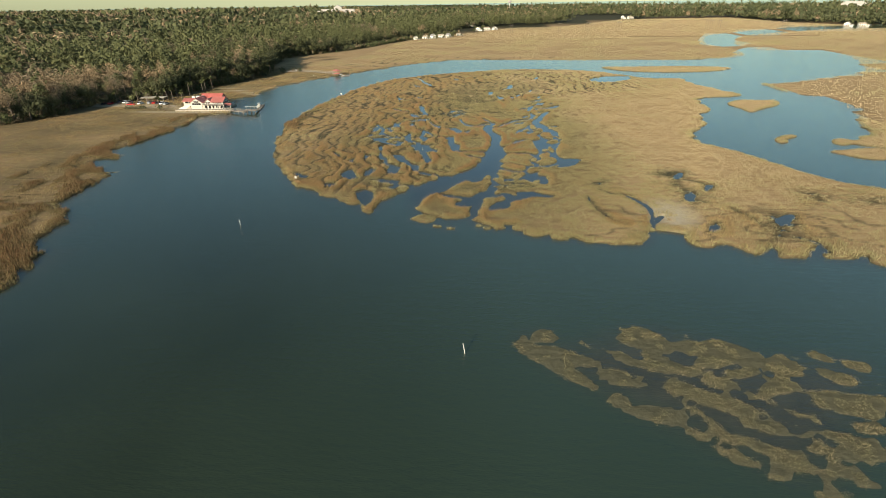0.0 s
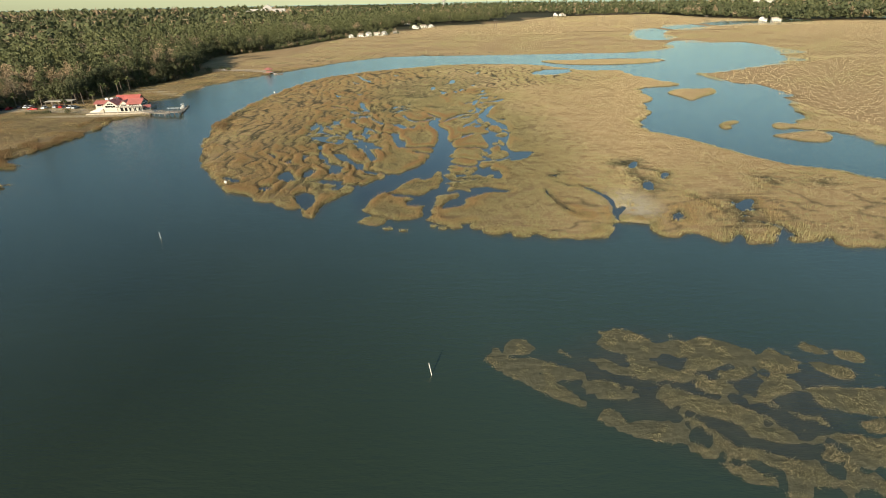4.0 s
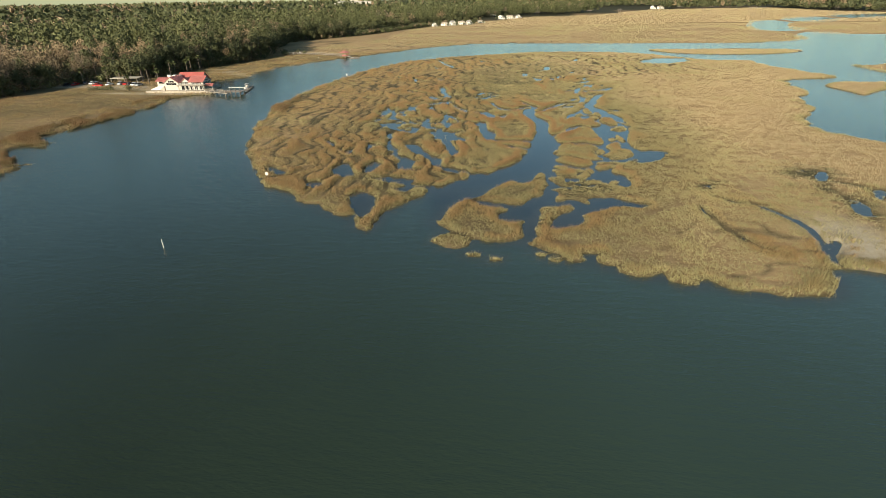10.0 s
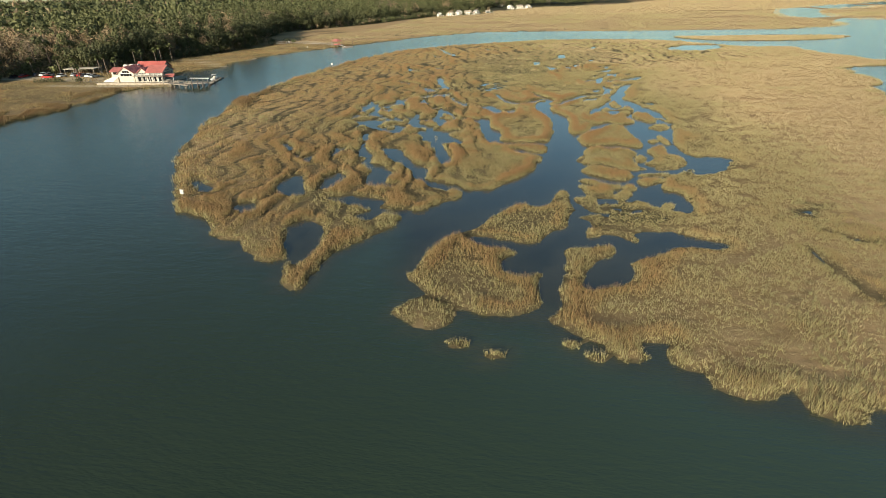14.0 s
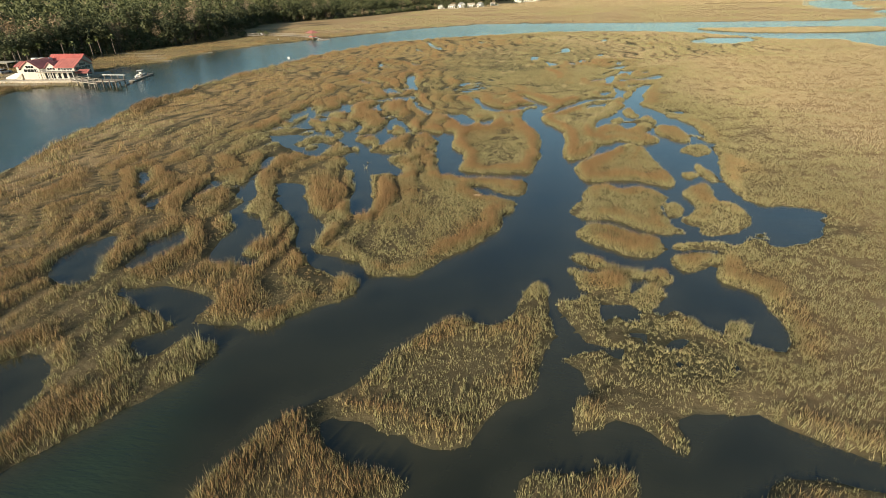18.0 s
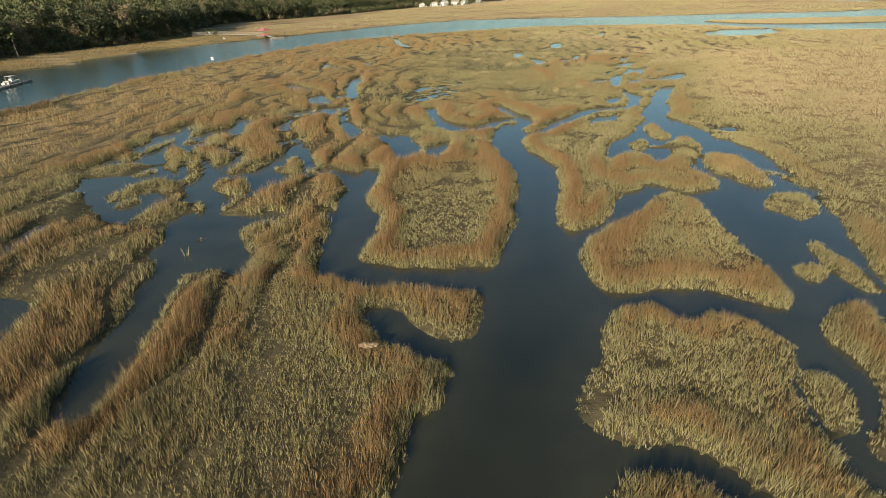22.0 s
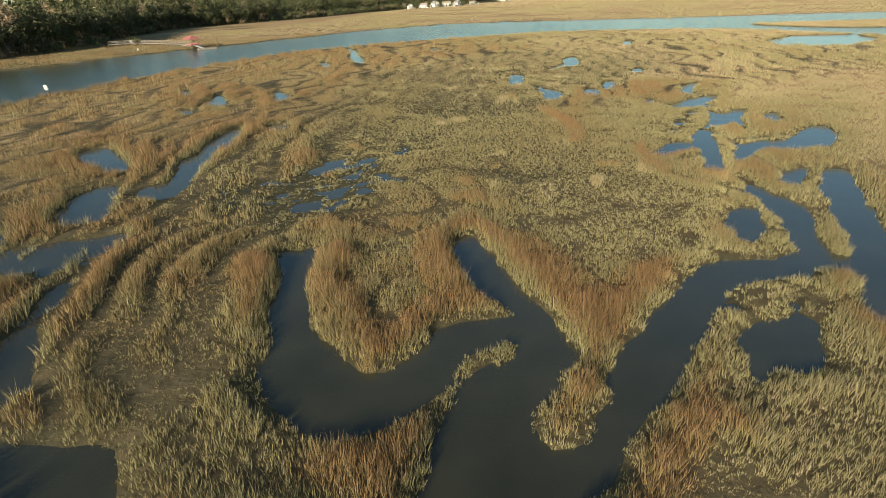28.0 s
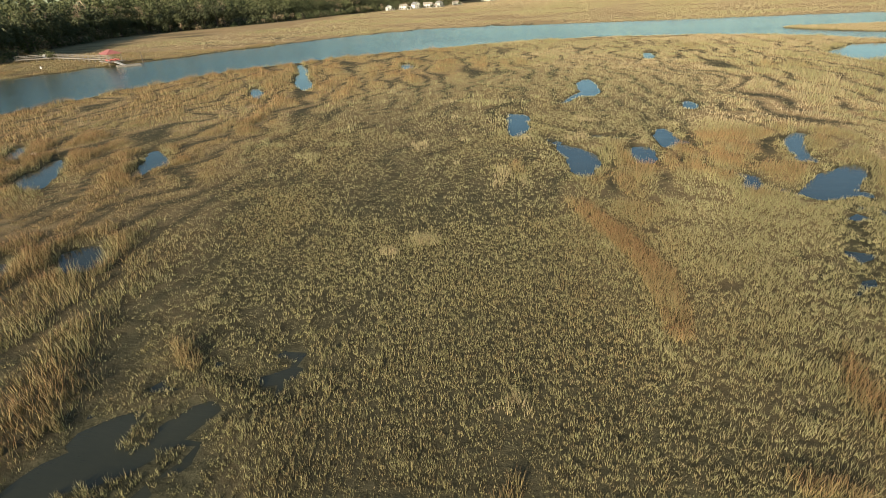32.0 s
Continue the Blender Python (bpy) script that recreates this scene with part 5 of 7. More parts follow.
# ---- marsh grass ----
def tufts(name, x, y, height, tint, blades, width, spread, lean, label, seed, fine=False, mat=None):
    """One mesh of grass tufts: bent blades fanned about each place."""
    r = np.random.default_rng(seed)
    n = len(x)
    turn = r.uniform(0, 2 * np.pi, (n, blades))
    off = r.uniform(0.02, 1, (n, blades)) ** 0.5 * spread
    px, py = x[:, None] + off * np.cos(turn), y[:, None] + off * np.sin(turn)
    h = height[:, None] * r.uniform(0.45, 1.15, (n, blades))
    face = r.uniform(0, 2 * np.pi, (n, blades))
    fx, fy = np.cos(face) * width / 2, np.sin(face) * width / 2
    out = h * lean * r.uniform(0.25, 1.0, (n, blades))
    way = turn + r.normal(0, 0.7, (n, blades))
    lx, ly = np.cos(way) * out + 0.03 * h, np.sin(way) * out + 0.03 * h
    gz = np.where(in_grid(px, py), np.clip(np.maximum(sample(grassy, px, py), sample(banks, px, py) - 0.2) * 0.22 + 0.02, -0.15, 0.22), 0.2) - 0.04
    top = gz + 0.04 + h
    a = np.stack([px - fx, py - fy, gz], -1)
    c = np.stack([px + fx, py + fy, gz], -1)
    if fine:
        e = np.stack([px + lx, py + ly, top], -1)
        verts = np.stack([a, c, e], 2).reshape(-1, 3)
        faces = np.arange(n * blades * 3).reshape(-1, 3)
        up = np.tile([0.0, 0.0, 1.0], n * blades) * np.repeat(np.repeat(np.clip((tint - 0.32) * 5 + 0.25, 0.25, 1), blades), 3)
        tn = np.repeat(np.clip(tint[:, None] + r.normal(0, 0.09, (n, blades)), 0, 1).ravel(), 3)
        return tagged(bulk_mesh(name, verts, faces, m_grass, (("up", up), ("tint", tn))), label, "marsh grass", kind="stuff")
    d = np.stack([px + lx * 0.45 + fx * 0.9, py + ly * 0.45 + fy * 0.9, gz + 0.62 * h], -1)
    e = np.stack([px + lx, py + ly, top], -1)
    verts = np.stack([a, c, d, e], 2).reshape(-1, 3)
    base = np.arange(n * blades)[:, None] * 4
    faces = np.concatenate([base + (0, 1, 2), base + (0, 2, 3)], 1).reshape(-1, 3)
    up = np.tile([0.0, 0.0, 0.55, 1.0], n * blades)
    tn = np.repeat(np.clip(tint[:, None] + r.normal(0, 0.07, (n, blades)), 0, 1).ravel(), 4)
    ob = bulk_mesh(name, verts, faces, mat or m_grass, (("up", up), ("tint", tn)))
    return tagged(ob, label, "marsh grass", kind="stuff")


def scatter(x0, x1, y0, y1, gap, seed):
    r = np.random.default_rng(seed)
    x, y = np.meshgrid(np.arange(x0, x1, gap), np.arange(y0, y1, gap))
    return (x + r.uniform(-0.5, 0.5, x.shape) * gap).ravel(), (y + r.uniform(-0.5, 0.5, x.shape) * gap).ravel()


def stand(x, y, keep_seed):
    """Height and tint of the grass at places, and whether any grows there."""
    r = np.random.default_rng(keep_seed)
    d, wetness, ridge_ = sample(grassy, x, y), sample(soaked, x, y), sample(high, x, y)
    d_creek = np.where(wetness > -3, 6.0, np.maximum(sample(dry, x, y), d))
    west = np.maximum(np.clip((30 - x) / 25, 0, 1), np.clip((132 - y) / 20, 0, 1)) * np.clip((345 - y) / 40, 0, 1)
    rise = np.clip(d_creek / 1.3 + 0.25, 0, 1)
    edge = rise * rise * (3 - 2 * rise) * np.exp(-np.clip(d_creek - 1.6, 0, 50) / 0.8)
    patch = value_noise(x, y, 9, 31) + 0.5 * value_noise(x, y, 3.2, 32)
    fine_ = value_noise(x, y, 1.3, 33)
    open_ = np.clip(sample(meadow, x, y) / 5 + 0.5, 0, 1)
    levee = np.clip(edge * (0.9 + 0.55 * patch), 0, 1.15) * (1 - 0.75 * open_)
    furrow, in_zone = gullyness(x, y), sample(mounds, x, y) * (1 - 0.85 * open_)
    crest = np.clip(furrow * 1.9 - 0.25, 0, 1)
    h = 0.38 + 0.07 * patch + 0.07 * fine_ + 0.66 * levee * (0.4 + 0.6 * west) + in_zone * (0.95 * crest - 0.22)
    lone = np.clip((value_noise(x, y, 2.3, 34) + 0.35 * value_noise(x, y, 6.5, 35) - 0.62) * 5, 0, 1) * open_
    h = h * (1 - 0.32 * open_) + 0.6 * lone
    cut = np.clip(1.3 - sample(gap_line, x, y) / 0.14, 0, 1) * np.clip(sample(parted, x, y) * 1.2, 0, 1) * np.clip(1.3 - levee, 0, 1)
    cut = np.maximum(cut, np.clip(1.4 - sample(swale, x, y) / 0.10, 0, 1) * sample(rolling, x, y))
    cut = np.maximum(cut, np.clip(1.7 - furrow / 0.13, 0, 1) * np.clip(in_zone * 1.3, 0, 1))
    h = h * (1 - 0.75 * cut) * (1 + 0.25 * sample(parted, x, y) * np.clip(sample(gap_line, x, y) - 0.15, 0, 0.6))
    h = h + sample(rolling, x, y) * (0.9 * np.clip(sample(swale, x, y) - 0.12, 0, 0.5) - 0.12)
    clump = value_noise(x, y, 1.9, 92) + 0.5 * value_noise(x, y, 0.85, 93)
    loose = (1 - 0.75 * open_) * np.clip(1.2 - 0.8 * levee, 0.3, 1)
    h = h * (1 + 0.38 * clump * loose)
    h = np.where(ridge_ > -0.1, np.maximum(h, 0.80 + 0.15 * fine_ + 0.15 * np.clip(ridge_, -1, 1)), h)
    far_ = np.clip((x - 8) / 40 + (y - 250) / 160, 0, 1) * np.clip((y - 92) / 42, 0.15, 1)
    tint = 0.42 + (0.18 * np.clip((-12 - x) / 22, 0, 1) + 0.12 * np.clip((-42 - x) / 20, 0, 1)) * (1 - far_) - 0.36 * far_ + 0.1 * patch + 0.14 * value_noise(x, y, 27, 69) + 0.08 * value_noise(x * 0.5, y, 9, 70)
    tint = tint * (1 - 0.12 * open_) - 0.28 * lone
    bank_ = np.clip((-96 - x) / 6, 0, 1)
    fringe = bank_ * np.exp(-np.clip(d, 0, 60) / 6.0) * np.clip(0.75 + 0.9 * value_noise(x, y, 5, 84), 0, 1.2)
    h = h + fringe * (0.7 + 0.4 * patch) - 0.12 * bank_
    tint = tint * (1 - bank_) + bank_ * (0.62 + 0.35 * fringe + 0.2 * patch)
    rust = (1 - bank_) * np.clip(levee * 1.05 + 0.5 * patch - 0.1, 0, 1) * (1 - 0.8 * open_)
    tint = np.where(rust > 0.25, tint + (1 - tint) * np.clip((rust - 0.2) * 1.7, 0, 0.95) * (0.35 + 0.65 * west), tint)
    tint = tint + in_zone * crest * (0.2 + 0.3 * patch + 0.15 * np.clip((y - 270) / 30, 0, 1))
    rim = np.clip(1.15 - d / 0.8, 0, 1) * (1 - bank_)
    tint = tint * (1 - rim) + 0.36 * rim
    sill = np.clip((104 - y) / 6, 0, 1) * np.clip(1 - d / 3.5, 0, 1) * (x > -30)
    h, tint = h + 0.25 * sill, tint * (1 - sill) + 0.36 * sill
    tint = np.where(ridge_ > -0.1, 0.62 + 0.45 * patch, tint)
    thinning = np.clip(wetness / 3 + 0.3, 0, 1) * 0.6
    h = h * (1 - 0.25 * (thinning > 0.3))
    thinning = np.maximum(thinning, in_zone * np.clip(0.75 - 1.6 * crest - 0.8 * levee, 0, 0.7))
    thinning = np.maximum(thinning, np.clip(0.30 - 0.45 * patch, 0, 0.55) * np.clip(1 - levee * 1.6, 0, 1) * west)
    thinning = np.maximum(thinning, 1.3 * np.clip(cut - 0.25, 0, 0.75))
    thinning = np.maximum(thinning, np.clip(-1.3 * clump - 0.3, 0, 0.85) * loose)
    keep = (d > -0.15) & (r.uniform(0, 1, x.shape) > thinning * (0.65 + 0.5 * fine_))
    return np.clip(h, 0.14, 1.3), np.clip(tint, 0, 1), keep


def gullyness(x, y):
    return sample(gully, x, y)


def sow(name, boxes, gap, blades, width, lean, label, seed, skip=(), low=1.0, fine=False, inner=()):
    xs, ys = zip(*[scatter(*q, gap, seed + 7 * i) for i, q in enumerate(boxes)])
    x, y = np.concatenate(xs), np.concatenate(ys)
    ok = np.ones(len(x), bool)
    jx, jy = x + 9 * value_noise(x, y, 14, 51) + 3 * value_noise(x, y, 3, 52), y + 9 * value_noise(x, y, 14, 53) + 3 * value_noise(x, y, 3, 54)
    for x0, x1, y0, y1 in inner:
        ok &= (jx > x0) & (jx < x1) & (jy > y0) & (jy < y1)
    for x0, x1, y0, y1 in skip:
        ok &= ~((jx > x0) & (jx < x1) & (jy > y0) & (jy < y1))
    x, y = x[ok], y[ok]
    h, tint, keep = stand(x, y, seed)
    rr = np.random.default_rng(seed + 900)
    h = h * rr.uniform(0.68, 1.22, h.shape) * (1 + 0.22 * value_noise(x, y, 0.9, 91))
    tint = np.clip(tint + rr.normal(0, 0.10, h.shape), 0, 1)
    return tufts(name, x[keep], y[keep], h[keep] * low, tint[keep], blades, width, gap * (0.5 if gap < 0.5 else 0.8), lean, label, seed, fine)


NEAR, MIDDLE, WIDE = (-25, 23, 134, 276), (-66, 52, 88, 305), (-110, 170, 78, 440)
GROWN = tuple((q[0] - 13, q[1] + 13, q[2] - 13, q[3] + 13) for q in (NEAR, MIDDLE))
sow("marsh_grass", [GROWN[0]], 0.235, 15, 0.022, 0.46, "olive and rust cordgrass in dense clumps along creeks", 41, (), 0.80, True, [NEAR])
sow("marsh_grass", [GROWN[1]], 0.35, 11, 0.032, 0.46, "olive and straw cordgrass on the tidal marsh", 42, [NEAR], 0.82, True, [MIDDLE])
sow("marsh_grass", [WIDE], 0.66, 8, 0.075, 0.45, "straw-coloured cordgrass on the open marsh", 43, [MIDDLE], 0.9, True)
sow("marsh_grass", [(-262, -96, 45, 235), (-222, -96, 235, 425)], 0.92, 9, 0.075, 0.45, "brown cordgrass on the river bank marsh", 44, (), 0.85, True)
fx_, fy_ = scatter(-260, 420, 425, 780, 2.3, 46)
ok_ = (far_shore(fx_, fy_) > 0.3) & (inside_distance(WOODS, fx_, fy_) < -2) & ((~in_grid(fx_, fy_)) | (sample(grassy, fx_, fy_) > 0))
fx_, fy_ = fx_[ok_], fy_[ok_]
fp_ = value_noise(fx_, fy_, 24, 47) + 0.6 * value_noise(fx_ * 0.4, fy_, 7, 48)
k3 = np.random.default_rng(49).uniform(-0.6, 1, fx_.shape) < fp_ + 0.85
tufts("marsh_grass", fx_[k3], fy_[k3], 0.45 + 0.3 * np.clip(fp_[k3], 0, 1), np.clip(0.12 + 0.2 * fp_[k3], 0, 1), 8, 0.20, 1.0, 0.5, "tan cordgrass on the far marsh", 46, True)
ex_, ey_ = scatter(165, 720, 150, 800, 3.0, 55)
ok_ = (far_shore(ex_, ey_) > 0.3) & (inside_distance(WOODS, ex_, ey_) < -2) & ((ex_ > 415) | (ey_ < 440)) & ((~in_grid(ex_, ey_)) | (sample(grassy, ex_, ey_) > 0))
ex_, ey_ = ex_[ok_], ey_[ok_]
ep_ = value_noise(ex_, ey_, 26, 56) + 0.6 * value_noise(ex_ * 0.4, ey_, 8, 57)
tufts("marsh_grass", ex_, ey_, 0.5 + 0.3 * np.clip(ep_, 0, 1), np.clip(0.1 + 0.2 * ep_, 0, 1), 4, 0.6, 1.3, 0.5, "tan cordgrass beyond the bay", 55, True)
rx_, ry_ = scatter(-165, -94, 50, 232, 0.62, 98)
rd_ = sample(grassy, rx_, ry_)
rp_ = value_noise(rx_ + 0.5 * ry_, ry_ * 0.5, 5.0, 99) + 0.5 * value_noise(rx_, ry_, 2.2, 100)
k4 = (rd_ > -0.1) & (rd_ < 9) & (rp_ > np.clip(rd_ / 9, 0, 1) * 1.1 - 0.45)
tufts("rush_fringe", rx_[k4], ry_[k4], 0.75 + 0.45 * np.clip(rp_[k4], -0.5, 1), np.clip(0.72 + 0.25 * rp_[k4], 0, 1), 9, 0.07, 0.5, 0.4, "brown rushes, part shade in their colour, in a ragged fringe on the river bank", 98, False, m_rush)
hx_, hy_ = scatter(-150, 1000, 770, 1450, 4.6, 95)
ok_ = (far_shore(hx_, hy_) > 0.5) & (inside_distance(WOODS, hx_, hy_) < -2) & ((hx_ < 165) | (hy_ > 800))
hx_, hy_ = hx_[ok_], hy_[ok_]
hp_ = value_noise(hx_, hy_, 40, 96) + 0.6 * value_noise(hx_ * 0.4, hy_, 12, 97)
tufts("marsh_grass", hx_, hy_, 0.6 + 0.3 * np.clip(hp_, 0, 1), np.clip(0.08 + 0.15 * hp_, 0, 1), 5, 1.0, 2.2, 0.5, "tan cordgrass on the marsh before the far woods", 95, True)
bx2, by2 = scatter(-10, 120, 20, 80, 0.36, 45)
dd = sample(banks, bx2, by2)
clump = value_noise(bx2, by2, 1.6, 85) + 0.5 * value_noise(bx2, by2, 5.0, 86) + 0.35 * np.exp(-np.clip(dd, 0, 9) / 0.5)
k2 = (dd > 0.0) & (clump > -0.05)
tufts("drowned_grass", bx2[k2], by2[k2], 0.07 + 0.14 * np.clip(clump[k2], 0, 1), 0.42 - 0.18 * np.clip(clump[k2], 0, 1), 8, 0.035, 0.3, 0.9, "short olive grass on a half-drowned mud bank", 45, False, m_drowned)

# ---- helpers for things ----
def part(name, bm, mat, parent, label=""):
    """Link a bmesh as one mesh object under a thing or a part."""
    me = bpy.data.meshes.new(name)
    bm.to_mesh(me)
    bm.free()
    me.materials.append(mat)
    ob = new(name, me)
    ob.parent = parent
    return tagged(ob, label) if label else ob


def thing(name, m, label, category, group=""):
    ob = new(name)
    ob.empty_display_size = 0.5
    ob.matrix_world = m
    return tagged(ob, label, category, group)


def add_box(bm, lo, hi, m=Matrix()):
    vs = [bm.verts.new(m @ Vector((x, y, z))) for z in (lo[2], hi[2]) for x, y in ((lo[0], lo[1]), (hi[0], lo[1]), (hi[0], hi[1]), (lo[0], hi[1]))]
    for f in ((3, 2, 1, 0), (4, 5, 6, 7), (0, 1, 5, 4), (1, 2, 6, 5), (2, 3, 7, 6), (3, 0, 4, 7)):
        bm.faces.new([vs[k] for k in f])


def box(lo, hi, m=Matrix(), bevel=0.0):
    bm = bmesh.new()
    add_box(bm, lo, hi, m)
    if bevel:
        bmesh.ops.bevel(bm, geom=bm.edges[:], offset=bevel, segments=2, affect="EDGES")
    return bm


def add_tube(bm, points, radii, sides=7):
    """A tapered tube through points."""
    rings = []
    for k, (p, r) in enumerate(zip(points, radii)):
        p = Vector(p)
        d = Vector(points[min(k + 1, len(points) - 1)]) - Vector(points[max(k - 1, 0)])
        side = d.orthogonal().normalized()
        up = d.normalized().cross(side)
        rings.append([bm.verts.new(p + r * (math.cos(a) * side + math.sin(a) * up)) for a in (2 * math.pi * s / sides for s in range(sides))])
    for a, c in zip(rings[:-1], rings[1:]):
        for s in range(sides):
            bm.faces.new((a[s], a[(s + 1) % sides], c[(s + 1) % sides], c[s]))
    bm.faces.new(rings[0][::-1])
    bm.faces.new(rings[-1])
    return bm


def tube(points, radii, sides=7):
    return add_tube(bmesh.new(), points, radii, sides)


def prism(profile, y0, y1, m=Matrix()):
    """A closed outline in x and z, drawn out along y."""
    bm = bmesh.new()
    a = [bm.verts.new(m @ Vector((x, y0, z))) for x, z in profile]
    c = [bm.verts.new(m @ Vector((x, y1, z))) for x, z in profile]
    n = len(profile)
    bm.faces.new(a)
    bm.faces.new(c[::-1])
    for k in range(n):
        bm.faces.new((a[k], c[k], c[(k + 1) % n], a[(k + 1) % n]))
    bmesh.ops.recalc_face_normals(bm, faces=bm.faces[:])
    return bm


m_white = plain("white_paint", (0.50, 0.47, 0.41), 0.6, 0.06, 0.8)
m_far_white = plain("weathered_white", (0.36, 0.33, 0.29), 0.7, 0.15, 0.3)
m_cream = plain("cream_siding", (0.44, 0.39, 0.31), 0.7, 0.08, 0.6)
m_red_roof = plain("red_metal_roof", (0.40, 0.135, 0.11), 0.45, 0.18, 0.5)
m_dark_red = plain("dark_red_roof", (0.38, 0.10, 0.08), 0.5, 0.15, 0.5)
m_glass, n, l, b = material("window_glass", 0.05, 0.0, 0.6)
b.inputs["Base Color"].default_value = (0.012, 0.014, 0.016, 1)
m_stone = plain("pale_stone", (0.36, 0.31, 0.24), 0.9, 0.2, 1.2, bump=0.4)
m_plank = plain("weathered_plank", (0.25, 0.21, 0.165), 0.85, 0.2, 1.5)
m_pile = plain("dark_pile", (0.12, 0.09, 0.065), 0.9, 0.25, 2.0)
m_lot = plain("sandy_lot", (0.42, 0.37, 0.29), 0.95, 0.15, 0.3)
m_bark = plain("bark", (0.11, 0.085, 0.065), 0.95, 0.25, 2.0)
m_tyre = plain("tyre", (0.02, 0.02, 0.02), 0.9)
m_grey = plain("grey_metal", (0.35, 0.35, 0.36), 0.4, 0.1, 2.0, 0.6)
m_wrack = plain("dry_wrack", (0.36, 0.26, 0.15), 0.95, 0.3, 6.0, bump=0.5)


def leaf_material(name, lo, mid, hi):
    m, n, l, b = material(name, 0.7, 0.0, 0.2)
    geo, info = n.new("ShaderNodeNewGeometry"), n.new("ShaderNodeObjectInfo")
    c = ramp_node(m, geo.outputs["Random Per Island"], [(0.0, lo), (0.5, mid), (1.0, hi)])
    big = ramp_node(m, noise_node(m, 0.045, 3), [(0.3, (0.8, 0.82, 0.78)), (0.7, (1.35, 1.25, 1.12))])
    c = mix_node(m, 1.0, c, big, "MULTIPLY")
    each = ramp_node(m, info.outputs["Random"], [(0.0, (0.8, 0.82, 0.8)), (1.0, (1.2, 1.15, 1.0))])
    l.new(mix_node(m, 1.0, c, each, "MULTIPLY"), b.inputs["Base Color"])
    thin = n.new("ShaderNodeBsdfTranslucent")
    l.new(c, thin.inputs[0])
    blend = n.new("ShaderNodeMixShader")
    blend.inputs[0].default_value = 0.2
    l.new(b.outputs[0], blend.inputs[1])
    l.new(thin.outputs[0], blend.inputs[2])
    l.new(blend.outputs[0], n["Material Output"].inputs[0])
    return m


m_pine = leaf_material("pine_needles", (0.066, 0.076, 0.038), (0.088, 0.099, 0.050), (0.114, 0.124, 0.066))
m_oak = leaf_material("live_oak_leaves", (0.060, 0.068, 0.036), (0.084, 0.091, 0.048), (0.112, 0.118, 0.064))
m_bare = leaf_material("bare_twigs", (0.13, 0.10, 0.07), (0.20, 0.155, 0.11), (0.30, 0.24, 0.18))
m_palm = leaf_material("palmetto_fronds", (0.06, 0.075, 0.035), (0.10, 0.12, 0.055), (0.17, 0.18, 0.09))


def bulk_data(name, verts, faces, mat):
    ob = bulk_mesh(name, verts, faces, mat)
    me = ob.data
    bpy.data.objects.remove(ob)
    return me


# ---- trees ----
def lobes_for(kind, r):
    """Lobes of a crown: centres and radii, for a tree about 1 unit = 1 metre."""
    if kind == "pine":
        top = r.uniform(15, 19)
        k = r.integers(7, 10)
        z = np.linspace(top * 0.32, top - 1.2, k) + r.normal(0, 0.5, k)
        reach = 2.9 * np.sin(np.clip((top + 0.6 - z) / (top * 0.6), 0.12, 1) * np.pi / 2 * 1.2)
        a = r.uniform(0, 2 * np.pi, k)
        c = np.stack([np.cos(a) * reach * 0.55, np.sin(a) * reach * 0.55, z], -1)
        s = np.stack([reach * 0.62 + 0.8, reach * 0.62 + 0.8, np.full(k, 1.25)], -1)
    elif kind == "oak":
        k = r.integers(8, 12)
        a, rad = r.uniform(0, 2 * np.pi, k), r.uniform(0.5, 4.2, k)
        z = 8.8 - 0.9 * rad + r.normal(0, 0.9, k)
        c = np.stack([np.cos(a) * rad, np.sin(a) * rad, z], -1)
        s = r.uniform(1.8, 2.9, (k, 1)) * (1, 1, 0.95)
    elif kind == "bare":
        k = r.integers(6, 9)
        a, rad = r.uniform(0, 2 * np.pi, k), r.uniform(0.2, 3.0, k)
        z = 9.5 - 0.4 * rad + r.normal(0, 1.2, k)
        c = np.stack([np.cos(a) * rad, np.sin(a) * rad, z], -1)
        s = r.uniform(1.5, 2.4, (k, 1)) * (0.9, 0.9, 1.3)
    else:
        k = 5
        a, rad = r.uniform(0, 2 * np.pi, k), r.uniform(0.3, 1.3, k)
        c = np.stack([np.cos(a) * rad, np.sin(a) * rad, r.uniform(0.7, 1.9, k)], -1)
        s = r.uniform(0.8, 1.3, (k, 1)) * (1, 1, 0.9)
    return c, s


def leaf_cloud(c, s, count, size, r, slender=1.0):
    """Leaf clumps as small bent quads over the lobes."""
    w = s.prod(1) ** (2 / 3)
    pick = r.choice(len(c), count, p=w / w.sum())
    d = r.normal(0, 1, (count, 3))
    d /= np.linalg.norm(d, axis=1, keepdims=True)
    p = c[pick] + d * s[pick] * r.uniform(0.55, 1.12, (count, 1))
    u = r.normal(0, 1, (count, 3))
    u -= 0.8 * (u * d).sum(1, keepdims=True) * d
    u /= np.linalg.norm(u, axis=1, keepdims=True)
    v = np.cross(u, d + r.normal(0, 0.35, (count, 3)))
    v /= np.linalg.norm(v, axis=1, keepdims=True) + 1e-6
    k = size * r.uniform(0.6, 1.3, (count, 1))
    verts = np.stack([p - u * k, p - v * k * 0.6 * slender + d * k * 0.25, p + u * k, p + v * k * 0.6 * slender - d * k * 0.1], 1).reshape(-1, 3)
    base = np.arange(count)[:, None] * 4
    return verts, np.concatenate([base + (0, 1, 2), base + (0, 2, 3)], 1).reshape(-1, 3)


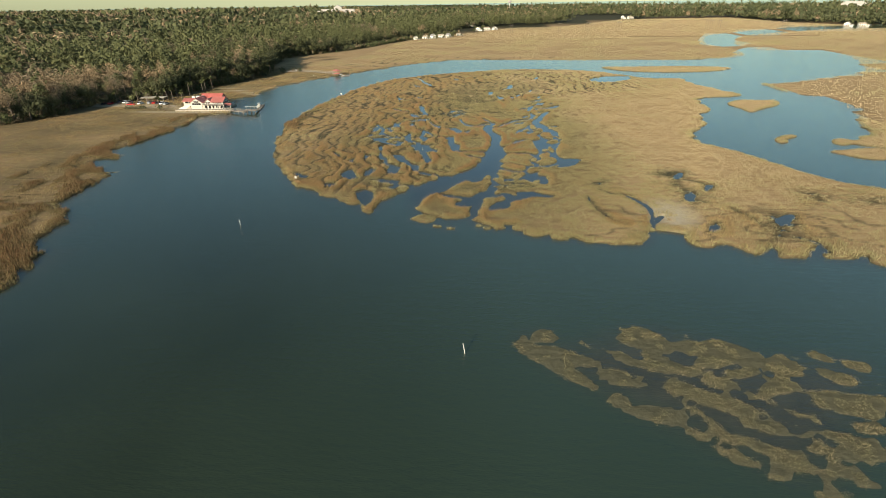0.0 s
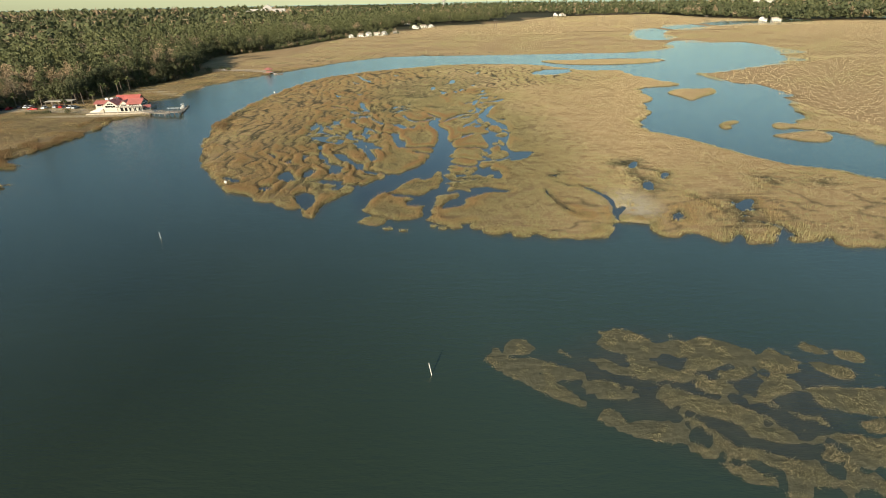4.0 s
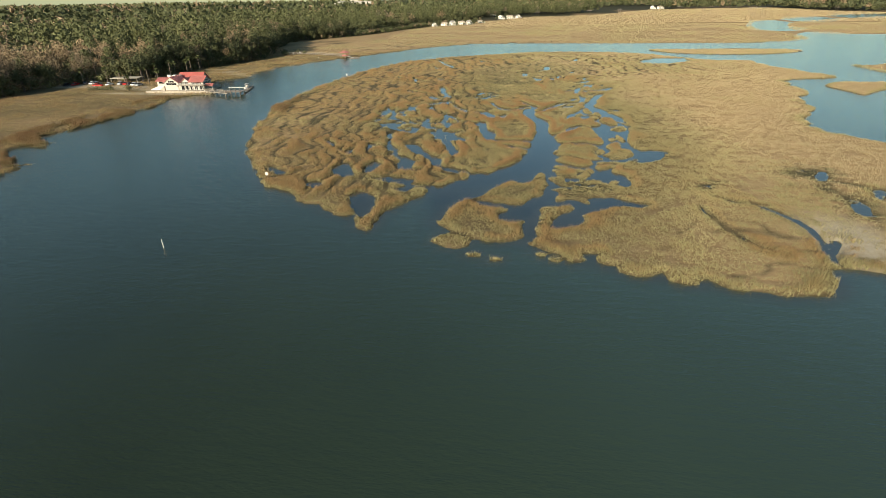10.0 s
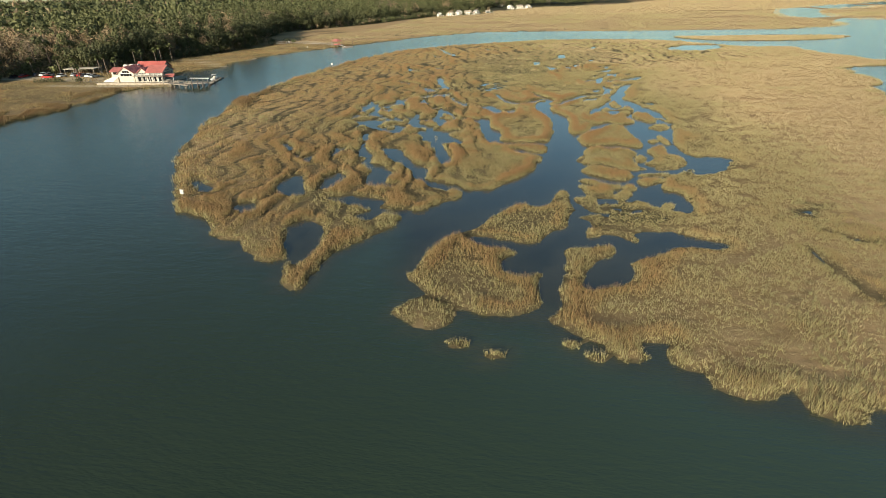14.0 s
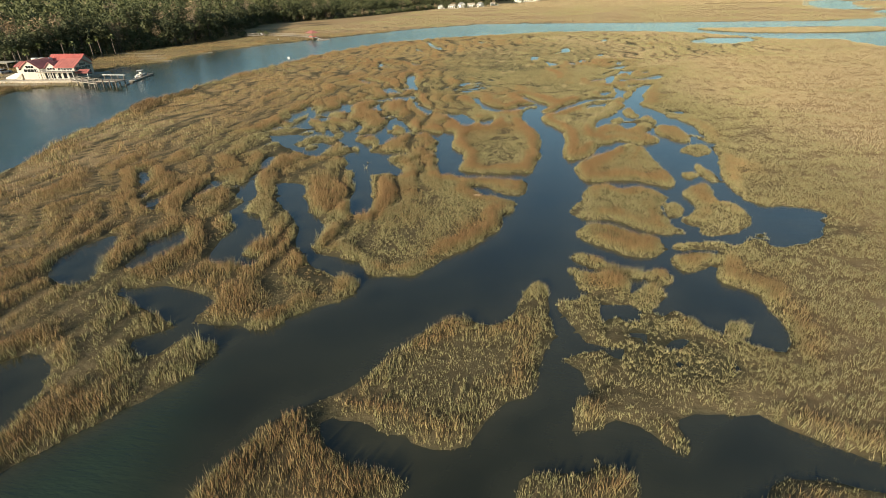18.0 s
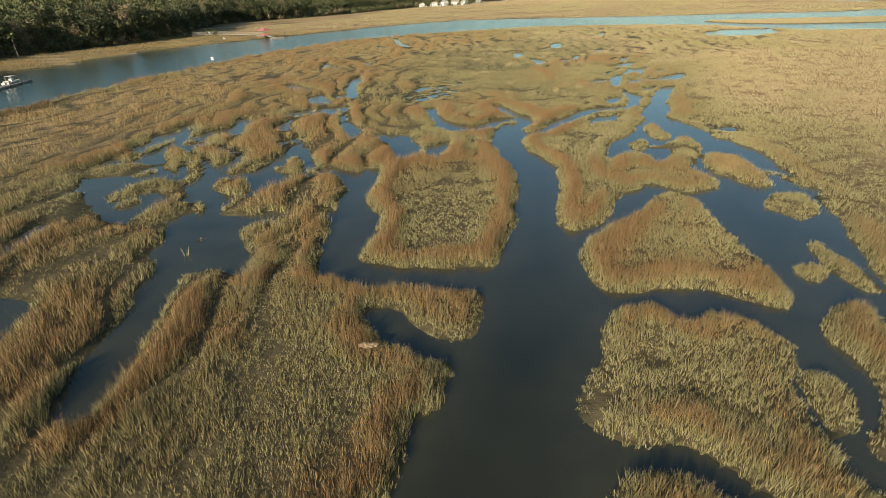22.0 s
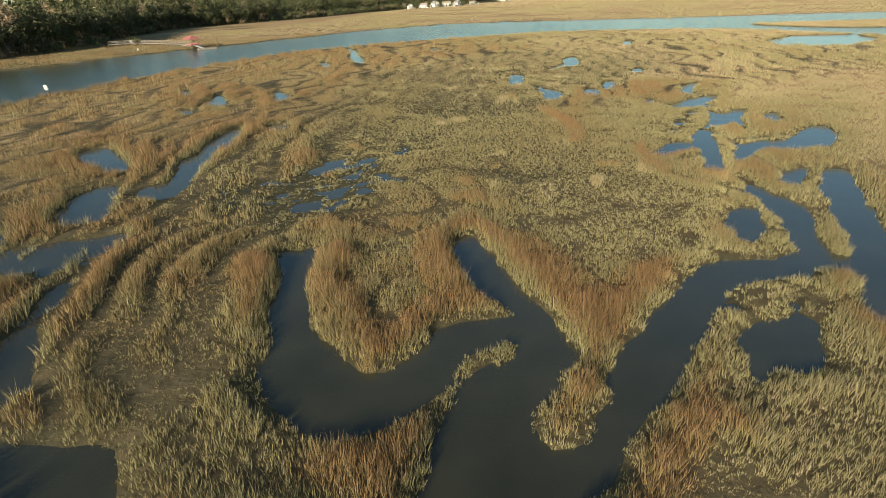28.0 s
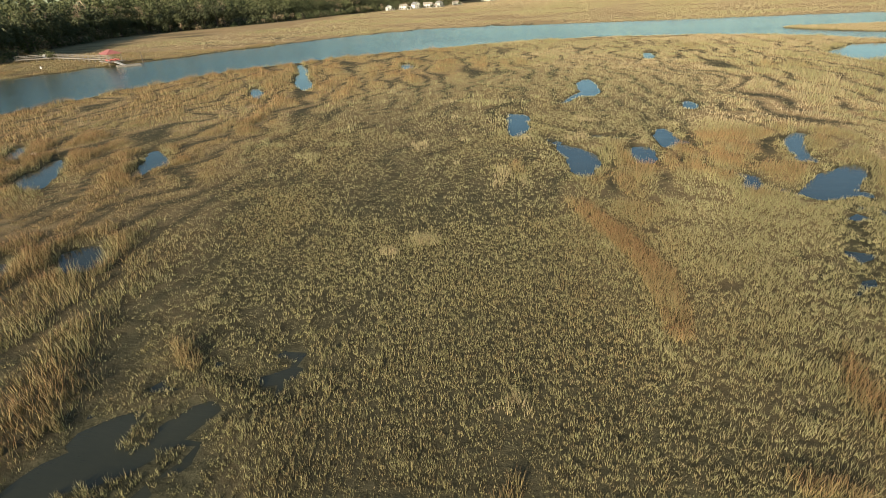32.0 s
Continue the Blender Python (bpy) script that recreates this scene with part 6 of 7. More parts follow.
TREES = {
    "pine": ("pine_tree", m_pine, "tall green pine at the edge of the woods", 0.20),
    "oak": ("oak_tree", m_oak, "broad dark green live oak at the woods' edge", 0.34),
    "bare": ("bare_tree", m_bare, "leafless grey-brown tree among the evergreens", 0.20),
    "shrub": ("shrub", m_oak, "low rounded green shrub by the shore", 0.05),
}


def build_tree(kind, seed):
    name, mat, label, girth = TREES[kind]
    r = np.random.default_rng(seed)
    c, s = lobes_for(kind, r)
    root = thing(name, Matrix(), label, "tree" if kind != "shrub" else "shrub", "trees along the woods' edge")
    count = {"pine": 620, "oak": 800, "bare": 520, "shrub": 160}[kind]
    size = {"pine": 0.46, "oak": 0.42, "bare": 0.5, "shrub": 0.26}[kind]
    v, f = leaf_cloud(c, s, count, size, r, 0.22 if kind == "bare" else 1.0)
    crown = new("crown", bulk_data("crown", v, f, mat))
    crown.parent = root
    top = c[:, 2].max()
    bm = tube([(0, 0, -0.5), (0.1, 0, top * 0.35), (-0.1, 0.1, top * 0.7), (0, 0, top)], [girth * 1.3, girth, girth * 0.7, 0.05])
    for k in range(min(5, len(c))):
        z = c[k, 2] * 0.72
        add_tube(bm, [(0, 0, z), tuple((c[k] + (0, 0, z)) / 2), tuple(c[k])], [girth * 0.4, girth * 0.25, 0.04], 5)
    part("trunk", bm, m_bark, root)
    return root


def build_palm(seed):
    r = np.random.default_rng(seed)
    root = thing("palmetto_tree", Matrix(), "slim palmetto with a round head of fronds", "tree", "palmettos by the car park")
    hgt = r.uniform(5.5, 7.5)
    part("trunk", tube([(0, 0, -0.3), (0.15, 0, hgt * 0.5), (0.05, 0.1, hgt)], [0.24, 0.19, 0.17]), m_bark, root)
    n = 26
    verts, faces = [], []
    for k in range(n):
        a, e = r.uniform(0, 2 * np.pi), r.uniform(-0.6, 1.2)
        d = np.array([np.cos(a) * np.cos(e), np.sin(a) * np.cos(e), np.sin(e)])
        sd = np.array([-np.sin(a), np.cos(a), 0])
        o = np.array([0.05, 0.1, hgt])
        i0 = len(verts)
        verts += [o, o + d * 1.0 + sd * 0.5, o + d * 1.7 - (0, 0, 0.45), o + d * 1.0 - sd * 0.5]
        faces += [(i0, i0 + 1, i0 + 2), (i0, i0 + 2, i0 + 3)]
    crown = new("crown", bulk_data("crown", np.array(verts), np.array(faces), m_palm))
    crown.parent = root
    return root


r = np.random.default_rng(77)
protos = {k: [build_tree(k, 100 + 10 * q + i) for i in range(n_)] for q, (k, n_) in enumerate((("pine", 4), ("oak", 4), ("bare", 3), ("shrub", 2)))}
placed = {k: 0 for k in protos}


def plant(kind, x, y, size):
    ring = protos[kind]
    src = ring[placed[kind] % len(ring)]
    m = pose(x, y, 0.25, 0, 0, r.uniform(0, 360)) @ Matrix.Diagonal((size, size, size * r.uniform(0.9, 1.12), 1))
    if placed[kind] < len(ring):
        src.matrix_basis = m
    else:
        copy_thing(src, m).scale = m.to_scale()
    placed[kind] += 1


# the front ranks of the woods, tree by tree
walk_edge = smooth_line([(x, y) for x, y in EDGE[1:17]], 2)
seg = np.hypot(*np.diff(walk_edge, axis=0).T)
along = np.concatenate([[0], np.cumsum(seg)])
s_at = 20.0
while s_at < along[-1] - 330:
    ex, ey = np.interp(s_at, along, walk_edge[:, 0]), np.interp(s_at, along, walk_edge[:, 1])
    ex2, ey2 = np.interp(s_at + 1, along, walk_edge[:, 0]), np.interp(s_at + 1, along, walk_edge[:, 1])
    nx_, ny_ = -(ey2 - ey), ex2 - ex
    for depth in (2.0, 8.0):
        dd_ = depth + r.uniform(-1.5, 2.5)
        kind = r.choice(["pine", "oak", "bare"], p=([0.15, 0.75, 0.1] if depth < 5 else [0.5, 0.35, 0.15]) if ey > 260 else [0.15, 0.5, 0.35])
        if placed["pine"] + placed["oak"] + placed["bare"] < 235:
            plant(kind, ex + nx_ * dd_ + r.normal(0, 0.8), ey + ny_ * dd_ + r.normal(0, 0.8), r.uniform(0.8, 1.45) * (0.75 if kind == "pine" and depth < 5 else 1))
    s_at += r.uniform(4.5, 7.5)
for x, y, z_ in ((-187, 244, 1.1), (-199, 246, 0.8), (-176, 250, 0.7), (-168, 404, 1.3), (-174, 407, 1.5), (-180, 396, 1.2), (-183, 402, 1.6), (-186, 376, 1.2), (-192, 342, 1.2)):
    plant("shrub", x, y, z_)
palms = [build_palm(200 + i) for i in range(3)]
for k, (x, y) in enumerate(((-226, 262), (-214, 264), (-209, 267), (-199, 270), (-194, 268), (-205, 276), (-201, 283), (-197, 290), (-199, 297), (-195, 302), (-197, 309), (-189, 247), (-184, 262), (-196, 316))):
    m = pose(x, y, 0.3, 0, 0, 47 * k)
    if k < 3:
        palms[k].matrix_basis = m
    else:
        copy_thing(palms[k % 3], m)


def woods_mesh(name, x, y, kinds, detail, label, seed):
    """Far woods: crowns and stems joined into one mesh a kind."""
    rr = np.random.default_rng(seed)
    for kind in ("pine", "oak", "bare"):
        shapes = []
        for i in range(4):
            c, s = lobes_for(kind, rr)
            shapes.append(leaf_cloud(c, s, detail[0], detail[1] * (1.5 if kind == "bare" else 1.0), rr, 0.14 if kind == "bare" else 1.0))
        sel = np.where(kinds == kind)[0]
        vs, fs, at = [], [], 0
        for i in range(4):
            mine = sel[i::4]
            v, f = shapes[i]
            a, k = rr.uniform(0, 2 * np.pi, len(mine)), rr.uniform(0.75, 1.5, len(mine))
            ca, sa = np.cos(a)[:, None], np.sin(a)[:, None]
            px_ = (v[None, :, 0] * ca - v[None, :, 1] * sa) * k[:, None] + x[mine, None]
            py_ = (v[None, :, 0] * sa + v[None, :, 1] * ca) * k[:, None] + y[mine, None]
            pz_ = v[None, :, 2] * k[:, None] + np.zeros((len(mine), 1))
            vs.append(np.stack([px_, py_, pz_], -1).reshape(-1, 3))
            fs.append((f[None] + (np.arange(len(mine)) * len(v))[:, None, None] + at).reshape(-1, 3))
            at += len(mine) * len(v)
        if at:
            ob = bulk_mesh(name, np.concatenate(vs), np.concatenate(fs), TREES[kind][1])
            tagged(ob, label[kind], "woods", kind="stuff")


def wood_places(x0, x1, y0, y1, gap, seed, lo, hi):
    x, y = scatter(x0, x1, y0, y1, gap, seed)
    d = inside_distance(WOODS, x, y)
    ok = (d > lo) & (d < hi) & (x > -160 - 1.15 * y) & (x < 120 + 0.95 * y)
    x, y = x[ok], y[ok]
    leafless = value_noise(x, y, 70, 61) + 0.5 * value_noise(x, y, 22, 62) + np.clip((360 - y) / 250, -0.4, 0.6) + 0.12
    rr = np.random.default_rng(seed + 1)
    pick = rr.uniform(0, 1, x.shape)
    kinds = np.where(pick < np.clip(0.15 + 0.75 * leafless, 0.05, 0.8), "bare", np.where(pick > 0.55 + 0.3 * value_noise(x, y, 45, 63), "oak", "pine"))
    return x, y, kinds


SAY = {"pine": "dense green pine woods", "oak": "dark evergreen oak woods", "bare": "leafless grey-brown winter woods"}
woods_mesh("woods", *wood_places(-620, 320, 60, 900, 7.6, 71, 12, 62), (190, 0.54), SAY, 72)
woods_mesh("woods", *wood_places(-620, 320, 60, 1300, 7.8, 70, 62, 112), (90, 0.8), SAY, 69)
woods_mesh("woods", *wood_places(-700, 200, 60, 1300, 9.5, 77, 110, 270), (60, 1.1), SAY, 78)
woods_mesh("far_woods", *wood_places(-1500, 2600, 100, 3000, 15, 73, 265, 560), (16, 2.3), SAY, 74)
woods_mesh("far_woods", *wood_places(-2000, 2600, 500, 3000, 24, 79, 555, 1400), (10, 3.8), SAY, 80)
woods_mesh("far_woods", *wood_places(-4400, 3200, 100, 4700, 46, 93, 1395, 3900), (10, 8.0), SAY, 94)
woods_mesh("far_woods", *wood_places(300, 1500, 700, 1500, 10, 75, 2, 130), (16, 2.4), SAY, 76)

# undergrowth that closes the foot of the woods
ux, uy = [], []
for k in range(int(along[-1] / 1.1)):
    s_ = k * 1.1
    ex, ey = np.interp(s_, along, walk_edge[:, 0]), np.interp(s_, along, walk_edge[:, 1])
    ex2, ey2 = np.interp(s_ + 1, along, walk_edge[:, 0]), np.interp(s_ + 1, along, walk_edge[:, 1])
    d_ = r.uniform(-1.5, 9.0)
    if value_noise(np.array([ex]), np.array([ey]), 9, 81)[0] > -0.6:
        ux.append(ex - (ey2 - ey) * d_)
        uy.append(ey + (ex2 - ex) * d_)
ux, uy = np.array(ux), np.array(uy)
for q, mat_, say in ((0, m_oak, "dark green undergrowth along the woods"), (1, m_bare, "brown brush along the woods"), (2, m_palm, "grey-green scrub along the woods")):
    mine = np.arange(len(ux)) % 5
    sel = np.where((mine == 1) if q == 1 else (mine == 3) if q == 2 else ((mine != 1) & (mine != 3)))[0]
    c_ = np.stack([ux[sel], uy[sel], r.uniform(0.6, 4.5, len(sel))], -1)
    s_ = r.uniform(1.3, 3.0, (len(sel), 1)) * np.array([1, 1, 1.05])
    v_, f_ = leaf_cloud(c_, s_, 70 * len(sel), 0.5, r)
    v_[:, 2] = np.maximum(v_[:, 2], 0.1)
    tagged(bulk_mesh("undergrowth", v_, f_, mat_), say, "undergrowth", kind="stuff")

# ---- riverside building ----
HOME = pose(-168.4, 242.0, 0.0, 0, 0, 5)
hall = thing("riverside_restaurant", HOME, "cream riverside restaurant with red metal gable roofs and decks", "building")


def window(parent, name, u0, u1, z0, z1, v, side="front", bars=1):
    """A framed window; v is the wall plane, on the front (towards -y) or the end wall (towards +x)."""
    def slab(a0, a1, c0, c1, d0, d1):
        return box((a0, v - d1, c0), (a1, v - d0, c1)) if side == "front" else box((v + d0, a0, c0), (v + d1, a1, c1))
    frame_ = part(name, slab(u0 - 0.08, u1 + 0.08, z0 - 0.08, z1 + 0.08, 0.003, 0.06), m_white, parent, "white window frame")
    step = (u1 - u0) / bars
    for k in range(bars):
        part("pane", slab(u0 + k * step + 0.05, u0 + (k + 1) * step - 0.05, z0, z1, 0.063, 0.085), m_glass, frame_, "dark window pane")


def roof_panel(parent, a, b_, c, d, mat, thick=0.14, name="roof", label="red metal roof"):
    """A sloping roof slab through four corners, with standing seams."""
    bm = bmesh.new()
    lo = [Vector(q) for q in (a, b_, c, d)]
    up = (lo[1] - lo[0]).cross(lo[3] - lo[0]).normalized()
    if up.z < 0:
        up = -up
    v0 = [bm.verts.new(q) for q in lo]
    v1 = [bm.verts.new(q + up * thick) for q in lo]
    bm.faces.new(v0[::-1])
    bm.faces.new(v1)
    for k in range(4):
        bm.faces.new((v0[k], v0[(k + 1) % 4], v1[(k + 1) % 4], v1[k]))
    bmesh.ops.recalc_face_normals(bm, faces=bm.faces[:])
    ob = part(name, bm, mat, parent, label)
    n_seams = max(2, int((lo[1] - lo[0]).length / 0.9))
    bm = bmesh.new()
    for k in range(1, n_seams):
        f = k / n_seams
        p, q = lo[0].lerp(lo[1], f) + up * thick, lo[3].lerp(lo[2], f) + up * thick
        s = (lo[1] - lo[0]).normalized() * 0.03
        vs = [bm.verts.new(w) for w in (p - s, p + s, q + s, q - s, p - s + up * 0.06, p + s + up * 0.06, q + s + up * 0.06, q - s + up * 0.06)]
        for f_ in ((4, 5, 6, 7), (0, 1, 5, 4), (2, 3, 7, 6), (1, 2, 6, 5), (3, 0, 4, 7)):
            bm.faces.new([vs[i] for i in f_])
    part("seams", bm, mat, ob)


def gable(u0, u1, v0, v1, z0, eave, apex, along, mat, over=0.5, name="wall"):
    """A gabled block: along 'v' has its gable on the front, along 'u' on the end."""
    if along == "v":
        mid = (u0 + u1) / 2
        bm = prism([(u0, z0), (u1, z0), (u1, eave), (mid, apex), (u0, eave)], v0, v1)
        part(name, bm, m_cream, hall, "cream boarded wall")
        for a in (u0, u1):
            s = -1 if a == u0 else 1
            drop = (apex - eave) / (mid - u0) * over
            roof_panel(hall, (a + s * over, v0 - over, eave - drop + 0.02), (a + s * over, v1, eave - drop + 0.02), (mid, v1, apex + 0.02), (mid, v0 - over, apex + 0.02), mat)
    else:
        mid = (v0 + v1) / 2
        bm = prism([(v0, z0), (v1, z0), (v1, eave), (mid, apex), (v0, eave)], u0, u1, Matrix(((0, 1, 0, 0), (1, 0, 0, 0), (0, 0, 1, 0), (0, 0, 0, 1))))
        part(name, bm, m_cream, hall, "cream boarded wall")
        for a in (v0, v1):
            s = -1 if a == v0 else 1
            drop = (apex - eave) / (mid - v0) * over
            roof_panel(hall, (u0 - over, a + s * over, eave - drop + 0.02), (u1 + over, a + s * over, eave - drop + 0.02), (u1 + over, mid, apex + 0.02), (u0 - over, mid, apex + 0.02), mat)


part("terrace", box((-7, -1.2, -1.0), (23.5, 3.0, 0.75)), m_stone, hall, "pale stone terrace and sea wall")
part("coping", box((-7, -1.45, 0.753), (23.7, -0.9, 0.95)), m_stone, hall, "pale sea wall coping")
part("plinth", box((-7, 3.003, -1.0), (19, 17.5, 0.9)), m_stone, hall)
gable(0.4, 6.6, 2.2, 10.4, 0.76, 4.3, 6.4, "v", m_red_roof)
gable(7.4, 11.2, 4.0, 10.4, 0.76, 4.1, 5.7, "v", m_red_roof)
gable(11.3, 17.6, 3.6, 11.4, 0.76, 4.3, 6.3, "u", m_red_roof)
gable(2.4, 13.5, 11.5, 17.0, 0.76, 4.9, 7.0, "u", m_dark_red)
gable(-6.0, 0.3, 7.0, 12.6, 0.76, 4.2, 5.3, "u", m_red_roof)
part("core", box((0.5, 10.5, 0.76), (11.2, 11.45, 4.9)), m_cream, hall)
part("lower_wall", box((6.7, 2.4, 0.76), (17.5, 3.58, 3.05)), m_cream, hall, "cream lower storey wall")
for k in range(5):
    window(hall, "lower_window", 8.0 + 2.05 * k, 9.4 + 2.05 * k, 1.0, 2.6, 2.4, "front", 1)
window(hall, "gable_window", 1.2, 6.0, 3.0, 3.9, 2.2, "front", 4)
window(hall, "gable_window", 2.2, 5.0, 4.15, 4.95, 2.2, "front", 3)
window(hall, "front_window", 7.9, 10.7, 3.3, 4.0, 4.0, "front", 3)
window(hall, "front_window", 12.0, 17.0, 3.3, 4.1, 3.6, "front", 5)
window(hall, "end_window", 4.2, 10.8, 1.2, 2.7, 17.6, "end", 5)
window(hall, "end_window", 4.2, 10.8, 3.1, 4.1, 17.6, "end", 5)
window(hall, "end_window", 6.0, 9.0, 4.35, 5.1, 17.6, "end", 3)
window(hall, "wing_window", -5.2, -1.0, 3.0, 3.9, 7.0, "front", 2)
deck = part("deck", box((6.9, 0.4, 3.06), (19.4, 3.58, 3.2)), m_plank, hall, "grey timber upper deck")
for k in range(8):
    u = 7.1 + 1.73 * k
    part("post", box((u - 0.08, 0.5, 0.76), (u + 0.08, 0.66, 3.06)), m_white, deck, "white deck post")
    part("rail_post", box((u - 0.05, 0.5, 3.2), (u + 0.05, 0.6, 4.15)), m_white, deck)
for z in (3.5, 3.8, 4.1):
    part("rail", box((7.0, 0.51, z), (19.35, 0.59, z + 0.07)), m_white, deck, "white deck rail")
stair = part("stair", box((-1.4, 1.4, 0.76), (0.3, 2.1, 0.95)), m_stone, hall, "pale outdoor stair")
for k in range(8):
    part("step", box((-2.6 + 0.32 * k, 2.12, 0.76), (-2.3 + 0.32 * k, 3.0, 1.0 + 0.22 * k)), m_stone, stair)
ramp_wall = prism([(-7, 0.76), (0.38, 0.76), (0.38, 2.9), (-3, 2.6), (-7, 1.2)], 2.9, 3.2)
part("ramp_wall", ramp_wall, m_white, hall, "white sloping garden wall")
canopy = part("canopy", box((17.9, 3.4, 2.35), (21.9, 6.4, 2.42)), m_dark_red, hall, "red canopy")
roof_panel(canopy, (17.7, 3.1, 2.43), (22.2, 3.1, 2.43), (21.8, 5.2, 3.3), (18.2, 5.2, 3.3), m_red_roof)
for u in (18.1, 21.7):
    part("post", box((u - 0.08, 3.5, 0.76), (u + 0.08, 3.66, 2.35)), m_white, canopy)
for k, (u, v) in enumerate(((1.0, 10.9), (3.4, 10.9), (-1.2, 10.4))):
    unit = part("roof_unit", box((u - 0.8, v - 0.7, 5.2), (u + 0.8, v + 0.7, 6.4), bevel=0.05), m_white, hall, "white rooftop cooling unit")
    part("grille", tube([(u, v, 6.4), (u, v, 6.48)], [0.5, 0.5], 12), m_grey, unit)


# ---- piers ----
def plank_walk(root, path, width, z, rail=True, gap=0.55):
    """A boardwalk along a line: joists, planks across, piles and rails, as parts of root."""
    line = [Vector(p) for p in path]
    for a, c in zip(line[:-1], line[1:]):
        d = c - a
        n_ = d.normalized()
        s = Vector((-n_.y, n_.x, 0))
        turn = Matrix.Translation(a) @ Matrix(((n_.x, s.x, 0, 0), (n_.y, s.y, 0, 0), (0, 0, 1, 0), (0, 0, 0, 1)))
        for o in (-width / 2 + 0.1, width / 2 - 0.22):
            part("joist", box((0, o, z - 0.24), (d.length, o + 0.12, z - 0.05), turn), m_plank, root)
        me = None
        for k in range(int(d.length / gap)):
            if me is None:
                ob = part("plank", box((0, -width / 2, z - 0.05), (gap - 0.03, width / 2, z), turn), m_plank, root)
                me = ob.data
            else:
                ob = new("plank", me)
                ob.parent = root
                ob.location = n_ * (k * gap)
        for k in range(int(d.length / 3.2) + 1):
            for o in (-width / 2 + 0.12, width / 2 - 0.12):
                p = a + n_ * min(k * 3.2, d.length) + s * o
                part("pile", tube([(p.x, p.y, -1.2), (p.x, p.y, z + (1.0 if rail else 0.15))], [0.13, 0.11], 8), m_pile if not rail else m_plank, root)
        if rail:
            for o in (-width / 2 + 0.08, width / 2 - 0.16):
                for zz in (0.5, 0.95):
                    part("rail", box((0, o, z + zz), (d.length, o + 0.08, z + zz + 0.07), turn), m_plank, root)


pier = thing("fishing_pier", Matrix(), "grey timber pier on dark piles by the restaurant", "pier")
plank_walk(pier, [(-146.0, 240.8, 0), (-132.5, 235.9, 0)], 2.0, 1.35)
part("platform", box((-135.0, 236.9, 1.5), (-127.5, 241.2, 1.68), Matrix()), m_plank, pier, "raised pier platform")
for x in (-134.6, -132.2, -129.9, -127.9):
    for y in (236.8, 240.6):
        part("pile", tube([(x, y, -1.2), (x, y, 2.4 if y < 238 else 3.0)], [0.17, 0.14], 8), m_pile, pier, "dark pier pile")
part("roof_beam", box((-135.1, 240.4, 2.9), (-127.3, 240.75, 3.1)), m_white, pier)
float_ = thing("floating_dock", Matrix(), "low floating dock beside the pier", "dock")
part("gangway", box((-0.6, 0, 0.9), (0.6, 8.0, 1.0), pose(-129.3, 240.5, 0, -6, 0, 12)), m_grey, float_, "grey gangway")
part("pontoon", box((-1.0, 0, -0.15), (1.0, 14.5, 0.4), pose(-131.2, 247.2, 0, 0, 0, 16), bevel=0.05), m_plank, float_, "low grey pontoon")
for q in range(4):
    w = pose(-131.2, 247.2, 0, 0, 0, 16) @ Vector((1.15, 1 + q * 4.2, 0))
    part("pile", tube([(w.x, w.y, -1), (w.x, w.y, 1.5)], [0.12, 0.1], 8), m_pile, float_)


def hull_mesh(length, beam, height):
    bm = bmesh.new()
    rings = []
    for k in range(9):
        f = k / 8
        y = (f - 0.5) * length
        w = beam / 2 * (1 - max(0, (f - 0.55) / 0.45) ** 2.2) + 0.02
        h = height * (0.85 + 0.3 * f)
        rings.append([bm.verts.new((sx * w * q, y, z)) for sx, q, z in ((-1, 1, h), (-1, 0.8, 0.12), (0, 0.01, -0.15 + 0.2 * f * f), (1, 0.8, 0.12), (1, 1, h))])
    for a, c in zip(rings[:-1], rings[1:]):
        for s in range(4):
            bm.faces.new((a[s], a[s + 1], c[s + 1], c[s]))
        bm.faces.new((a[4], a[0], c[0], c[4]))
    bm.faces.new(rings[0][::-1])
    bmesh.ops.recalc_face_normals(bm, faces=bm.faces[:])
    return bm


boat = thing("motor_boat", pose(-135.2, 256.5, 0.1, 0, 0, 16) @ Matrix.Scale(0.85, 4), "small white motor boat moored at the floating dock", "boat")
part("hull", hull_mesh(6.8, 2.3, 0.8), m_white, boat, "white hull")
part("console", box((-0.5, -0.6, 0.8), (0.5, 0.5, 1.6), bevel=0.08), m_white, boat)
part("windscreen", box((-0.5, 0.5, 1.5), (0.5, 0.56, 1.95), bevel=0.01), m_glass, boat)
top_ = part("canopy_top", box((-1.0, -1.4, 2.25), (1.0, 1.1, 2.35), bevel=0.04), m_white, boat, "white canopy top")
for x in (-0.85, 0.85):
    for y in (-1.2, 0.9):
        part("canopy_post", tube([(x, y, 0.7), (x, y, 2.25)], [0.03, 0.03], 6), m_grey, top_)
part("engine", box((-0.3, -3.8, 0.2), (0.3, -3.3, 1.25), bevel=0.08), m_grey, boat, "grey outboard engine")
part("seat", box((-0.7, -2.2, 0.8), (0.7, -1.6, 1.2), bevel=0.05), m_cream, boat)

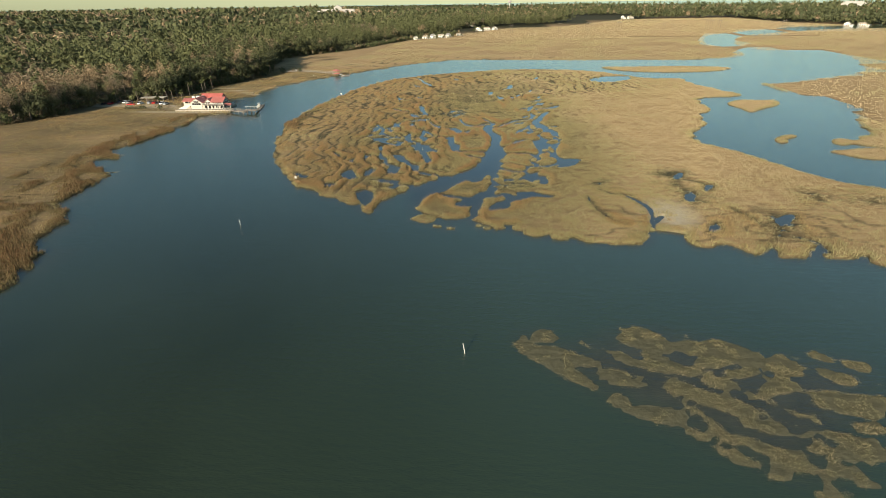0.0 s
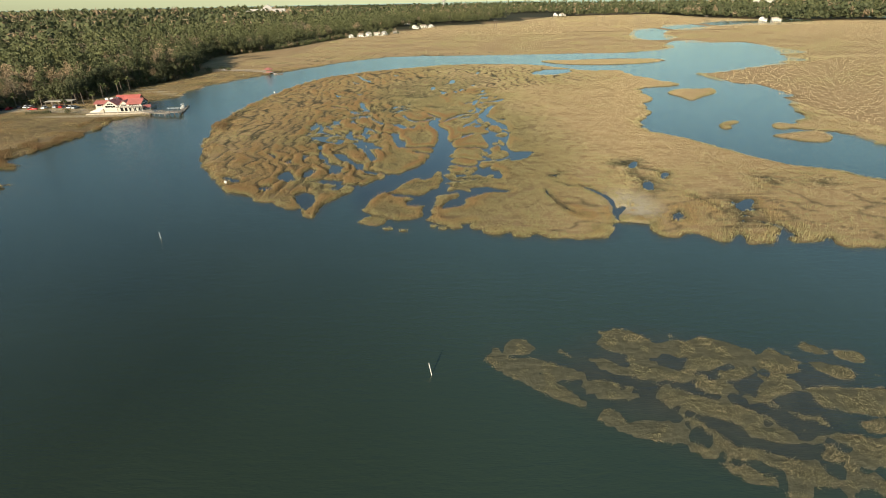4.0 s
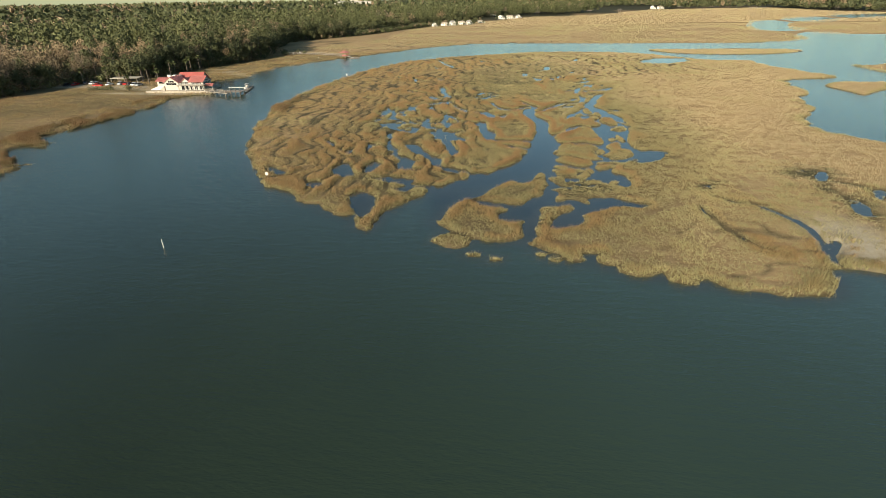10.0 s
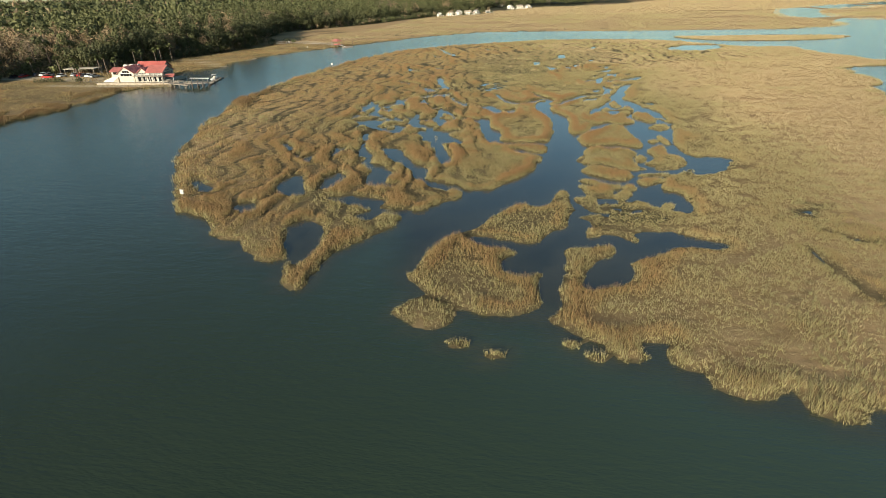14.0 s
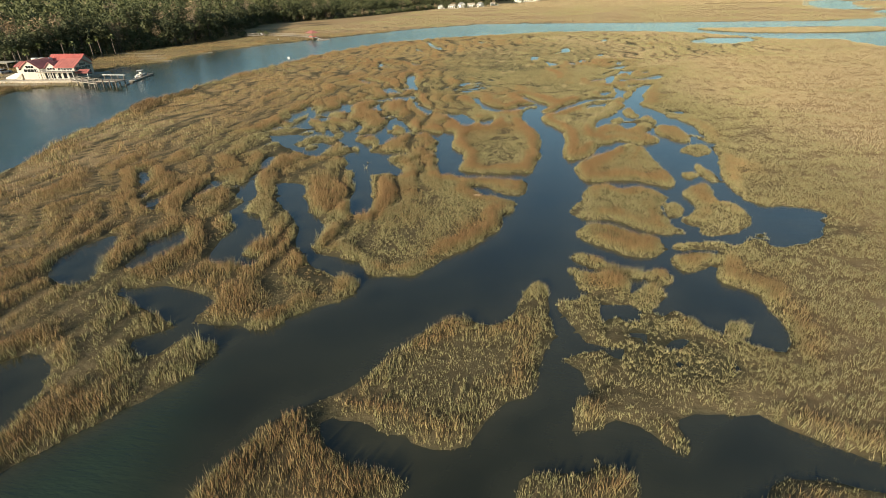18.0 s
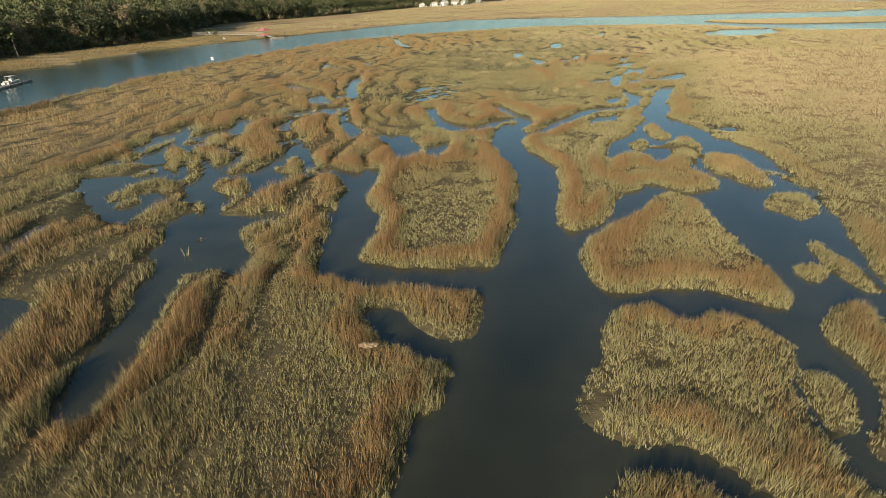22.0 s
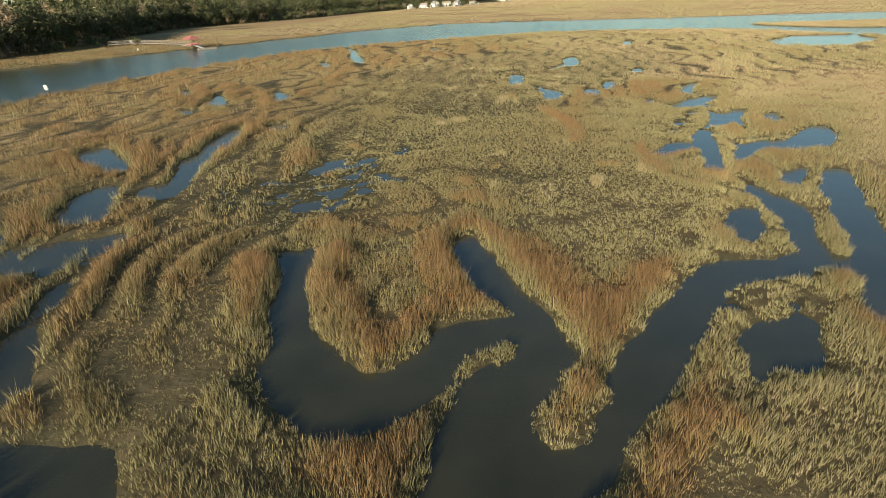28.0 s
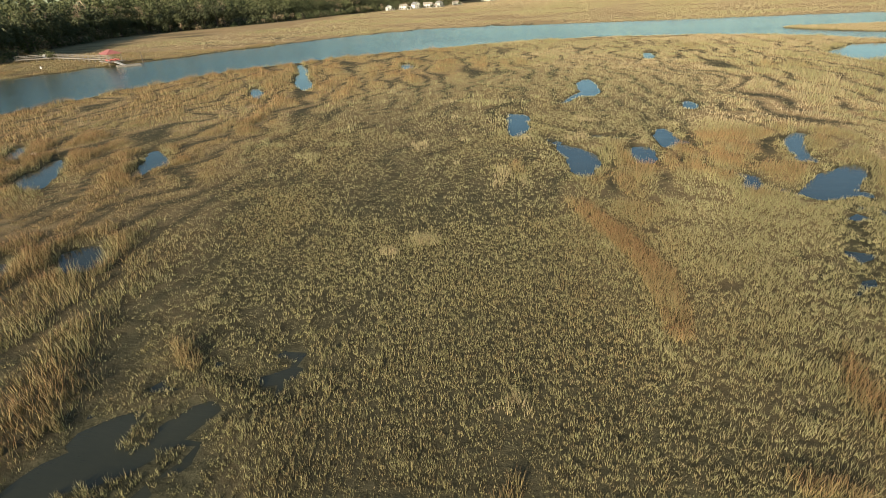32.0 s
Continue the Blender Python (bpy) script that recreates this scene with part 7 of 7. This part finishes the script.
jetty = thing("private_jetty", Matrix(), "long weathered boardwalk jetty with a red-roofed hut", "jetty")
plank_walk(jetty, [(-178, 399.5, 0), (-166.7, 404, 0), (-137.7, 392.2, 0), (-130.5, 387, 0)], 1.5, 1.25, True, 0.9)
part("hut_deck", box((-3.2, -2.4, 1.1), (3.2, 2.4, 1.28), pose(-131.5, 386.8, 0, 0, 0, -30)), m_plank, jetty, "square jetty head")
mt = pose(-131.5, 386.8, 0, 0, 0, -30)
for x in (-2.6, 2.6):
    for y in (-1.9, 1.9):
        w = mt @ Vector((x, y, 0))
        part("post", tube([(w.x, w.y, -1), (w.x, w.y, 3.3)], [0.12, 0.1], 8), m_plank, jetty)
bm = bmesh.new()
base_ = [bm.verts.new(mt @ Vector((x, y, 3.3))) for x, y in ((-3.1, -2.4), (3.1, -2.4), (3.1, 2.4), (-3.1, 2.4))]
peak = [bm.verts.new(mt @ Vector((x, 0, 4.5))) for x in (-1.0, 1.0)]
bm.faces.new(base_[::-1])
bm.faces.new((base_[0], base_[1], peak[1], peak[0]))
bm.faces.new((base_[2], base_[3], peak[0], peak[1]))
bm.faces.new((base_[1], base_[2], peak[1]))
bm.faces.new((base_[3], base_[0], peak[0]))
part("hut_roof", bm, m_red_roof, jetty, "red hipped hut roof")
for y in (-1.2, 0.2, 1.4):
    part("bench", box((-1.6, y, 1.28), (1.6, y + 0.4, 1.72), mt), m_dark_red, jetty, "red bench under the hut")
part("gangway", box((-0.5, 0, 0), (0.5, 7, 0.12), pose(-129.6, 385.2, 1.2, -8, 0, -118)), m_white, jetty, "white sloping gangway")
part("float", box((-1.2, -3.2, -0.2), (1.2, 3.2, 0.42), pose(-123.6, 383.4, 0, 0, 0, -45), bevel=0.04), m_plank, jetty, "low float at the jetty's end")
part("mooring_pile", tube([(-121.2, 386.8, -1), (-121.2, 386.8, 3.4)], [0.15, 0.12], 8), m_pile, jetty)
lean = thing("white_board", pose(-172, 405.0, 1.3, 20, 0, 40), "white upturned dinghy leaning on the jetty rail", "boat")
part("hull", hull_mesh(2.6, 1.0, 0.45), m_white, lean)


# ---- marks in the water ----
def mark_post(x, y, hgt, tilt, board, label):
    root = thing("channel_marker" if board else "marker_pole", pose(x, y, 0, tilt[0], tilt[1], 0), label, "marker")
    part("pole", tube([(0, 0, -1.5), (0, 0, hgt)], [0.075, 0.065], 10), m_white if not board else m_pile, root)
    if board:
        face = part("board", box((-board / 2, -0.11, hgt - board), (board / 2, -0.06, hgt + 0.1), bevel=0.01), m_white, root, "square white board")
        part("frame", box((-board / 2 - 0.04, -0.055, hgt - board - 0.04), (board / 2 + 0.04, -0.03, hgt + 0.14)), m_grey, face)
    else:
        part("collar", tube([(0, 0, hgt * 0.55), (0, 0, hgt * 0.62)], [0.13, 0.13], 10), m_grey, root)


mark_post(-0.7, 45.9, 1.9, (-14, -12), 0, "white leaning marker pole standing in the river")
mark_post(-64.9, 94.6, 1.5, (-8, -8), 0, "thin white marker pole standing in the river")
mark_post(-63.6, 130.4, 1.9, (0, 3), 0.6, "white square board on a post in the reeds")
mark_post(-96.6, 287.2, 2.6, (4, -5), 0.75, "white square channel board on a tilted post")
mark_post(-146.7, 376.5, 1.2, (0, 0), 0.5, "small white board near the far bank")


# ---- drifted mats of dead grass ----
def wrack(x, y, sx, sy, turn, seed):
    bm = bmesh.new()
    bmesh.ops.create_icosphere(bm, subdivisions=3, radius=1)
    for v in bm.verts:
        k = 0.75 + 0.5 * noise.noise(v.co * 2.3 + Vector((seed, 0, 0)))
        v.co = Vector((v.co.x * sx * k, v.co.y * sy * k, max(v.co.z, -0.3) * 0.12 * k))
    me = bpy.data.meshes.new("wrack_mat")
    bm.to_mesh(me)
    bm.free()
    me.materials.append(m_wrack)
    ob = new("wrack_mat", me)
    ob.matrix_world = pose(x, y, 0.55, 0, 0, turn)
    tagged(ob, "pale mat of drifted dead grass lying on the marsh", "debris", "drifted mats")


wrack(-9.8, 162.3, 0.65, 0.3, 8, 0)
wrack(-92.7, 237.0, 1.2, 0.4, 111, 3)
wrack(-66.5, 290.3, 1.3, 0.4, 148, 4)


# ---- cars ----
def build_car(colour, label):
    paint = plain("car_paint_" + label.split()[0], colour, 0.25, 0.04, 1.0)
    root = thing("car", Matrix(), label, "car", "parked cars")
    bm = prism([(-2.2, 0.35), (2.2, 0.35), (2.25, 0.75), (1.3, 0.95), (-1.9, 1.0), (-2.25, 0.85)], -0.85, 0.85)
    bmesh.ops.bevel(bm, geom=bm.edges[:], offset=0.06, segments=2, affect="EDGES")
    part("body", bm, paint, root)
    bm = prism([(-1.75, 0.97), (1.2, 0.94), (0.55, 1.45), (-1.3, 1.48)], -0.74, 0.74)
    bmesh.ops.bevel(bm, geom=bm.edges[:], offset=0.05, segments=2, affect="EDGES")
    cabin = part("cabin", bm, m_glass, root, "dark glazed cabin")
    part("roof", box((-1.25, -0.7, 1.47), (0.5, 0.7, 1.53), bevel=0.02), paint, cabin)
    for x in (-1.35, 1.4):
        for y in (-0.86, 0.86):
            wheel = part("wheel", tube([(x, y - 0.1, 0.33), (x, y + 0.1, 0.33)], [0.33, 0.33], 14), m_tyre, root)
            part("rim", tube([(x, y - 0.11, 0.33), (x, y + 0.11, 0.33)], [0.19, 0.19], 10), m_grey, wheel)
    return root


cars = [build_car(c, s) for c, s in (((0.42, 0.03, 0.025), "red car parked on the sandy lot"), ((0.75, 0.75, 0.73), "white car parked on the sandy lot"),
                                     ((0.03, 0.03, 0.035), "black car parked on the sandy lot"), ((0.4, 0.41, 0.42), "silver car parked on the sandy lot"))]
spots = ((-213, 256, 10), (-209.5, 259.5, 100), (-224, 262, 95), (-205, 262, 95), (-221, 262.5, 92), (-202, 262, 98), (-218, 262, 95), (-199, 261, 95), (-196, 260, 92), (-227, 258, 100), (-193, 259, 92), (-230, 256, 100))
for k, (x, y, a) in enumerate(spots):
    if k < 4:
        cars[k].matrix_basis = pose(x, y, 0.28, 0, 0, a)
    else:
        copy_thing(cars[(k * 3 + 1) % 4], pose(x, y, 0.28, 0, 0, a))
hedge = thing("hedge", pose(-203, 246, 0.2, 0, 0, 12), "clipped green hedge beside the car park", "hedge")
hv, hf = leaf_cloud(np.array([(x, 0.0, 0.7) for x in np.linspace(-5, 5, 9)]), np.full((9, 3), 0.9), 500, 0.22, np.random.default_rng(5))
crown = new("foliage", bulk_data("foliage", hv, hf, m_oak))
crown.parent = hedge
shed = thing("open_shed", pose(-206, 268, 0.2, 0, 0, 8), "long low open shed behind the car park", "shed")
part("roof", box((-7, -3, 2.6), (7, 3, 2.8)), m_lot, shed)
for x in (-6.5, 0, 6.5):
    for y in (-2.7, 2.7):
        part("post", box((x - 0.1, y - 0.1, 0), (x + 0.1, y + 0.1, 2.6)), m_plank, shed)


# ---- far houses, poles and tower ----
def gable(root, x0, x1, y0, y1, h, rise, along_x, roof_mat):
    """One gabled block of a house: walls and two roof slopes."""
    cx, cy = (x0 + x1) / 2, (y0 + y1) / 2
    turn = pose(cx, cy, 0, 0, 0, 90 if along_x else 0)
    w, d = (y1 - y0, x1 - x0) if along_x else (x1 - x0, y1 - y0)
    bm = prism([(-w / 2, 0), (w / 2, 0), (w / 2, h), (0, h + rise), (-w / 2, h)], -d / 2, d / 2)
    bm.transform(turn)
    part("wall", bm, m_far_cream, root)
    for s in (-1, 1):
        q = [turn @ Vector(p) for p in ((s * (w / 2 + 0.5), -d / 2 - 0.5, h - 0.25), (s * (w / 2 + 0.5), d / 2 + 0.5, h - 0.25), (0, d / 2 + 0.5, h + rise + 0.02), (0, -d / 2 - 0.5, h + rise + 0.02))]
        roof_panel(root, *[tuple(p) for p in q], roof_mat, 0.2, "roof", "weathered house roof")


def build_house(w, d, h, roof_mat, label, wide):
    """A house with a main block, a lower wing, a porch and a chimney."""
    root = thing("house", Matrix(), label, "house", "houses along the woods")
    gable(root, -w / 2, w / 2, -d / 2, d / 2, h, (d if wide else w) * 0.3, wide, roof_mat)
    gable(root, w / 2 + 0.02, w / 2 + w * 0.55, -d / 2 + 1.5, d / 2 - 0.5, h * 0.55, 1.8, True, roof_mat)
    part("porch_roof", box((-w / 2, -d / 2 - 2.6, h * 0.46), (w / 2, -d / 2 - 0.004, h * 0.5)), roof_mat, root)
    part("porch", box((-w / 2, -d / 2 - 2.6, 0), (w / 2, -d / 2 - 0.004, 0.6)), m_plank, root)
    for k in range(4):
        x = -w / 2 + 0.3 + k * (w - 0.6) / 3
        part("post", box((x - 0.12, -d / 2 - 2.5, 0.6), (x + 0.12, -d / 2 - 2.26, h * 0.46)), m_far_cream, root)
    part("chimney", box((w * 0.22, d * 0.1, h), (w * 0.22 + 0.9, d * 0.1 + 0.9, h + 3.6)), m_stone, root)
    for k in range(3):
        for z in (0.9, h * 0.6):
            x = -w / 3 + k * w / 3
            part("window", box((x - 0.6, -d / 2 - 0.08, z), (x + 0.6, -d / 2 - 0.004, z + 1.4)), m_glass, root, "dark window")
    part("window", box((w * 0.72, -d / 2 + 1.42, 1.0), (w * 0.72 + 1.2, -d / 2 + 1.496, 2.4)), m_glass, root, "dark window")
    return root


m_shingle = plain("grey_shingle", (0.28, 0.26, 0.24), 0.9, 0.15, 0.5)
m_tan_roof = plain("tan_shingle", (0.36, 0.30, 0.23), 0.9, 0.15, 0.5)
m_far_cream = plain("cream_siding", (0.68, 0.64, 0.54), 0.8, 0.1, 0.6)
houses = [build_house(10, 9, 6, m_shingle, "cream two-storey house with a porch and grey roof", False),
          build_house(13, 8, 5.2, m_tan_roof, "long cream house with a porch and tan roof", True)]
for k, (x, y, a, s) in enumerate(((-134, 760, 38, 0.5), (-122, 771, -12, 0.6), (-112, 780, 50, 0.66), (-102, 792, 8, 0.66), (-92, 801, 62, 0.6), (-80, 838, 15, 0.5), (-57, 956, -20, 0.7),
                                  (-43, 970, 22, 0.75), (-30, 990, 40, 0.6), (-84, 1100, 8, 0.7), (270, 1420, -10, 0.8), (288, 1424, 25, 0.8), (561, 1000, -40, 0.78), (580, 994, -8, 0.78))):
    m = pose(x, y, 0.2, 0, 0, a) @ Matrix.Scale(s, 4)
    if k < 2:
        houses[k].matrix_basis = m
    else:
        copy_thing(houses[k % 2], m).scale = (s, s, s)
for x, y, s in ((-128, 757, 1.5), (-117, 766, 1.2), (-106, 776, 1.6), (-97, 788, 1.3), (-86, 801, 1.7), (-75, 828, 1.5), (-49, 954, 1.8), (-36, 972, 1.5), (-64, 944, 1.9)):
    plant("shrub", x, y, s)
for x, y, s in ((-128, 772, 0.8), (-116, 786, 0.9), (-106, 797, 0.8), (-97, 806, 0.9), (-86, 818, 0.8), (-62, 968, 0.9), (-50, 980, 0.9), (-36, 998, 1.0)):
    plant("oak", x, y, s)
hotel = thing("white_hotel", pose(-640, 2000, 8, 0, 0, 12), "long white building above the far woods", "building")
part("wall", box((-60, -9, 0), (60, 9, 14)), m_far_white, hotel)
part("tower", prism([(-14, 14.01), (14, 14.01), (14, 20), (0, 28), (-14, 20)], -9, 9), m_far_white, hotel)
part("wing", box((-75, -7, 0), (-60.01, 7, 9)), m_far_white, hotel)
arena = thing("white_hall", pose(1050, 1900, 10, 0, 0, -28), "large white roofed hall above the far woods", "building")
part("wall", box((-32, -14, 0), (32, 14, 9)), m_far_white, arena)
part("roof", prism([(-33, 9.01), (33, 9.01), (22, 15), (-22, 15)], -15, 15), m_far_white, arena)
tower = thing("water_tower", pose(-20, 2550, 0), "white water tower rising over the far woods", "tower")
part("stem", tube([(0, 0, 0), (0, 0, 30)], [2.2, 1.8], 12), m_far_white, tower)
bm = bmesh.new()
bmesh.ops.create_uvsphere(bm, u_segments=16, v_segments=10, radius=8, matrix=pose(0, 0, 34) @ Matrix.Diagonal((1, 1, 0.75, 1)))
part("tank", bm, m_far_white, tower)
pylon = thing("power_pole", pose(249, 935, 0), "tall brown timber power pole standing in the marsh", "pole", "power poles across the marsh")
part("pole", tube([(-1.6, 0, -1), (-1.6, 0, 15)], [0.24, 0.18], 8), m_pile, pylon)
part("pole", tube([(1.6, 0, -1), (1.6, 0, 15)], [0.24, 0.18], 8), m_pile, pylon)
part("crossarm", box((-3.6, -0.15, 12.8), (3.6, 0.15, 13.15)), m_pile, pylon)
for x in (-3.3, 0, 3.3):
    part("insulator", tube([(x, 0, 12.0), (x, 0, 12.8)], [0.12, 0.12], 6), m_grey, pylon)
for x, y in ((322, 956), (330, 960), (176, 929), (79, 912), (1, 878), (127, 936), (254, 1102), (288, 1034), (345, 965), (430, 930)):
    copy_thing(pylon, pose(x, y, 0, 0, 0, -8))
